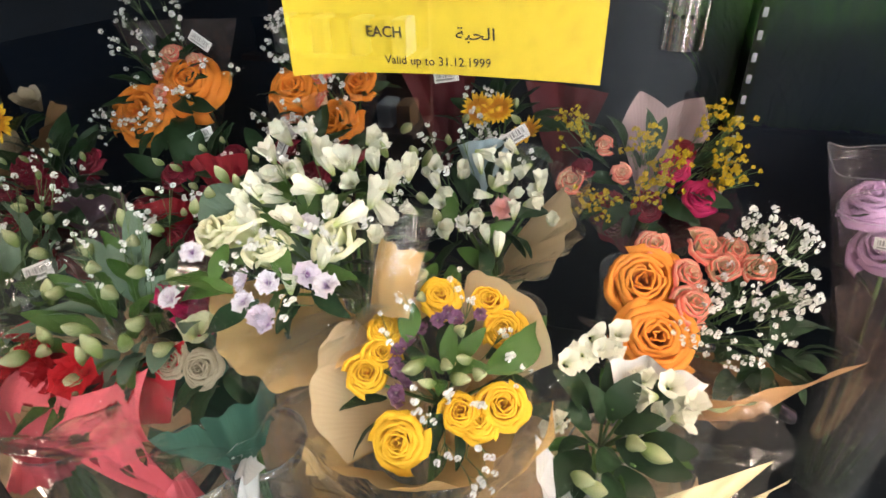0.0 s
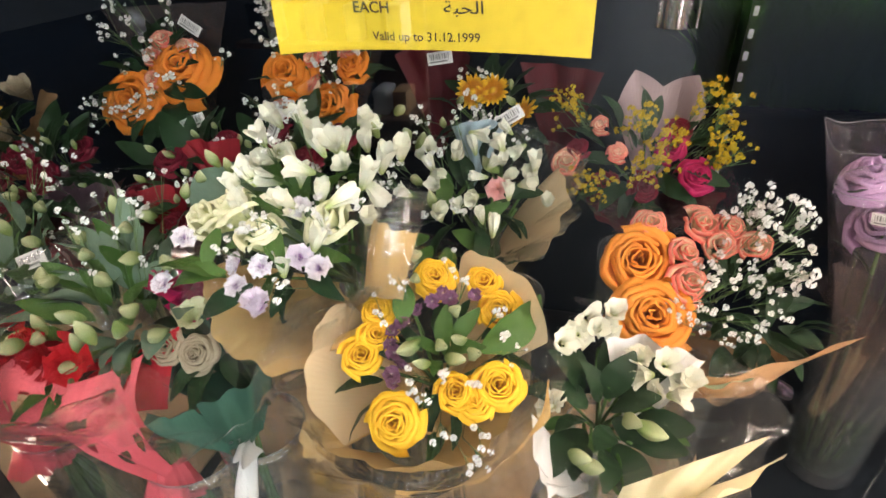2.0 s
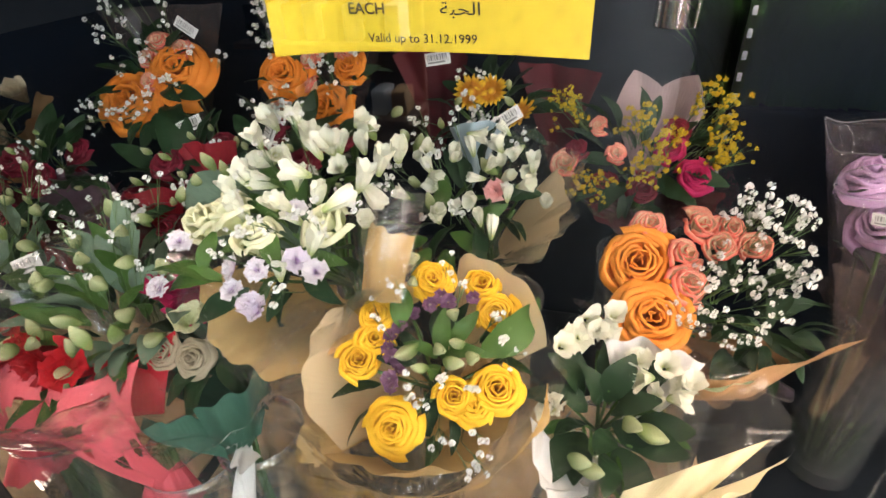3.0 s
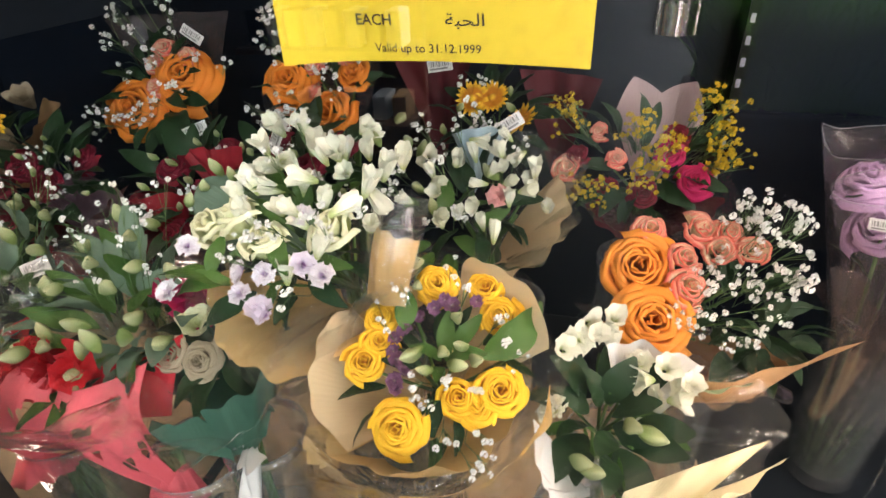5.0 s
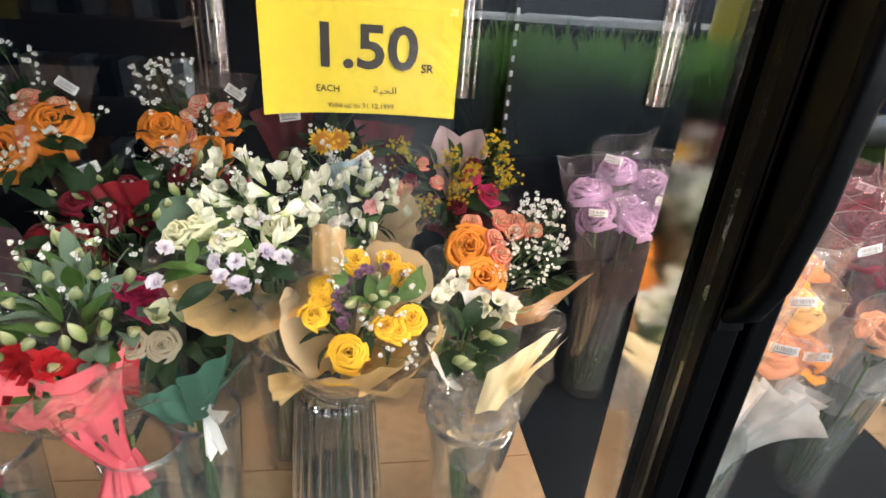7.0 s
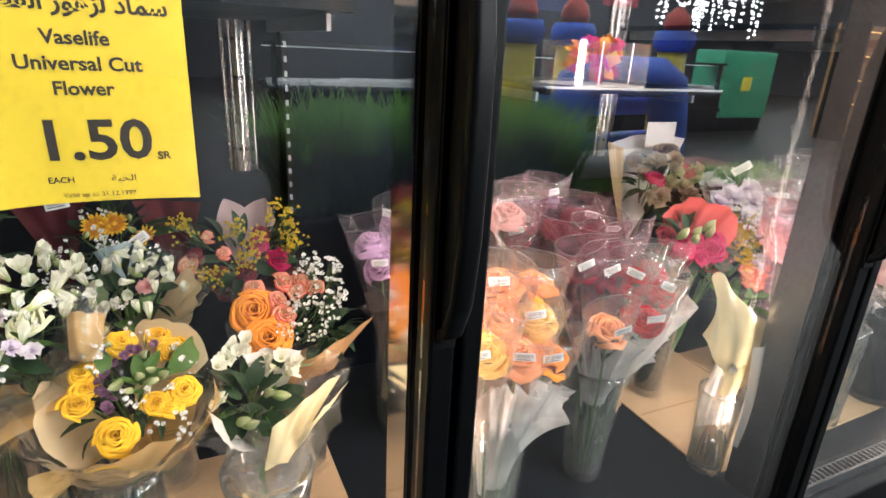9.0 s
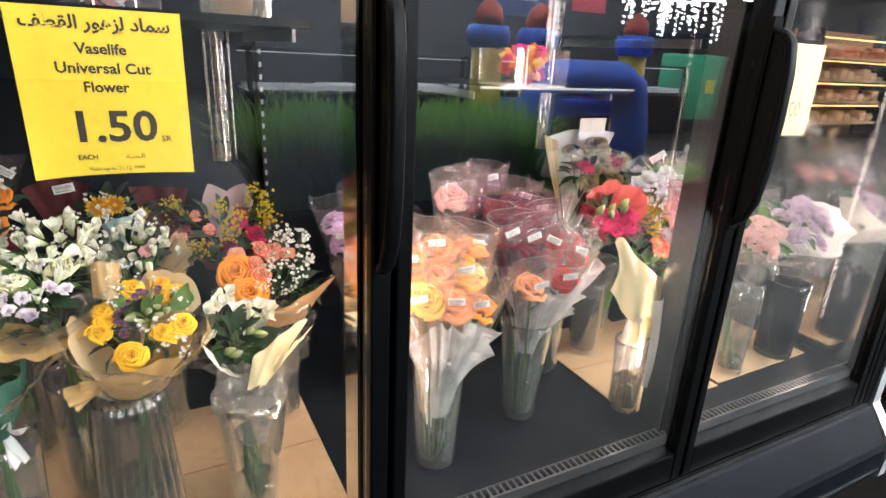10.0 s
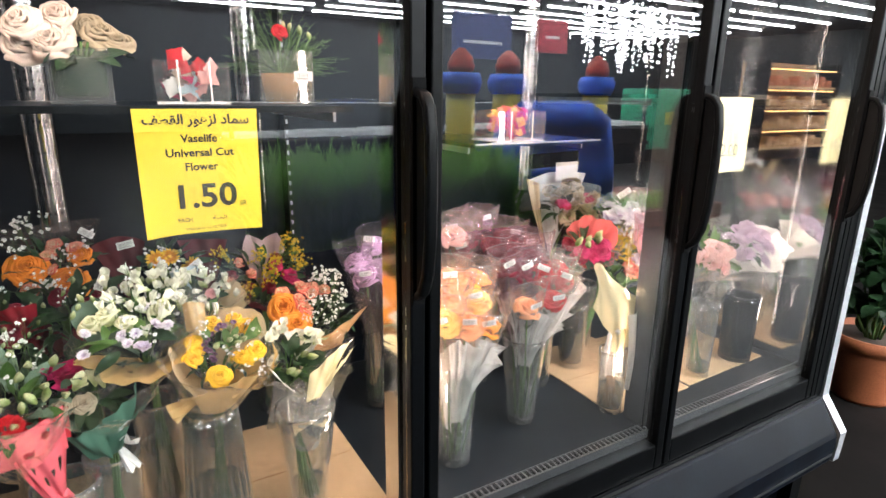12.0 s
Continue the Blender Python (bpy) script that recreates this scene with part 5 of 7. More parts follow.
cone_wrap(b, "clear_film", tie, AXW, 0.15, 0.022, 0.11, CELLO, 150, 260, ruffle=0.06, seed=16, lip=0.01, label="crinkled clear film")
tag_on(b, (-0.267, 0.352, 1.196), (0.5, 0.2, 1.0), (-0.7, 0.5, 0.4), 0.038, 0.017)
vase((-0.2, 0.40, Z0), 0.27, 0.045, 0.055, "clear glass vase with murky water, half hidden", water=0.6)

# second white bouquet, further in
AX2 = (0.05, -0.5, 0.86)
b, tie = bouquet((-0.08, 0.455, 1.095), AX2, 0.15, "white alstroemeria bouquet in tan and pale blue paper", (-0.06, 0.56, Z0), seed=21)
blooms(b, "alstroemeria", [(-0.158, 0.477, 1.12), (-0.14, 0.464, 1.112), (-0.102, 0.417, 1.086), (-0.083, 0.432, 1.094), (-0.078, 0.459, 1.11), (-0.062, 0.495, 1.13), (-0.053, 0.461, 1.111), (-0.04, 0.5, 1.133), (-0.116, 0.406, 1.08), (-0.117, 0.48, 1.122), (-0.045, 0.435, 1.1), (-0.025, 0.48, 1.12), (-0.095, 0.49, 1.128), (-0.07, 0.41, 1.08), (-0.13, 0.445, 1.1), (-0.018, 0.46, 1.108), (-0.06, 0.478, 1.12)] + heads((-0.085, 0.455, 1.105), AX2, 0.085, 14, 19), P_ALS, (0.1, -0.45, 0.88), 0.0165, 6, tilt=0.9)
blooms(b, "bud", [(-0.205, 0.534, 1.155), (-0.164, 0.488, 1.13), (-0.066, 0.463, 1.12), (-0.13, 0.42, 1.09), (-0.18, 0.5, 1.135), (-0.15, 0.44, 1.105)], BUDG, (0, -0.3, 1), 0.016, 7, tilt=0.5)
blooms(b, "carnation", [(-0.058, 0.44, 1.105)], P_PNK, AX2, 0.012, 1)
ring_leaves(b, (-0.09, 0.455, 1.085), AX2, 0.065, 14, 0.055, LEAFD, 22)
ring_leaves(b, (-0.12, 0.42, 1.07), AX2, 0.05, 10, 0.06, LEAF, 23)
sprigs(b, "babys_breath", (-0.12, 0.48, 1.125), AX2, 0.09, 44, 0.0034, P_GYP, tie, 24, label="tiny white filler blossoms")
cone_wrap(b, "tan_paper", tie, AX2, 0.15, 0.02, 0.1, CREAM, 290, 105, ruffle=0.06, seed=25, label="tan paper at one side")
fan_sheet(b, "blue_paper", (-0.105, 0.53, 1.06), (-0.135, 0.535, 1.14), (-0.065, 0.545, 1.145), BLUP, 0.02, 0.003, seed=6, round_=0.12, label="rounded pale blue paper")
cone_wrap(b, "clear_film", tie, AX2, 0.17, 0.022, 0.115, CELLO, 200, 250, ruffle=0.06, seed=26, label="crinkled clear film")
tag_on(b, (-0.072, 0.598, 1.133), (0.8, 0.25, 0.5), (-0.5, 0.3, 0.8), 0.04, 0.018)
vase((-0.06, 0.56, Z0), 0.25, 0.045, 0.055, "clear glass vase standing in the back row", water=0.5)

# orange roses, spray roses and white filler in kraft paper
AXO = (0.12, -0.55, 0.83)
b, tie = bouquet((0.165, 0.385, 1.05), AXO, 0.16, "orange rose bouquet with coral spray roses in kraft paper", (0.19, 0.50, Z0), seed=31)
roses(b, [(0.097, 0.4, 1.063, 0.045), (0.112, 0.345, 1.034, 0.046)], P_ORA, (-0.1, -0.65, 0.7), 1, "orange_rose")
roses(b, [(0.159, 0.438, 1.09, 0.026), (0.186, 0.438, 1.088, 0.021), (0.178, 0.42, 1.078, 0.02), (0.143, 0.407, 1.072, 0.022), (0.148, 0.379, 1.056, 0.024), (0.209, 0.423, 1.078, 0.02), (0.109, 0.434, 1.088, 0.02)], P_SPR, AXO, 4, "spray_rose")
sprigs(b, "babys_breath", (0.225, 0.425, 1.075), AXO, 0.054, 76, 0.0042, P_GYP, tie, 32, label="white filler blossoms")
sprigs(b, "babys_breath", (0.18, 0.365, 1.045), AXO, 0.05, 80, 0.0028, P_GYP, tie, 33, label="tiny white filler blossoms")
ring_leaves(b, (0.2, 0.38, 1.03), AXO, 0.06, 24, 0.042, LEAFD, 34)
ring_leaves(b, (0.225, 0.355, 1.022), AXO, 0.03, 20, 0.035, LEAFD, 35, rise=0.3)
cone_wrap(b, "kraft_paper", tie, AXO, 0.15, 0.02, 0.1, KRAFT, 215, 120, ruffle=0.03, seed=36, bell=1.15, label="kraft paper cone")
fan_sheet(b, "kraft_flap", (0.12, 0.30, 0.955), (0.14, 0.298, 1.0), (0.288, 0.34, 1.046), KRAFT, 0.02, 0.003, seed=8, label="pointed kraft paper flap", foot_b=(0.215, 0.335, 0.955))
fan_sheet(b, "pale_leaf_paper", (0.14, 0.32, 0.98), (0.13, 0.29, 1.006), (0.2, 0.295, 1.012), LEAFP, 0.01, 0.003, seed=9)
cone_wrap(b, "clear_film", tie, AXO, 0.17, 0.022, 0.12, CELLO, 180, 130, ruffle=0.05, seed=37)
vase((0.19, 0.50, Z0), 0.25, 0.045, 0.055, "clear glass vase in the shade", water=0.5)

# white lilies in ivory paper, flared vase
AXL = (0.15, -0.5, 0.85)
vase((0.085, 0.215, Z0), 0.262, 0.042, 0.068, "flared clear glass vase half full of water", water=0.3)
b, tie = bouquet((0.095, 0.25, 1.0), AXL, 0.125, "white alstroemeria bouquet in ivory paper and clear film", (0.085, 0.215, Z0), seed=41, n_stems=18)
blooms(b, "lily", [(0.061, 0.304, 1.036), (0.107, 0.272, 1.02), (0.13, 0.26, 1.012), (0.075, 0.319, 1.045), (0.031, 0.287, 1.028), (0.052, 0.315, 1.04), (0.142, 0.272, 1.018), (0.122, 0.282, 1.026)], P_ALS, (0.05, -0.5, 0.85), 0.019, 3, "alstroemeria", 0.9)
blooms(b, "carnation", [(0.07, 0.31, 1.036), (0.1, 0.285, 1.024), (0.135, 0.27, 1.015), (0.045, 0.3, 1.03), (0.118, 0.262, 1.01), (0.03, 0.235, 1.0)], P_ALS, (0.05, -0.5, 0.85), 0.014, 6, "white_bloom", 0.7)
leaves(b, [((0.07, 0.26, 0.99), (0.055, 0.262, 1.03)), ((0.06, 0.24, 0.985), (0.035, 0.215, 1.0)), ((0.08, 0.25, 0.99), (0.115, 0.25, 1.022)), ((0.075, 0.26, 0.995), (0.09, 0.275, 1.04)), ((0.06, 0.25, 0.99), (0.03, 0.25, 1.015)), ((0.08, 0.235, 0.985), (0.07, 0.2, 1.0))], LEAFD, 5, "broad_leaf")
ring_leaves(b, (0.075, 0.25, 0.99), AXL, 0.045, 14, 0.055, LEAFD, 43, "broad_leaf", 0.6)
ring_leaves(b, (0.08, 0.255, 0.985), AXL, 0.05, 10, 0.045, LEAF, 42)
blooms(b, "bud", [(0.094, 0.236, 1.0), (0.052, 0.2, 0.985), (0.105, 0.232, 0.998), (0.06, 0.196, 0.98)], BUDG, (0.6, -0.5, 0.4), 0.019, 9, tilt=0.5)
fan_sheet(b, "ivory_paper", (0.075, 0.162, 0.925), (0.092, 0.188, 0.972), (0.205, 0.24, 1.006), IVORY, 0.016, 0.004, toward=(0, -0.5, 0.8), seed=3, label="ivory paper with pointed corner", n=26, foot_b=(0.105, 0.165, 0.925))
fan_sheet(b, "ivory_paper", (0.1, 0.2, 0.9), (0.13, 0.17, 0.975), (0.215, 0.235, 1.0), IVORY, 0.015, 0.004, seed=12, label="ivory paper with pointed corner")
cone_wrap(b, "white_film", (0.085, 0.215, 0.79), (0.03, -0.06, 1), 0.15, 0.028, 0.06, CELLOW, 150, 250, wave=9, ruffle=0.07, seed=47, bell=1.2, label="crumpled white film under the blooms")
fan_sheet(b, "white_paper", (0.07, 0.22, 0.92), (0.012, 0.225, 1.0), (0.035, 0.165, 0.975), WHTP, 0.02, 0.004, seed=4, label="white felt paper")
fan_sheet(b, "white_paper", (0.1, 0.27, 0.94), (0.07, 0.29, 1.035), (0.155, 0.29, 1.03), WHTP, -0.02, 0.005, seed=5, label="white felt paper")
cone_wrap(b, "clear_film", tie, AXL, 0.135, 0.022, 0.105, CELLO, 150, 260, ruffle=0.07, seed=44, lip=0.015)
cone_wrap(b, "film_tail", tie + Vector((0, 0, 0.02)), (0.0, 0.1, -1), 0.12, 0.03, 0.045, CELLOW, wave=9, ruffle=0.25, seed=45, bell=0.7, label="gathered clear film inside the vase")
fan_sheet(b, "tan_bow", (0.085, 0.2, 0.85), (0.045, 0.185, 0.875), (0.05, 0.18, 0.84), CREAM, 0.01, 0.004, seed=6, label="tan ribbon bow")
fan_sheet(b, "tan_bow", (0.085, 0.2, 0.85), (0.125, 0.185, 0.88), (0.12, 0.18, 0.84), CREAM, 0.01, 0.004, seed=7, label="tan ribbon bow")


def along(pts, u):
    """A smooth point at u in 0..1 on the line through pts."""
    k = u * (len(pts) - 1)
    i = min(int(k), len(pts) - 2)
    p0, p1, p2, p3 = (pts[max(0, min(len(pts) - 1, i + d))] for d in (-1, 0, 1, 2))
    f = k - i
    return 0.5 * (2 * p1 + (p2 - p0) * f + (2 * p0 - 5 * p1 + 4 * p2 - p3) * f * f + (3 * p1 - p0 - 3 * p2 + p3) * f ** 3)


def felt_band(parent, name, lower, upper, material, seed, label="", cuts=12, bulge=0.012):
    """A felt sheet between two wavy edges, with heart cut-outs and a soft roll at its upper edge."""
    r_ = random.Random(seed)
    lower, upper = [Vector(p) for p in lower], [Vector(p) for p in upper]
    holes = [(0.06 + 0.9 * (k + r_.uniform(0.1, 0.9)) / cuts, r_.uniform(0.2, 0.8), r_.uniform(0.018, 0.034), r_.uniform(0.07, 0.13)) for k in range(cuts)]
    bm = bmesh.new()

    def fn(u, v):
        p = along(lower, u).lerp(along(upper, u), v)
        return p + Vector((0, -bulge, bulge * 0.3)) * math.sin(v * 2.7) + Vector((0, -0.004, 0.0)) * math.sin(u * 19 + seed + 3 * v)
    sheet(bm, fn, 110, 34)
    uvl = bm.loops.layers.uv.verify()
    gone = []
    for f in bm.faces:
        u = sum(lp[uvl].uv.x for lp in f.loops) / 4
        v = sum(lp[uvl].uv.y for lp in f.loops) / 4
        if any(((u - cu) / ru) ** 2 + ((v - cv) / rv - 0.55 * abs((u - cu) / ru)) ** 2 < 1 for cu, cv, ru, rv in holes):
            gone.append(f)
    bmesh.ops.delete(bm, geom=gone, context="FACES")
    return part(name, bm, material, parent, label)


# coral red paper bouquets beside the green one
for (cx, cy, cz, sd, tx, dx) in ((-0.425, 0.222, 1.022, 50, -0.378, 0.0), (-0.6, 0.23, 1.015, 60, -0.565, -0.185)):
    b = thing("bouquet", (tx, 0.20, Z0), "alstroemeria buds in cut-out coral red felt paper", "bouquet", "red paper bouquets")
    tie = Vector((tx, 0.188, 0.888))
    stems(b, (tx + 0.012, 0.215, Z0 + 0.01), tie, 0.036, 0.015, 34, sd, rad=0.0024)
    o = Vector((dx, 0, 0))
    lower = [Vector(p) + o for p in ((-0.54, 0.135, 0.955), (-0.486, 0.128, 0.962), (-0.43, 0.126, 0.964), (-0.395, 0.13, 0.958), (-0.345, 0.155, 0.962))]
    upper = [Vector(p) + o for p in ((-0.55, 0.172, 0.99), (-0.48, 0.168, 1.02), (-0.436, 0.162, 1.008), (-0.395, 0.165, 1.008), (-0.346, 0.19, 1.03))]
    felt_band(b, "felt_band", lower, upper, REDP, sd, "wide coral felt band with heart cut-outs", 12)
    felt_band(b, "felt_front", [tie + Vector((-0.014, -0.016, -0.03)), tie + Vector((0.0, -0.02, -0.034)), tie + Vector((0.014, -0.012, -0.03))],
              [lower[2] + Vector((0.012, 0.003, 0.012)), lower[3] + Vector((-0.002, 0.002, 0.014)), lower[4] + Vector((0, 0.002, 0.02))], REDP, sd + 5, "coral felt paper gathered at the tie", 6, 0.008)
    felt_band(b, "red_lining", [p + Vector((0.004, 0.03, 0.0)) for p in lower], [p + Vector((0.002, 0.04, -0.004)) for p in upper], CRED, sd + 8, "bright red inner paper", 0, 0.004)
    cone_wrap(b, "red_tail", tie + Vector((0, -0.004, -0.02)), (0.12, -0.25, -1), 0.05, 0.014, 0.03, REDP, wave=7, ruffle=0.25, seed=sd + 7, bell=0.8, label="gathered coral paper below the tie")
    wa = Vector((-0.05, -0.55, 0.85))
    blooms(b, "bud", [(cx - 0.043, 0.161, 1.039), (cx + 0.043, 0.169, 1.056), (cx - 0.01, 0.16, 1.05), (cx + 0.025, 0.165, 1.045), (cx - 0.075, 0.165, 1.045), (cx + 0.06, 0.185, 1.062)] + heads((cx, cy + 0.02, cz + 0.03), wa, 0.1, 16, sd, 0.3), BUDG, (0.05, -0.45, 0.8), 0.018, sd, tilt=0.7)
    ring_leaves(b, (cx, cy + 0.0, cz), wa, 0.09, 22, 0.06, LEAF, sd + 2, rise=1.4)
    ring_leaves(b, (cx, cy + 0.02, cz + 0.01), wa, 0.1, 30, 0.06, LEAFG, sd + 3, rise=1.2)
    ring_leaves(b, (cx, cy + 0.02, cz - 0.01), wa, 0.07, 16, 0.055, LEAFD, sd + 9, rise=1.0)
    sprigs(b, "babys_breath", (cx - 0.01, cy + 0.07, cz + 0.075), wa, 0.075, 30, 0.0036, P_GYP, tie, sd + 4, height=0.03, label="tiny white filler blossoms", clump=2)
    blooms(b, "carnation", [(cx - 0.03, 0.17, 1.018), (cx - 0.055, 0.17, 1.02), (cx + 0.005, 0.165, 1.02)], P_RED, wa, 0.022, sd, label="bright red bloom")
    cone_wrap(b, "film", tie + Vector((-0.03, 0, 0.03)), (cx - tx + 0.02, -0.02, 0.17), 0.19, 0.03, 0.125, CELLO, 150, 240, ruffle=0.06, seed=sd + 5, lip=0.01, bell=0.8)
    vase((tx + 0.012, 0.215, Z0), 0.235, 0.048, 0.058, "clear glass vase packed with green stems", water=0.5)

# beige roses in dark green felt paper
b = thing("bouquet", (-0.29, 0.23, Z0), "beige roses in dark green felt paper with white ribbon", "bouquet")
tie = Vector((-0.285, 0.215, 0.92))
stems(b, (-0.29, 0.23, Z0 + 0.012), tie, 0.02, 0.012, 14, 71)
roses(b, [(-0.317, 0.209, 1.014, 0.023), (-0.35, 0.209, 1.014, 0.022)], P_CRM, (0.1, -0.7, 0.6), 2, "beige_rose")
blooms(b, "alstroemeria", [(-0.328, 0.235, 1.035), (-0.298, 0.24, 1.035), (-0.285, 0.235, 1.03)], P_WHT, (0.1, -0.3, 0.9), 0.026, 5)
ring_leaves(b, (-0.31, 0.24, 1.01), (0, -0.5, 0.8), 0.05, 18, 0.06, LEAFD, 72)
blooms(b, "carnation", [(-0.345, 0.27, 1.045), (-0.36, 0.262, 1.05)], P_FUC, (0, -0.6, 0.8), 0.03, 7, label="fuchsia bloom")
fan_sheet(b, "green_felt", (-0.318, 0.192, 0.905), (-0.348, 0.162, 0.978), (-0.288, 0.17, 0.985), GRNP, 0.018, 0.004, seed=4, label="dark green felt paper flap", foot_b=(-0.285, 0.188, 0.9), round_=0.05)
fan_sheet(b, "green_felt", (-0.288, 0.186, 0.9), (-0.29, 0.168, 0.99), (-0.232, 0.222, 1.04), GRNP, 0.026, 0.005, toward=(0.7, -0.7, 0), seed=5, label="dark green felt paper flap", foot_b=(-0.262, 0.21, 0.91))
fan_sheet(b, "green_felt", (-0.31, 0.21, 0.915), (-0.345, 0.19, 0.985), (-0.35, 0.27, 1.03), GRNP, 0.02, 0.004, toward=(-1, -0.2, 0), seed=6, label="dark green felt paper flap", foot_b=(-0.3, 0.24, 0.92))
fan_sheet(b, "film_ribbon", tie, (-0.262, 0.165, 0.955), (-0.235, 0.165, 0.935), WHTP, 0.012, 0.006, seed=7, label="white ribbon end")
fan_sheet(b, "film_ribbon", tie, (-0.265, 0.155, 0.885), (-0.235, 0.155, 0.895), WHTP, 0.012, 0.006, seed=8, label="white ribbon end")
cone_wrap(b, "clear_film", tie, (0.05, -0.25, 0.95), 0.13, 0.015, 0.09, CELLO, 170, 220, ruffle=0.06, seed=73)
vase((-0.29, 0.24, Z0), 0.26, 0.038, 0.05, "clear glass vase behind the green paper", water=0.5)

# fuchsia and goldenrod in two-pointed grey paper, back row
AXS = (0.0, -0.72, 0.7)
b, tie = bouquet((0.12, 0.625, 1.075), AXS, 0.14, "fuchsia roses and goldenrod in pointed grey paper", (0.12, 0.70, Z0), seed=81)
roses(b, [(0.14, 0.633, 1.095, 0.024), (0.174, 0.607, 1.07, 0.028)], P_FUC, AXS, 1, "fuchsia_rose")
roses(b, [(0.072, 0.623, 1.086, 0.017), (0.008, 0.61, 1.072, 0.026), (0.047, 0.652, 1.114, 0.016)], P_SPR, AXS, 2, "spray_rose")
roses(b, [(0.11, 0.6, 1.05, 0.026), (0.06, 0.6, 1.05, 0.024), (0.15, 0.655, 1.11, 0.022), (0.02, 0.63, 1.085, 0.02)], P_MAR, AXS, 3, "maroon_rose")
for k, s in enumerate([(0.0, 0.66, 1.126), (0.098, 0.65, 1.12), (0.188, 0.67, 1.141), (0.206, 0.626, 1.086), (0.118, 0.6, 1.066), (0.136, 0.635, 1.1), (0.049, 0.585, 1.049), (0.2, 0.65, 1.11)]):
    sprigs(b, "goldenrod", s, AXS, 0.026, 44, 0.0034, P_SOL, tie, 90 + k, height=0.02, label="golden yellow filler sprays")
ring_leaves(b, (0.11, 0.63, 1.07), AXS, 0.08, 26, 0.06, LEAFD, 82)
fan_sheet(b, "pointed_paper", (0.12, 0.70, 0.98), (0.055, 0.72, 1.14), (0.2, 0.71, 1.14), GRYP, -0.02, 0.003, seed=3, peaks=2, label="pointed grey-pink paper", n=24, round_=0.22)
cone_wrap(b, "maroon_paper", tie, AXS, 0.12, 0.02, 0.1, CRIMP, 190, 160, ruffle=0.05, seed=83, label="dark crimson paper")
cone_wrap(b, "film", tie, AXS, 0.15, 0.02, 0.11, CELLO, 180, 200, ruffle=0.05, seed=84)
vase((0.12, 0.70, Z0), 0.26, 0.045, 0.055, "clear glass vase in the dark back row", water=0.5)

# orange roses with white filler, back row
for (cx, cy, cz, sd, big) in ((-0.37, 0.64, 1.165, 100, [(-0.34, 0.612, 1.133, 0.041), (-0.42, 0.643, 1.173, 0.042), (-0.313, 0.65, 1.183, 0.028)]),
                              (-0.63, 0.61, 1.17, 110, [(-0.585, 0.614, 1.184, 0.05), (-0.663, 0.58, 1.138, 0.054)])):
    ax = (0.05, -0.72, 0.68)
    b, tie = bouquet((cx, cy, cz), ax, 0.17, "orange roses with coral spray roses and white filler", (cx, cy + 0.1, Z0), seed=sd, group="orange rose bouquets")
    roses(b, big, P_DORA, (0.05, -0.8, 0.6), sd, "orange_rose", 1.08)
    roses(b, [(cx + 0.007, cy + 0.03, cz + 0.045, 0.024), (cx + 0.05, cy + 0.023, cz + 0.036, 0.022), (cx - 0.01, cy + 0.015, cz + 0.025, 0.018), (cx, cy - 0.008, cz - 0.005, 0.018), (cx - 0.05, cy - 0.03, cz - 0.04, 0.02)], P_SPR, ax, sd, "spray_rose")
    sprigs(b, "babys_breath", (cx - 0.03, cy + 0.04, cz + 0.07), ax, 0.07, 44, 0.0042, P_GYP, tie, sd + 1, label="white filler blossoms")
    sprigs(b, "babys_breath", (cx + 0.06, cy + 0.02, cz + 0.03), ax, 0.06, 24, 0.0036, P_GYP, tie, sd + 2, label="white filler blossoms")
    sprigs(b, "babys_breath", (cx - 0.04, cy - 0.04, cz - 0.04), ax, 0.06, 44, 0.0036, P_GYP, tie, sd + 3, label="white filler blossoms")
    ring_leaves(b, (cx, cy, cz - 0.01), ax, 0.08, 26, 0.06, LEAFD, sd + 4)
    fan_sheet(b, "smoky_film", (cx, cy + 0.08, cz - 0.17), (cx - 0.11, cy + 0.06, cz + 0.08), (cx + 0.11, cy + 0.07, cz + 0.09), SLEEVED, -0.02, 0.004, seed=sd, label="smoky film sheet")
    vase((cx, cy + 0.1, Z0), 0.3, 0.045, 0.055, "clear glass vase in the dark back row", water=0.5)
    tag_on(b, (cx + 0.075, cy + 0.02, cz + 0.065), (0.8, 0.1, -0.6), (0.5, 0.2, 0.8), 0.034, 0.016)

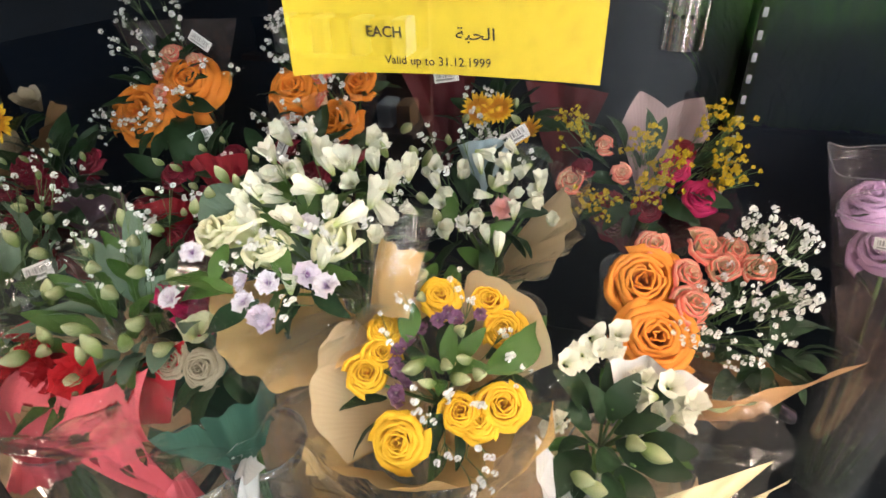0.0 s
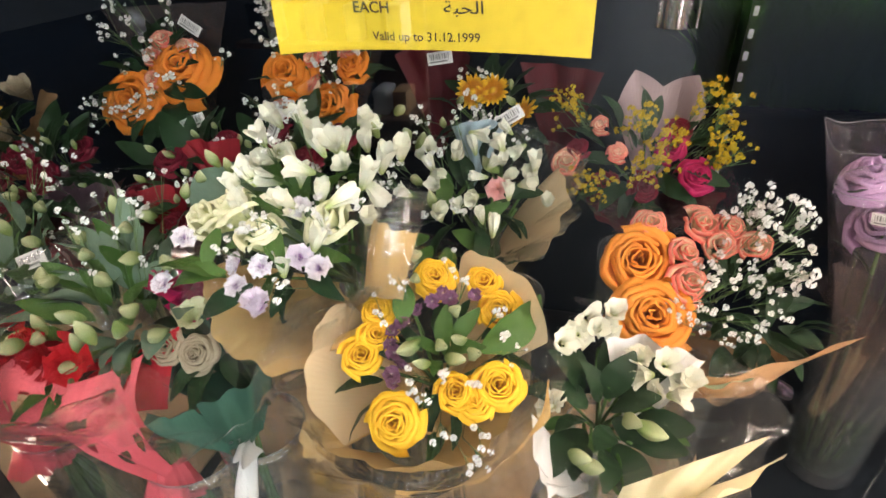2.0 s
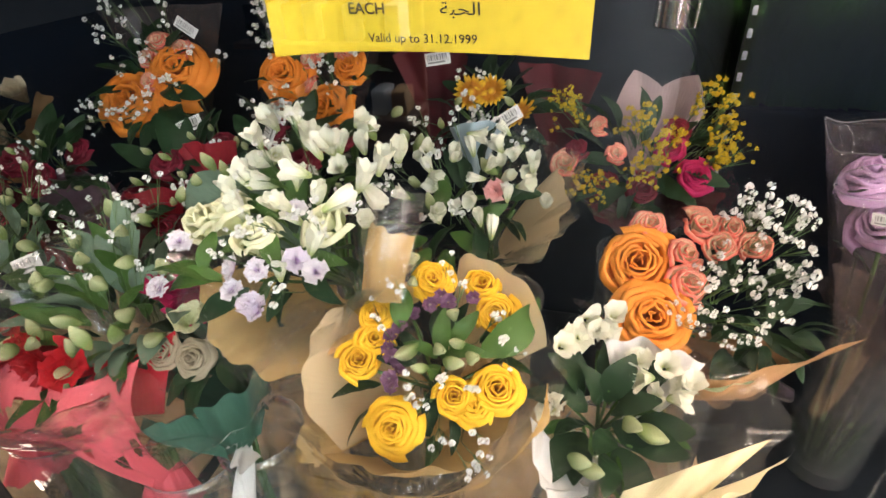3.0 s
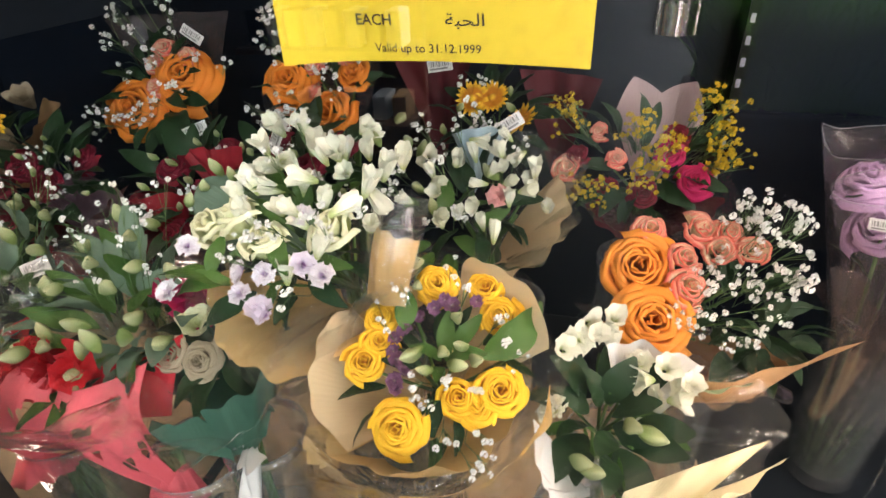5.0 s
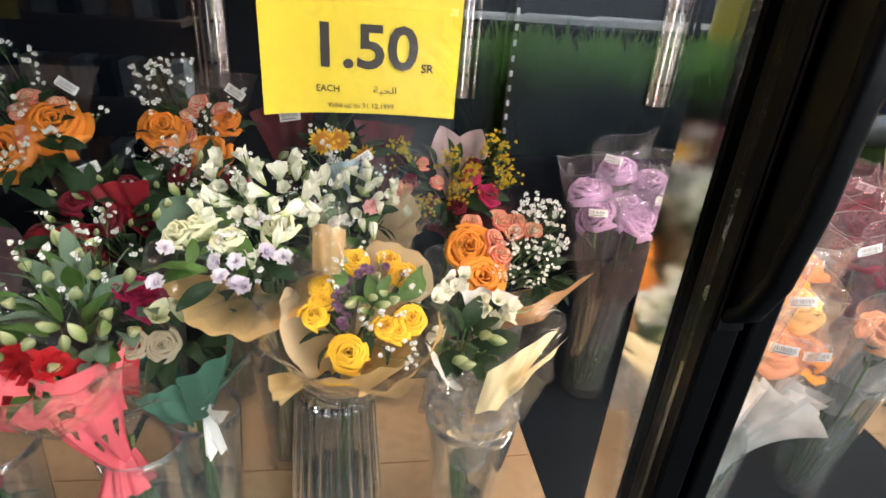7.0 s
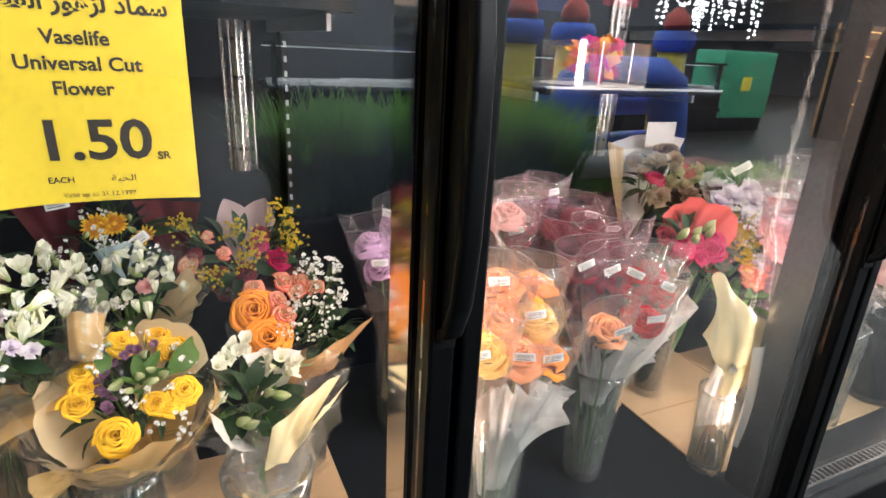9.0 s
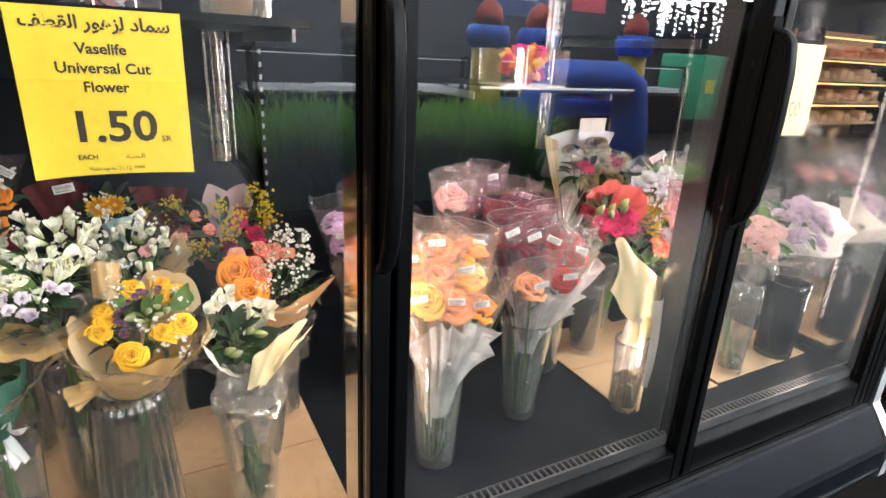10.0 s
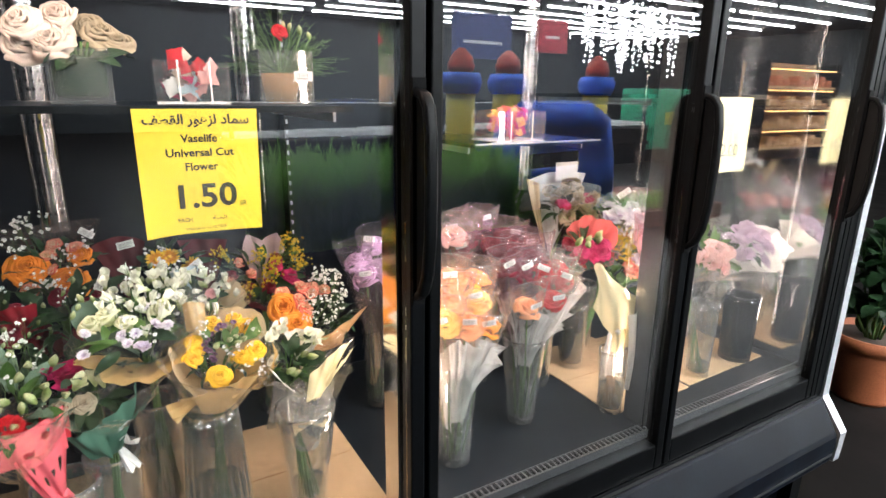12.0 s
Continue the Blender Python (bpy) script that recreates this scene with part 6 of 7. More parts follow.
# dark red and green bouquets between
for (cx, cy, cz, sd, paper, lab) in ((-0.46, 0.43, 1.075, 120, CRIMP, "alstroemeria buds in crimson paper under clear film"), (-0.70, 0.42, 1.07, 130, CRIMP, "green-white buds in red and mauve paper"), (-0.33, 0.47, 1.10, 140, CRIMP, "dark green bouquet with crimson paper")):
    ax = (0.0, -0.6, 0.8)
    b, tie = bouquet((cx, cy, cz), ax, 0.16, lab, (cx + 0.01, cy + 0.1, Z0), seed=sd, group="crimson paper bouquets")
    blooms(b, "bud", heads((cx, cy, cz + 0.008), ax, 0.09, 14, sd, 0.3), BUDG, (0, -0.4, 0.9), 0.0105, sd, tilt=0.7)
    roses(b, [(x, y, z, 0.026) for x, y, z in heads((cx, cy, cz), ax, 0.085, 5, sd + 1)], P_MAR, ax, sd, "maroon_rose")
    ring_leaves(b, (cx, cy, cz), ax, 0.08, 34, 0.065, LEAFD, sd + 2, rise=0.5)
    cone_wrap(b, "crimson_paper", tie, ax, 0.15, 0.02, 0.085, paper, 150, 240, ruffle=0.06, seed=sd + 3, label="crimson paper")
    if sd == 130:
        fan_sheet(b, "paper_peak", (-0.61, 0.44, 0.93), (-0.72, 0.42, 1.045), (-0.555, 0.42, 1.055), MAUVE, -0.03, 0.004, seed=sd, round_=0.3, label="pointed mauve paper peak")
        fan_sheet(b, "red_sheet", (-0.66, 0.4, 0.93), (-0.78, 0.36, 1.03), (-0.62, 0.35, 1.0), DRED, -0.02, 0.005, seed=sd + 1, round_=0.1, label="bright red paper sheet")
    if sd == 120:
        fan_sheet(b, "red_sheet", (-0.49, 0.43, 0.98), (-0.555, 0.42, 1.06), (-0.46, 0.42, 1.08), DRED, 0.02, 0.006, seed=sd, round_=0.15, label="bright red paper sheet")
    if sd == 140:
        fan_sheet(b, "red_sheet", (-0.40, 0.46, 1.03), (-0.47, 0.45, 1.12), (-0.39, 0.45, 1.135), DRED, 0.02, 0.006, seed=sd, round_=0.15, label="bright red paper sheet")
    if sd != 140:
        cone_wrap(b, "film", tie, ax, 0.19, 0.02, 0.12, CELLO, 180, 180, ruffle=0.06, seed=sd + 4)
    sprigs(b, "babys_breath", (cx + 0.02, cy - 0.02, cz), ax, 0.08, 32, 0.0034, P_GYP, tie, sd + 5, label="tiny white filler blossoms")
    if sd != 140:
        tag_on(b, (-0.5 if sd == 120 else -0.69, 0.515, 1.13) if sd == 120 else (-0.545, 0.26, 1.06), (0.9, 0.2, 0.35), (-0.3, 0.3, 0.9), 0.04, 0.018)
    vase((cx + 0.01, cy + 0.1, Z0), 0.26, 0.045, 0.055, "clear glass vase among dark bouquets", water=0.5)

# pale bouquet in the far corner
b, tie = bouquet((-0.9, 0.5, 1.1), (0.2, -0.6, 0.7), 0.16, "pale bouquet with one yellow bloom in brown paper", (-0.9, 0.6, Z0), seed=145)
blooms(b, "alstroemeria", heads((-0.9, 0.5, 1.1), (0.2, -0.6, 0.7), 0.1, 9, 5), P_CRM, (0.2, -0.6, 0.7), 0.03, 3)
blooms(b, "daisy", [(-0.8, 0.46, 1.15)], P_YEL, (0.2, -0.7, 0.6), 0.03, 1)
ring_leaves(b, (-0.9, 0.5, 1.08), (0.2, -0.6, 0.7), 0.08, 26, 0.06, LEAFD, 146)
cone_wrap(b, "brown_paper", tie, (0.2, -0.6, 0.7), 0.19, 0.02, 0.12, KRAFT, 150, 260, ruffle=0.06, seed=147)
vase((-0.9, 0.6, Z0), 0.26, 0.045, 0.055, "clear glass vase in the far corner", water=0.5)

# yellow daisies and red paper behind the white bouquets
b, tie = bouquet((-0.13, 0.735, 1.095), (0, -0.75, 0.66), 0.15, "yellow daisies and green buds before crimson paper", (-0.12, 0.79, Z0), seed=151)
blooms(b, "daisy", [(-0.15, 0.73, 1.125), (-0.118, 0.73, 1.128), (-0.13, 0.735, 1.12), (-0.07, 0.70, 1.105)], P_YEL, (0, -0.6, 0.8), 0.026, 1)
blooms(b, "bud", [(-0.09, 0.73, 1.135), (-0.085, 0.72, 1.115), (-0.17, 0.72, 1.11), (-0.19, 0.7, 1.08)], BUDG, (0, -0.4, 0.9), 0.014, 3)
ring_leaves(b, (-0.12, 0.735, 1.09), (0, -0.7, 0.7), 0.08, 30, 0.06, LEAFD, 152)
sprigs(b, "babys_breath", (-0.15, 0.7, 1.09), (0, -0.7, 0.7), 0.08, 70, 0.004, P_GYP, tie, 153, label="tiny white filler blossoms")
fan_sheet(b, "crimson_paper", (-0.22, 0.80, 0.98), (-0.3, 0.8, 1.16), (-0.17, 0.81, 1.16), CRIMP, -0.02, 0.004, seed=4, round_=0.1, label="crimson paper sheet")
fan_sheet(b, "crimson_paper", (-0.02, 0.81, 0.95), (-0.09, 0.815, 1.15), (0.045, 0.81, 1.14), CRIMP, -0.02, 0.004, seed=5, label="crimson paper sheet")
tag_on(b, (-0.218, 0.79, 1.16), (1, 0.1, 0.15), (0, 0.2, 1), 0.042, 0.02)
vase((-0.12, 0.79, Z0), 0.25, 0.04, 0.05, "clear glass vase against the back lining", water=0.5)


# ---------- sleeved single roses ----------


def sleeve_rose(foot, head, r, petal_mat, film, label, group, seed, top=0.05, tag=True, width=1.5):
    """One rose in a flat cone-shaped film sleeve, its stem in the vase."""
    r_ = random.Random(seed)
    foot, head = Vector(foot), Vector(head)
    b = thing("wrapped_rose", foot, label, "wrapped rose", group)
    ax = (head - foot).normalized()
    face = Vector((-0.35 + r_.uniform(-0.3, 0.2), -1, 0.3))
    roses(b, [(*head, r)], petal_mat, ax + face * 0.7, seed, size=1.2)
    bm = bmesh.new()
    tube(bm, [foot, foot.lerp(head, 0.5) + Vector((0.004, 0, 0)), head - ax * r * 0.4], 0.0026, 0.0022, 6)
    part("stem", bm, STEM, b)
    leaves(b, [(head - ax * 0.05, head - ax * 0.02 + Vector((r_.uniform(-0.04, 0.04), -0.02, 0.01))), (head - ax * 0.08, head - ax * 0.05 + Vector((r_.uniform(-0.04, 0.04), 0.015, 0.01)))], LEAFD, seed, "broad_leaf")
    side = ax.cross(face).normalized()
    nrm = side.cross(ax).normalized()
    L = (head - foot).length + top
    bm = bmesh.new()
    ph = r_.uniform(0, 6)
    st, slant, lower, peak = 0.5, r_.uniform(-0.02, 0.02), top * 0.55, r_.choice((0, math.pi, 0.6))

    def fn(u, v):
        a = 2 * math.pi * u
        k = st + (1 - st) * v
        w = 0.012 + (r * width * 1.1 - 0.012) * v
        d = 0.009 + (r * 0.95 - 0.009) * min(1, v * 1.3) * (1 - 0.6 * max(0, v - 0.65) / 0.35)
        c = math.copysign(abs(math.cos(a)) ** 0.6, math.cos(a))
        h = L * k + slant * v * math.cos(a) - lower * v ** 4 * (0.5 + 0.5 * math.sin(a)) + 0.028 * v ** 4 * max(0, math.cos(a - peak)) ** 4
        wob = 1 + 0.05 * math.sin(a * 3 + ph + 3 * v)
        return foot + ax * h + side * w * c * wob + nrm * d * math.sin(a) * wob
    sheet(bm, fn, 28, 10, closed=True)
    part("film_sleeve", bm, film, b, "film sleeve")
    bm = bmesh.new()
    sheet(bm, lambda u, v: fn(u, 1.0) + ax * (0.0009 * v + 0.0002), 28, 1, closed=True)
    part("sleeve_hem", bm, HEM, b, "crisp white sleeve edge")
    if tag and seed % 5 != 2:
        p = foot + ax * (L - lower - 0.014) + nrm * (r * 0.72 + 0.004)
        tag_on(b, p + side * r_.uniform(-0.012, 0.012), side * (1 if side.x > 0 else -1) + Vector((0, 0, r_.uniform(-0.35, 0.35))), ax, 0.034, 0.015)
    return b


# lilac roses beside the middle post
vase((0.425, 0.56, Z0), 0.30, 0.05, 0.062, "tall clear glass vase with green murky water", water=0.35, tint=clear("green_water", (0.35, 0.5, 0.3), 0.02, 1.0, haze=0.22, haze_color=(0.12, 0.22, 0.07)))
for i, s in enumerate([(0.363, 0.594, 1.095), (0.374, 0.548, 1.058), (0.443, 0.565, 1.071), (0.458, 0.537, 1.053), (0.519, 0.56, 1.07), (0.506, 0.61, 1.108), (0.439, 0.635, 1.127)]):
    f = (0.425 + (s[0] - 0.44) * 0.25, 0.56 + (s[1] - 0.57) * 0.25, Z0 + 0.016)
    sleeve_rose(f, s, 0.036, P_PUR, SLEEVEC, "lilac rose in clear frosted sleeve standing in a vase", "lilac roses", 200 + i, 0.055, i in (1, 4, 6))

fk = thing("film_bundle", (0.425, 0.56, 0.76), "cloudy film gathered round lilac rose stems", "film")
for q in range(2):
    cone_wrap(fk, "film", (0.425, 0.56, 0.76 + 0.03 * q), (0.03 * q, -0.04, 1), 0.24 - 0.03 * q, 0.04, 0.075 + 0.008 * q, SLEEVED, 40 + 150 * q, 290, wave=11 + 2 * q, ruffle=0.14, seed=214 + q, bell=1.5)

# orange and peach roses, first vase past the post
vase((0.47, 0.2, Z0), 0.285, 0.046, 0.059, "clear cylinder vase with film-wrapped stems", water=0.38)
for i, (s, m_) in enumerate([((0.412, 0.235, 1.105), P_ORA), ((0.475, 0.245, 1.125), P_PEACH), ((0.565, 0.25, 1.11), P_ORA), ((0.412, 0.165, 1.05), P_LEM), ((0.475, 0.165, 1.035), P_PEACH), ((0.54, 0.168, 1.015), P_ORA), ((0.527, 0.205, 1.075), P_LEM), ((0.465, 0.21, 1.085), P_PEACH)]):
    f = (0.47 + (s[0] - 0.47) * 0.3, 0.2 + (s[1] - 0.2) * 0.3, Z0 + 0.016)
    sleeve_rose(f, s, 0.037, m_, SLEEVEO, "orange or peach rose in frosted sleeve with white label", "orange roses", 220 + i, 0.05)
fk = thing("film_bundle", (0.47, 0.2, 0.78), "gathered clear film round the stems in the vase", "film")
for q in range(3):
    cone_wrap(fk, "film", (0.47, 0.2, 0.72 + 0.03 * q), (0.04 * (q - 1), -0.05 * q, 1), 0.27 - 0.035 * q, 0.022 + 0.006 * q, 0.06 + 0.014 * q, FROST, 60 + 100 * q, 250, wave=13 + 2 * q, ruffle=0.22, seed=230 + q, bell=1.5)
# red roses, second vase
vase((0.745, 0.268, Z0), 0.27, 0.042, 0.065, "clear cylinder vase with clear water and stems", water=0.5)
for i, (s, m_) in enumerate([((0.695, 0.2, 1.02), P_PEACH), ((0.79, 0.205, 1.025), P_RED), ((0.86, 0.27, 1.09), P_RED), ((0.85, 0.235, 1.065), P_RED), ((0.735, 0.275, 1.10), P_MAR), ((0.79, 0.26, 1.09), P_RED), ((0.69, 0.29, 1.11), P_MAR), ((0.8, 0.31, 1.12), P_MAR)]):
    f = (0.745 + (s[0] - 0.745) * 0.25, 0.268 + (s[1] - 0.268) * 0.25, Z0 + 0.016)
    sleeve_rose(f, s, 0.034, m_, SLEEVEP if m_ is P_MAR else SLEEVE, "red rose in clear sleeve with white label", "red roses", 240 + i, 0.055)
fk = thing("film_bundle", (0.745, 0.268, 0.77), "gathered clear film round the stems in the vase", "film")
for q in range(3):
    cone_wrap(fk, "film", (0.745, 0.268, 0.79 + 0.02 * q), (0.12 * (q - 0.5), -0.06 * q, 1), 0.22 - 0.03 * q, 0.02 + 0.005 * q, 0.06 + 0.012 * q, FROST, 40 + 110 * q, 220, wave=13 + 2 * q, ruffle=0.25, seed=250 + q, bell=1.5)
fan_sheet(fk, "film_fold", (0.75, 0.24, 0.85), (0.80, 0.17, 1.03), (0.88, 0.19, 1.06), FROST, 0.03, 0.008, seed=3)
# dark purple and maroon roses, behind
vase((0.77, 0.54, Z0), 0.28, 0.045, 0.055, "clear glass vase in the shade of the back row", water=0.5)
for i, (s, m_) in enumerate([((0.66, 0.50, 1.12), P_MAR), ((0.705, 0.529, 1.135), P_MAR), ((0.781, 0.489, 1.115), P_MAR), ((0.87, 0.522, 1.131), P_MAR), ((0.803, 0.588, 1.169), P_DVI), ((0.74, 0.58, 1.16), P_DVI), ((0.9, 0.47, 1.11), P_MAR), ((0.83, 0.43, 1.105), P_MAR), ((0.68, 0.57, 1.16), P_DVI)]):
    f = (0.77 + (s[0] - 0.77) * 0.22, 0.54 + (s[1] - 0.54) * 0.22, Z0 + 0.016)
    sleeve_rose(f, s, 0.036, m_, SLEEVEP, "dark purple-red rose in rosy film sleeve", "maroon roses", 260 + i, 0.05)
vase((0.60, 0.50, Z0), 0.28, 0.042, 0.05, "clear glass vase holding one wrapped pink rose", water=0.4)
sleeve_rose((0.605, 0.50, Z0 + 0.016), (0.645, 0.495, 1.165), 0.038, P_PNK, SLEEVE, "pink rose in frosted sleeve leaning in its vase", "pink roses", 281, 0.06, False, 1.6)
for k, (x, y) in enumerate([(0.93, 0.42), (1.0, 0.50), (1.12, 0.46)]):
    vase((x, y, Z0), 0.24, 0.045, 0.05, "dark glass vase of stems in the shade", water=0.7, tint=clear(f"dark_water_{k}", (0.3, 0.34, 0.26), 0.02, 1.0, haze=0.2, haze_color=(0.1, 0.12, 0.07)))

# coral paper bouquet
AXC = (-0.25, -0.6, 0.75)
b, tie = bouquet((1.07, 0.36, 1.10), AXC, 0.15, "fuchsia roses and white buds in coral paper", (1.0, 0.50, Z0), seed=301)
roses(b, [(1.01, 0.335, 1.105, 0.034), (1.085, 0.32, 1.09, 0.04), (1.05, 0.35, 1.11, 0.03), (1.11, 0.34, 1.11, 0.03), (1.04, 0.31, 1.08, 0.026)], P_FUC, AXC, 2, "fuchsia_rose")
roses(b, [(0.98, 0.36, 1.12, 0.03), (1.0, 0.33, 1.085, 0.03)], P_MAR, AXC, 3, "dark_red_rose")
blooms(b, "bud", [(1.03, 0.33, 1.125), (1.035, 0.335, 1.11), (1.085, 0.35, 1.13), (1.09, 0.345, 1.115), (1.0, 0.345, 1.12)], BUDG, (0, -0.4, 0.8), 0.024, 3)
ring_leaves(b, (1.06, 0.36, 1.09), AXC, 0.08, 22, 0.06, LEAFD, 302)
cone_wrap(b, "coral_paper", tie, AXC, 0.185, 0.02, 0.088, CORAL, 340, 180, ruffle=0.05, seed=303, label="coral felt paper")
cone_wrap(b, "film", tie, AXC, 0.17, 0.02, 0.095, CELLO, 180, 220, ruffle=0.05, seed=304)
tag_on(b, (1.12, 0.40, 1.165), (0.9, -0.3, -0.2), (0, 0.3, 0.9), 0.045, 0.02)

# ivory paper cone in a short vase
vase((1.02, 0.175, Z0), 0.2, 0.038, 0.046, "short clear glass vase with brownish stems", water=0.5)
b = thing("bouquet", (1.02, 0.175, Z0 + 0.012), "flowers in a tall ivory paper cone with white strip", "bouquet")
stems(b, (1.02, 0.175, Z0 + 0.016), (1.02, 0.18, 0.86), 0.022, 0.012, 14, 311, KRAFT)
felt_band(b, "ivory_paper", [(0.892, 0.155, 0.99), (0.935, 0.148, 0.93), (0.985, 0.146, 0.885), (1.03, 0.146, 0.88), (1.06, 0.15, 0.93)], [(0.888, 0.168, 1.1), (0.9, 0.162, 1.118), (0.96, 0.156, 1.06), (1.03, 0.156, 1.01), (1.085, 0.16, 0.985)], IVORY, 6, "pointed ivory paper sheet folded round the stems", 0, 0.02)
felt_band(b, "ivory_paper", [(0.972, 0.15, 0.84), (1.0, 0.142, 0.835), (1.05, 0.15, 0.84)], [(0.965, 0.15, 0.92), (1.0, 0.14, 0.91), (1.065, 0.15, 0.94)], IVORY, 8, "ivory paper gathered at the waist", 0, 0.008)
felt_band(b, "white_strip", [(1.015, 0.124, 0.72), (1.045, 0.118, 0.705), (1.082, 0.126, 0.69)], [(1.005, 0.124, 0.955), (1.045, 0.116, 0.97), (1.085, 0.126, 0.975)], WHTP, 7, "wide white paper strip", 0, 0.006)
fan_sheet(b, "white_bow", (1.0, 0.15, 0.9), (0.965, 0.14, 0.935), (0.975, 0.135, 0.885), WHTP, 0.012, 0.005, seed=8)
cone_wrap(b, "film_tail", (1.02, 0.175, 0.92), (0, 0, -1), 0.17, 0.016, 0.034, FROST, wave=9, ruffle=0.2, seed=312, bell=0.7, label="gathered clear film")
ring_leaves(b, (1.05, 0.2, 1.03), (0.1, -0.1, 1), 0.04, 10, 0.06, LEAF, 313)

# goldenrod and red-white carnations beside it
b, tie = bouquet((1.22, 0.36, 1.05), AXC, 0.15, "goldenrod and red-white carnations with white filler", (1.12, 0.46, Z0), seed=321)
for k, s in enumerate(heads((1.2, 0.36, 1.075), AXC, 0.06, 5, 4)):
    sprigs(b, "goldenrod", s, AXC, 0.03, 50, 0.0045, P_SOL, tie, 322 + k, height=0.02, label="golden yellow filler sprays")
blooms(b, "carnation", [(1.19, 0.3, 1.02), (1.22, 0.3, 1.03), (1.235, 0.31, 1.02), (1.2, 0.29, 1.0)], P_SPR, AXC, 0.026, 3)
blooms(b, "carnation", [(1.21, 0.295, 1.045), (1.24, 0.3, 1.05)], P_CARW, AXC, 0.022, 5)
ring_leaves(b, (1.22, 0.36, 1.04), AXC, 0.07, 20, 0.06, LEAF, 328)
sprigs(b, "babys_breath", (1.25, 0.36, 1.11), AXC, 0.06, 70, 0.005, P_GYP, tie, 329, label="white filler blossoms")
# white and green bouquet behind
b, tie = bouquet((1.36, 0.48, 1.12), AXC, 0.16, "white blooms and grey-green leaves in clear film", (1.25, 0.56, Z0), seed=331)
blooms(b, "carnation", heads((1.36, 0.48, 1.12), AXC, 0.09, 9, 8), P_CARW, AXC, 0.034, 4)
ring_leaves(b, (1.36, 0.48, 1.12), AXC, 0.08, 30, 0.08, LEAFG, 332, rise=0.6)
blooms(b, "carnation", [(1.33, 0.42, 1.075), (1.3, 0.42, 1.07)], P_RED, AXC, 0.03, 6)
cone_wrap(b, "film", tie, AXC, 0.21, 0.02, 0.12, CELLOW, 0, 360, ruffle=0.06, seed=333)
tag_on(b, (1.383, 0.396, 1.145), (0.6, -0.5, 0.6), (-0.4, 0.3, 0.8), 0.05, 0.02)
tag_on(b, (1.36, 0.5, 1.225), (0.6, -0.5, 0.6), (-0.4, 0.3, 0.8), 0.05, 0.02)
vase((1.25, 0.56, Z0), 0.26, 0.045, 0.055, "clear glass vase in the back row", water=0.5)
# big cream paper bouquet at the back
b, tie = bouquet((1.25, 0.66, 1.17), (-0.3, -0.6, 0.7), 0.2, "mixed brown and pink blooms in tall cream paper with blank card", (1.2, 0.76, Z0), seed=341)
fan_sheet(b, "cream_paper", (1.24, 0.74, 0.95), (1.12, 0.74, 1.255), (1.40, 0.74, 1.265), WHTP, -0.03, 0.005, seed=5, round_=0.05, label="tall cream paper", n=28)
fan_sheet(b, "pink_paper", (1.2, 0.72, 0.95), (1.07, 0.7, 1.27), (1.13, 0.7, 1.25), CREAM, -0.01, 0.004, seed=6, label="pinkish paper fold")
blooms(b, "carnation", heads((1.25, 0.66, 1.17), (-0.3, -0.6, 0.7), 0.1, 12, 3), P_CRM, (-0.3, -0.6, 0.7), 0.03, 2)
roses(b, [(1.17, 0.6, 1.19, 0.03), (1.31, 0.62, 1.2, 0.026)], P_FUC, (-0.3, -0.6, 0.7), 4, "fuchsia_rose")
ring_leaves(b, (1.25, 0.66, 1.15), (-0.3, -0.6, 0.7), 0.09, 24, 0.07, LEAFD, 342)
cd = box_part("card", (1.24, 0.735, 1.245), (1.35, 0.737, 1.315), WHITE, b, "blank white card")
vase((1.2, 0.76, Z0), 0.26, 0.045, 0.055, "clear glass vase in the back row", water=0.5)
# rosy sleeves by the second post
vase((1.29, 0.27, Z0), 0.26, 0.04, 0.05, "clear glass vase close to the post", water=0.5)
for i, s in enumerate([(1.235, 0.26, 1.12), (1.285, 0.25, 1.1), (1.26, 0.29, 1.14)]):
    sleeve_rose((1.29 + (s[0] - 1.27) * 0.3, 0.27, Z0 + 0.016), s, 0.036, (P_PNK, P_RED, P_PNK)[i], SLEEVEP, "pink or red rose in rosy film sleeve", "rosy sleeves", 350 + i, 0.06)

# ---------- behind the third door ----------
vase((1.461, 0.19, Z0), 0.27, 0.04, 0.046, "tall clear glass vase with film inside", water=0.2)
b, tie = bouquet((1.47, 0.2, 1.055), (-0.1, -0.6, 0.8), 0.15, "pale pink carnations with fern in white film", (1.461, 0.19, Z0), seed=401)
blooms(b, "carnation", [(1.434, 0.186, 1.07), (1.483, 0.165, 1.054), (1.42, 0.15, 1.035), (1.53, 0.18, 1.06), (1.5, 0.19, 1.075), (1.455, 0.165, 1.05), (1.465, 0.2, 1.085), (1.4, 0.18, 1.055), (1.44, 0.14, 1.03)], P_PALE, (-0.1, -0.6, 0.8), 0.028, 2)
ring_leaves(b, (1.47, 0.21, 1.06), (-0.1, -0.6, 0.8), 0.08, 20, 0.07, LEAF, 402, rise=0.7)
cone_wrap(b, "white_film", tie, (-0.1, -0.6, 0.8), 0.19, 0.02, 0.13, SLEEVE, 150, 260, ruffle=0.07, seed=403, label="white film")
cone_wrap(b, "film_tail", tie, (0, 0, -1), 0.2, 0.02, 0.032, CELLOW, wave=7, ruffle=0.2, seed=404, bell=0.6)
vase((1.70, 0.205, Z0), 0.25, 0.055, 0.06, "dark blue-grey glass vase", water=0.0, material=clear("dark_glass", (0.35, 0.38, 0.42), 0.05, 1.4, haze=0.25, haze_color=(0.07, 0.08, 0.1)))
b, tie = bouquet((1.68, 0.215, 1.05), (-0.2, -0.6, 0.8), 0.15, "lilac carnations in pale paper and film", (1.70, 0.205, Z0), seed=411)
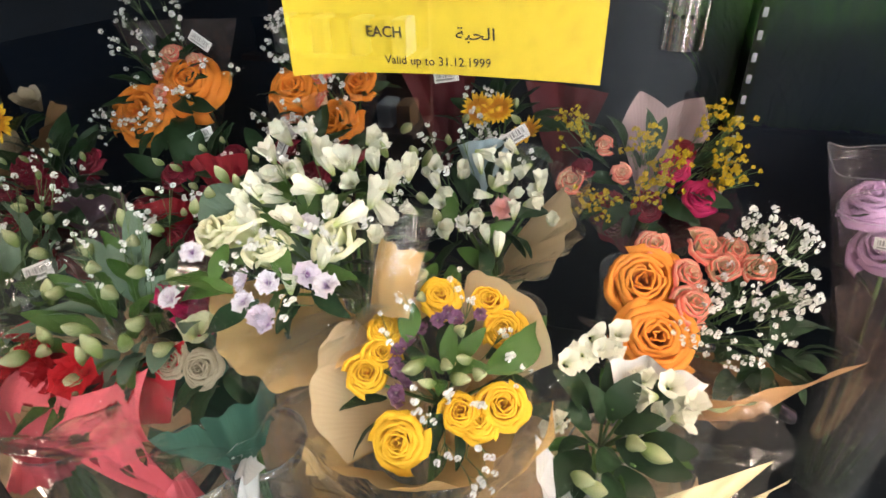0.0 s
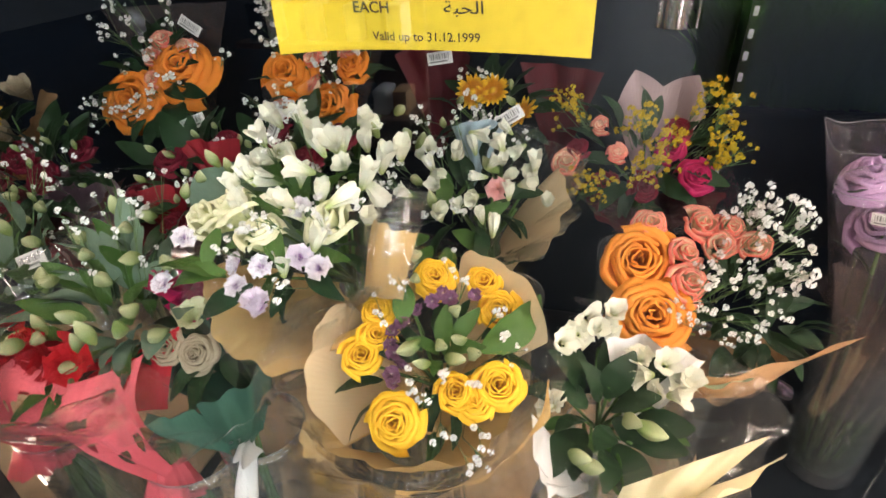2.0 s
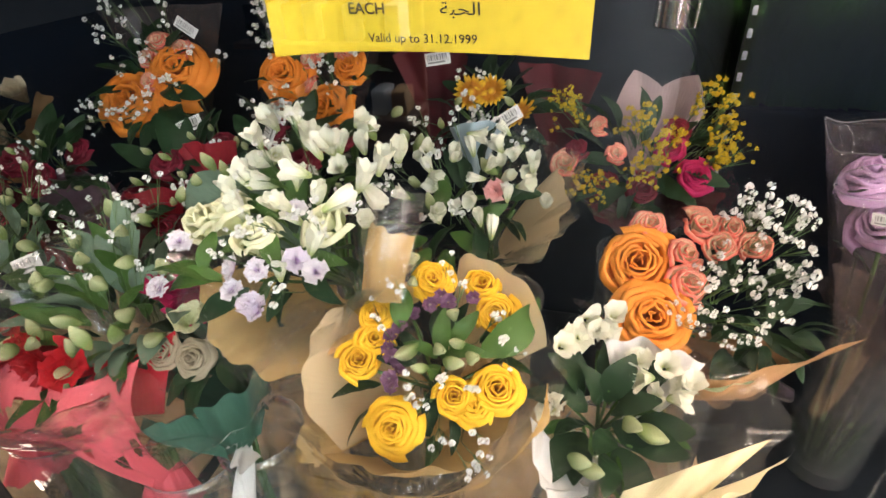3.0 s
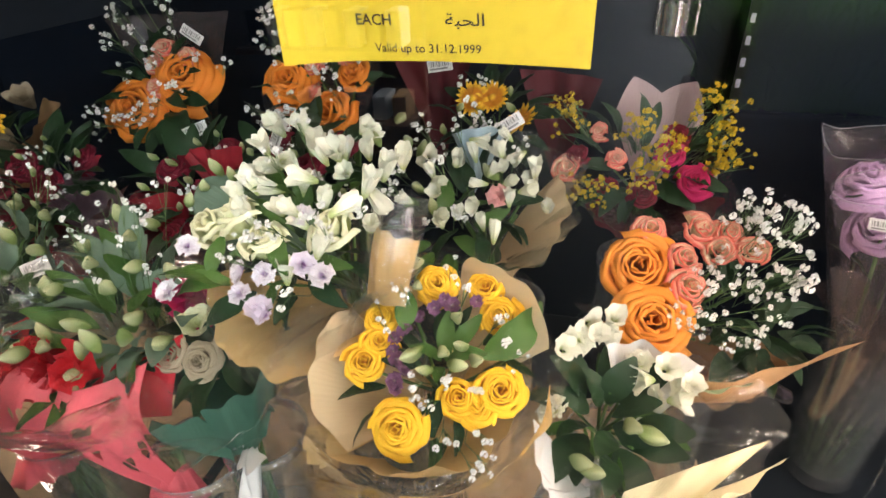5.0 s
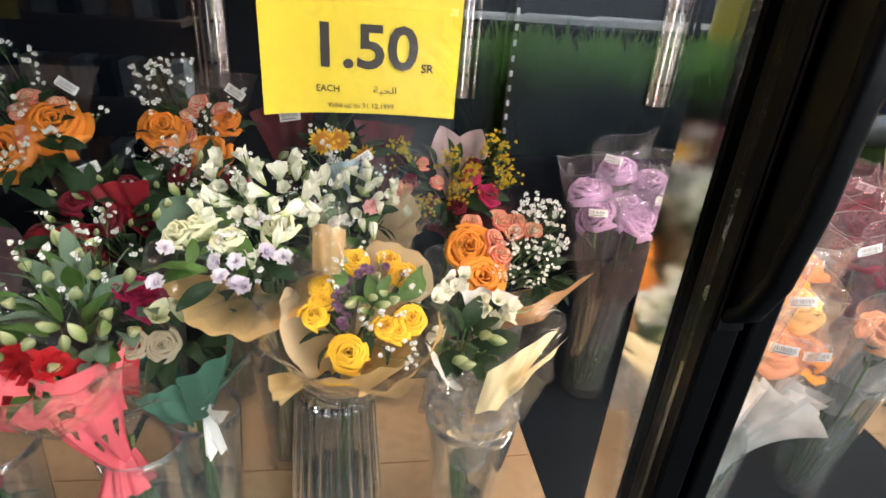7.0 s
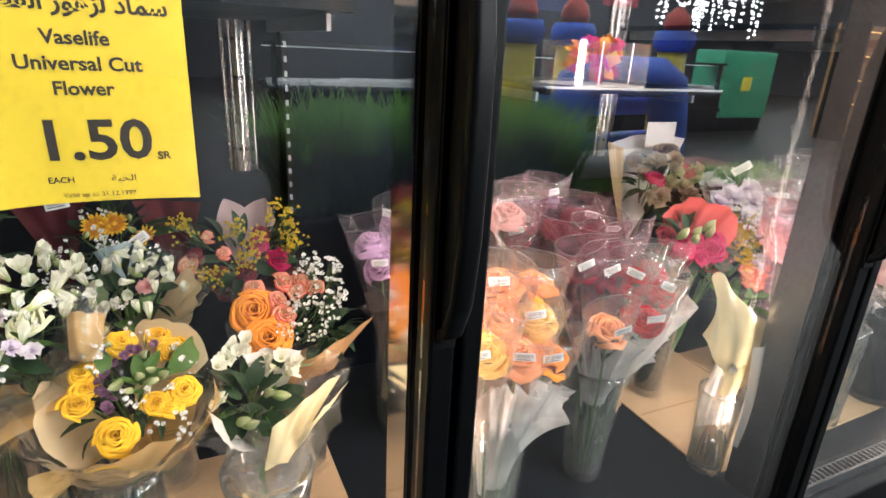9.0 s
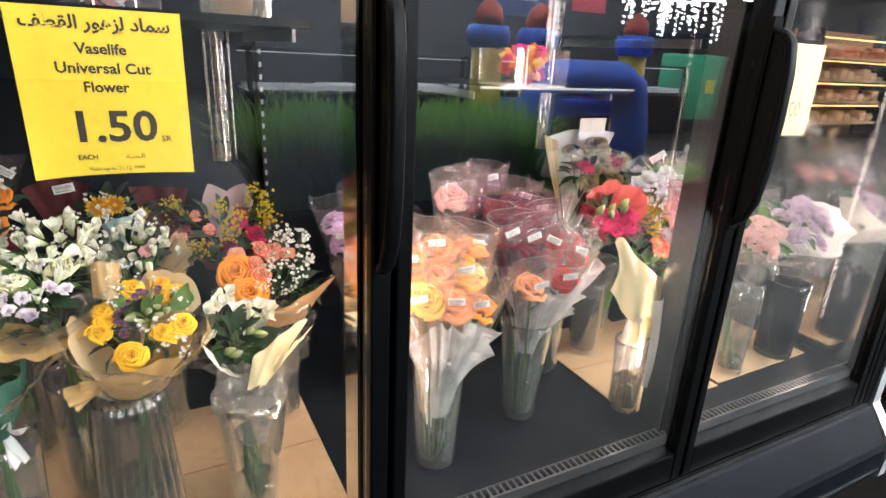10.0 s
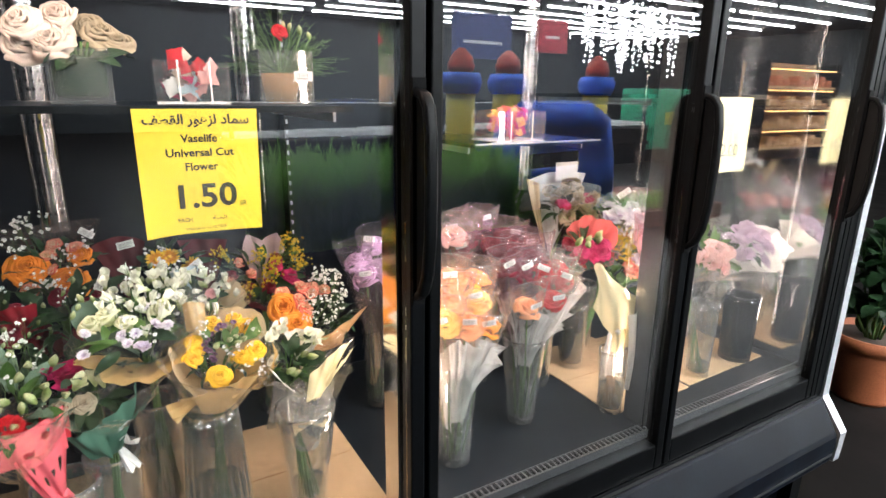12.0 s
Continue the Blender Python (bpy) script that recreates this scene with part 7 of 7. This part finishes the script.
blooms(b, "carnation", heads((1.68, 0.205, 1.06), (-0.2, -0.6, 0.8), 0.085, 13, 9), P_PLIL, (-0.2, -0.6, 0.8), 0.027, 3)
ring_leaves(b, (1.68, 0.22, 1.05), (-0.2, -0.6, 0.8), 0.08, 14, 0.06, LEAFG, 412)
cone_wrap(b, "pale_paper", tie, (-0.2, -0.6, 0.8), 0.2, 0.02, 0.13, WHTP, 170, 240, ruffle=0.07, seed=413, label="pale paper")
wrinkled_skirt(b, tie, 0.05, 0.12, CELLOW, 414)
for i, (s, m_) in enumerate([((1.42, 0.42, 1.14), P_PNK), ((1.52, 0.45, 1.15), P_PNK), ((1.62, 0.47, 1.16), P_PNK)]):
    vase((s[0], s[1] + 0.03, Z0), 0.27, 0.04, 0.05, "clear glass vase behind the pink carnations", water=0.5)
    sleeve_rose((s[0], s[1] + 0.03, Z0 + 0.016), s, 0.04, m_, SLEEVE, "pink rose in wide clear sleeve", "pink roses", 420 + i, 0.11, True, 2.0)
ob_ = thing("clear_box", (1.70, 0.46, Z0), "large clear acrylic box standing on the deck", "box")
for lo, hi in (((1.60, 0.36, 0.625), (1.80, 0.364, 1.13)), ((1.60, 0.556, 0.625), (1.80, 0.56, 1.13)), ((1.60, 0.364, 0.625), (1.604, 0.556, 1.13)), ((1.796, 0.364, 0.625), (1.80, 0.556, 1.13))):
    box_part("panel", lo, hi, ACRYL, ob_)

# ---------- on the shelves ----------
SH = 1.536
cv = thing("cube_vase", (-0.25, 0.42, SH), "square clear glass vase lined with green leaves", "vase")
for lo, hi in (((-0.302, 0.368, 0), (-0.198, 0.372, 0.1)), ((-0.302, 0.468, 0), (-0.198, 0.472, 0.1)), ((-0.302, 0.372, 0), (-0.298, 0.468, 0.1)), ((-0.202, 0.372, 0), (-0.198, 0.468, 0.1)), ((-0.298, 0.372, 0), (-0.202, 0.468, 0.012))):
    box_part("glass_wall", (lo[0], lo[1], SH + lo[2]), (hi[0], hi[1], SH + hi[2]), GLASS, cv, bevel=0.001)
b = thing("rose_arrangement", (-0.25, 0.42, SH + 0.012), "large blush white roses over dark green leaves", "arrangement")
bm = bmesh.new()
box(bm, (-0.294, 0.376, SH + 0.0125), (-0.206, 0.464, SH + 0.085), 0.01)
part("leaf_lining", bm, LEAFD, b, "dark green leaf lining")
roses(b, [(-0.30, 0.41, 1.672, 0.052), (-0.335, 0.42, 1.652, 0.044), (-0.275, 0.43, 1.703, 0.042), (-0.29, 0.38, 1.655, 0.04), (-0.33, 0.4, 1.69, 0.04)], P_BLSH, (-0.1, -0.7, 0.6), 1, "blush_rose")
roses(b, [(-0.205, 0.43, 1.677, 0.045), (-0.178, 0.42, 1.658, 0.038), (-0.225, 0.45, 1.69, 0.035)], P_CRM, (0.1, -0.6, 0.6), 2, "beige_rose")
ring_leaves(b, (-0.25, 0.42, 1.63), (0, -0.3, 1), 0.05, 18, 0.06, LEAFD, 501)
bm = bmesh.new()
for i in range(9):
    tube(bm, [(-0.27 + 0.006 * i, 0.42, SH + 0.08), (-0.29 + 0.012 * i, 0.42, 1.65)], 0.003, 0.003, 5)
part("rose_stems", bm, STEM, b)


def gift_box(a, bx, y0, y1, z, h, label, cols, seed):
    g = thing("clear_gift_box", ((a + bx) / 2, (y0 + y1) / 2, z), label, "gift box", "gift boxes")
    for lo, hi in (((a, y0), (bx, y0 + 0.002)), ((a, y1 - 0.002), (bx, y1)), ((a, y0 + 0.002), (a + 0.002, y1 - 0.002)), ((bx - 0.002, y0 + 0.002), (bx, y1 - 0.002))):
        box_part("panel", (*lo, z), (*hi, z + h), ACRYL, g)
    box_part("bottom", (a + 0.002, y0 + 0.002, z), (bx - 0.002, y1 - 0.002, z + 0.004), WHITE, g)
    r_ = random.Random(seed)
    for k in range(22):
        w, d = r_.uniform(0.018, 0.032), r_.uniform(0.024, 0.036)
        m = pose(r_.uniform(a + 0.03, bx - 0.03), r_.uniform(y0 + 0.025, y1 - 0.025), z + 0.02 + (h - 0.015) * r_.random(), r_.uniform(20, 110), r_.uniform(-50, 50), r_.uniform(-60, 60))
        bm = bmesh.new()
        sheet(bm, lambda u, v: m @ Vector((w * (u * 2 - 1) * 0.6, d * (v * 2 - 1) * 0.6, 0.005 * math.sin(u * 3.14) * math.sin(v * 3.14) + 0.0025 * math.sin(u * 15 + k) * math.sin(v * 11))), 6, 6)
        part("sachet", bm, cols[k % len(cols)], g)
    for x in (a + (bx - a) * 0.3, a + (bx - a) * 0.72):
        box_part("white_strap", (x, y0 - 0.0012, z), (x + 0.003, y0 - 0.0002, z + h), WHITE, g, "white strap")
    return g


gift_box(-0.127, 0.015, 0.38, 0.47, SH, 0.085, "clear box of red, pink and white sachets with straps", (P_RED, P_PNK, WHTP, P_BLSH, P_FUC, BLUP), 5)
gift_box(0.76, 0.95, 0.47, 0.60, 1.4255, 0.09, "clear box of red and amber sachets with straps", (P_RED, P_ORA, P_FUC, P_LEM), 6)
rv = thing("square_vase", (0.13, 0.42, SH), "square clear vase with kraft pot and white label", "vase")
for lo, hi in (((0.072, 0.362), (0.188, 0.366)), ((0.072, 0.474), (0.188, 0.478)), ((0.072, 0.366), (0.076, 0.474)), ((0.184, 0.366), (0.188, 0.474))):
    box_part("glass_wall", (*lo, SH), (*hi, SH + 0.112), GLASS, rv)
tag_on(rv, (0.165, 0.36, SH + 0.06), (1, 0, 0), (0, 0, 1), 0.04, 0.02)
b = thing("rose_arrangement", (0.13, 0.42, SH + 0.001), "single red rose with buds and feathery fern in kraft pot", "arrangement")
bm = bmesh.new()
lathe(bm, [(0.001, 0.0), (0.032, 0.0), (0.042, 0.065), (0.038, 0.065), (0.03, 0.05), (0.001, 0.05)], 28)
bmesh.ops.translate(bm, vec=(0.13, 0.42, SH + 0.001), verts=bm.verts)
part("kraft_pot", bm, KRAFT, b, "kraft paper pot")
roses(b, [(0.13, 0.40, 1.695, 0.021)], P_RED, (0, -0.7, 0.7), 1, "red_rose")
blooms(b, "bud", [(0.155, 0.41, 1.695), (0.178, 0.41, 1.69), (0.2, 0.42, 1.68), (0.145, 0.43, 1.70)], BUDG, (0.1, 0, 1), 0.014, 2, tilt=0.3)
bm = bmesh.new()
for e in ((0.13, 0.40, 1.69), (0.155, 0.41, 1.69), (0.178, 0.41, 1.685), (0.2, 0.42, 1.675), (0.12, 0.42, 1.68)):
    tube(bm, [(0.13, 0.42, SH + 0.05), ((0.13 + e[0]) / 2, 0.415, 1.62), e], 0.0022, 0.0016, 5)
part("rose_stems", bm, STEM, b)
r_ = random.Random(77)
bm = bmesh.new()
for i in range(130):
    a = r_.uniform(-1.5, 1.5)
    d = Vector((math.sin(a), r_.uniform(-0.3, 0.5), abs(math.cos(a)) * 0.8 + 0.15)).normalized()
    ln = r_.uniform(0.08, 0.17)
    o = Vector((0.13, 0.42, 1.60))
    tip = o + d * ln + Vector((0, 0, -0.03 * abs(d.x)))
    tube(bm, [o, o.lerp(tip, 0.5) + Vector((0, 0, 0.012)), tip], 0.0007, 0.0003, 3)
    for k in range(7):
        f = 0.35 + 0.09 * k
        p = o.lerp(tip, f)
        tube(bm, [p, p + Vector((r_.uniform(-1, 1), r_.uniform(-1, 1), r_.uniform(-0.2, 1))) * 0.014], 0.0006, 0.0002, 3)
part("fern", bm, LEAF, b, "feathery green fern", kind="stuff")

# ---------- price sheets ----------


def price_sheet(x0, x1, z0, z1, y, material, label, body, bow=0.004, hang=0.0, curl=0.0):
    s = thing("price_sign", ((x0 + x1) / 2, y, z1), label, "price sign", "price signs")
    cx, cz, w, h = (x0 + x1) / 2, (z0 + z1) / 2, x1 - x0, z1 - z0
    def lie(x, z, off=0.0):
        u, v = (x - x0) / w, (z - z0) / h
        return y + hang * (1 - v) - bow * math.sin(math.pi * u) * (1 - v) - curl * max(0, 1 - 3.5 * u) ** 2 * (1 - v) ** 2 - off

    bm = bmesh.new()
    sheet(bm, lambda u, v: Vector((x0 + w * u, lie(x0 + w * u, z0 + h * v), z0 + h * v + 0.004 * math.sin(3 * u) * (1 - v) ** 4)), 16, 16)
    part("paper", bm, material, s, smooth=True)
    for txt, px_, pz_, size, bold, wide, ink in body:
        lettering(s, txt, (px_ * w, pz_ * h), size * h, ink, pose(cx, y, cz), bold * h, wide, lie=lambda x, z: lie(x, z, 0.0006))
    return s


ar = {k: "".join(chr(c) for c in v) for k, v in ARAB.items()}
price_sheet(-0.180, 0.031, 1.294, 1.531, 0.231, YELLOW, "yellow price sheet hanging from the shelf edge", [
    (ar["title"], 0.0, 0.418, 0.1, 0.0028, 1.02, INK), ("Vaselife", 0.0, 0.275, 0.086, 0.0022, 1.0, INK), ("Universal Cut", 0.0, 0.165, 0.086, 0.0022, 1.04, INK), ("Flower", 0.0, 0.055, 0.086, 0.0022, 1.0, INK),
    ("1.50", 0.01, -0.19, 0.265, 0.006, 1.08, INK), ("SR", 0.335, -0.265, 0.055, 0.001, 1.0, INK), ("EACH", -0.175, -0.372, 0.042, 0.0008, 1.0, INK), (ar["each"], 0.12, -0.372, 0.044, 0.0004, 1.3, INK), ("Valid up to 31.12.1999", -0.005, -0.448, 0.034, 0.0003, 1.0, INK)], hang=0.023, curl=0.012)
price_sheet(1.453, 1.63, 1.321, 1.563, 0.236, PALE, "yellow price sheet painted pale by strong light, hanging from the shelf edge", [("2.00", -0.05, -0.2, 0.24, 0.002, 0.9, GREYINK)])
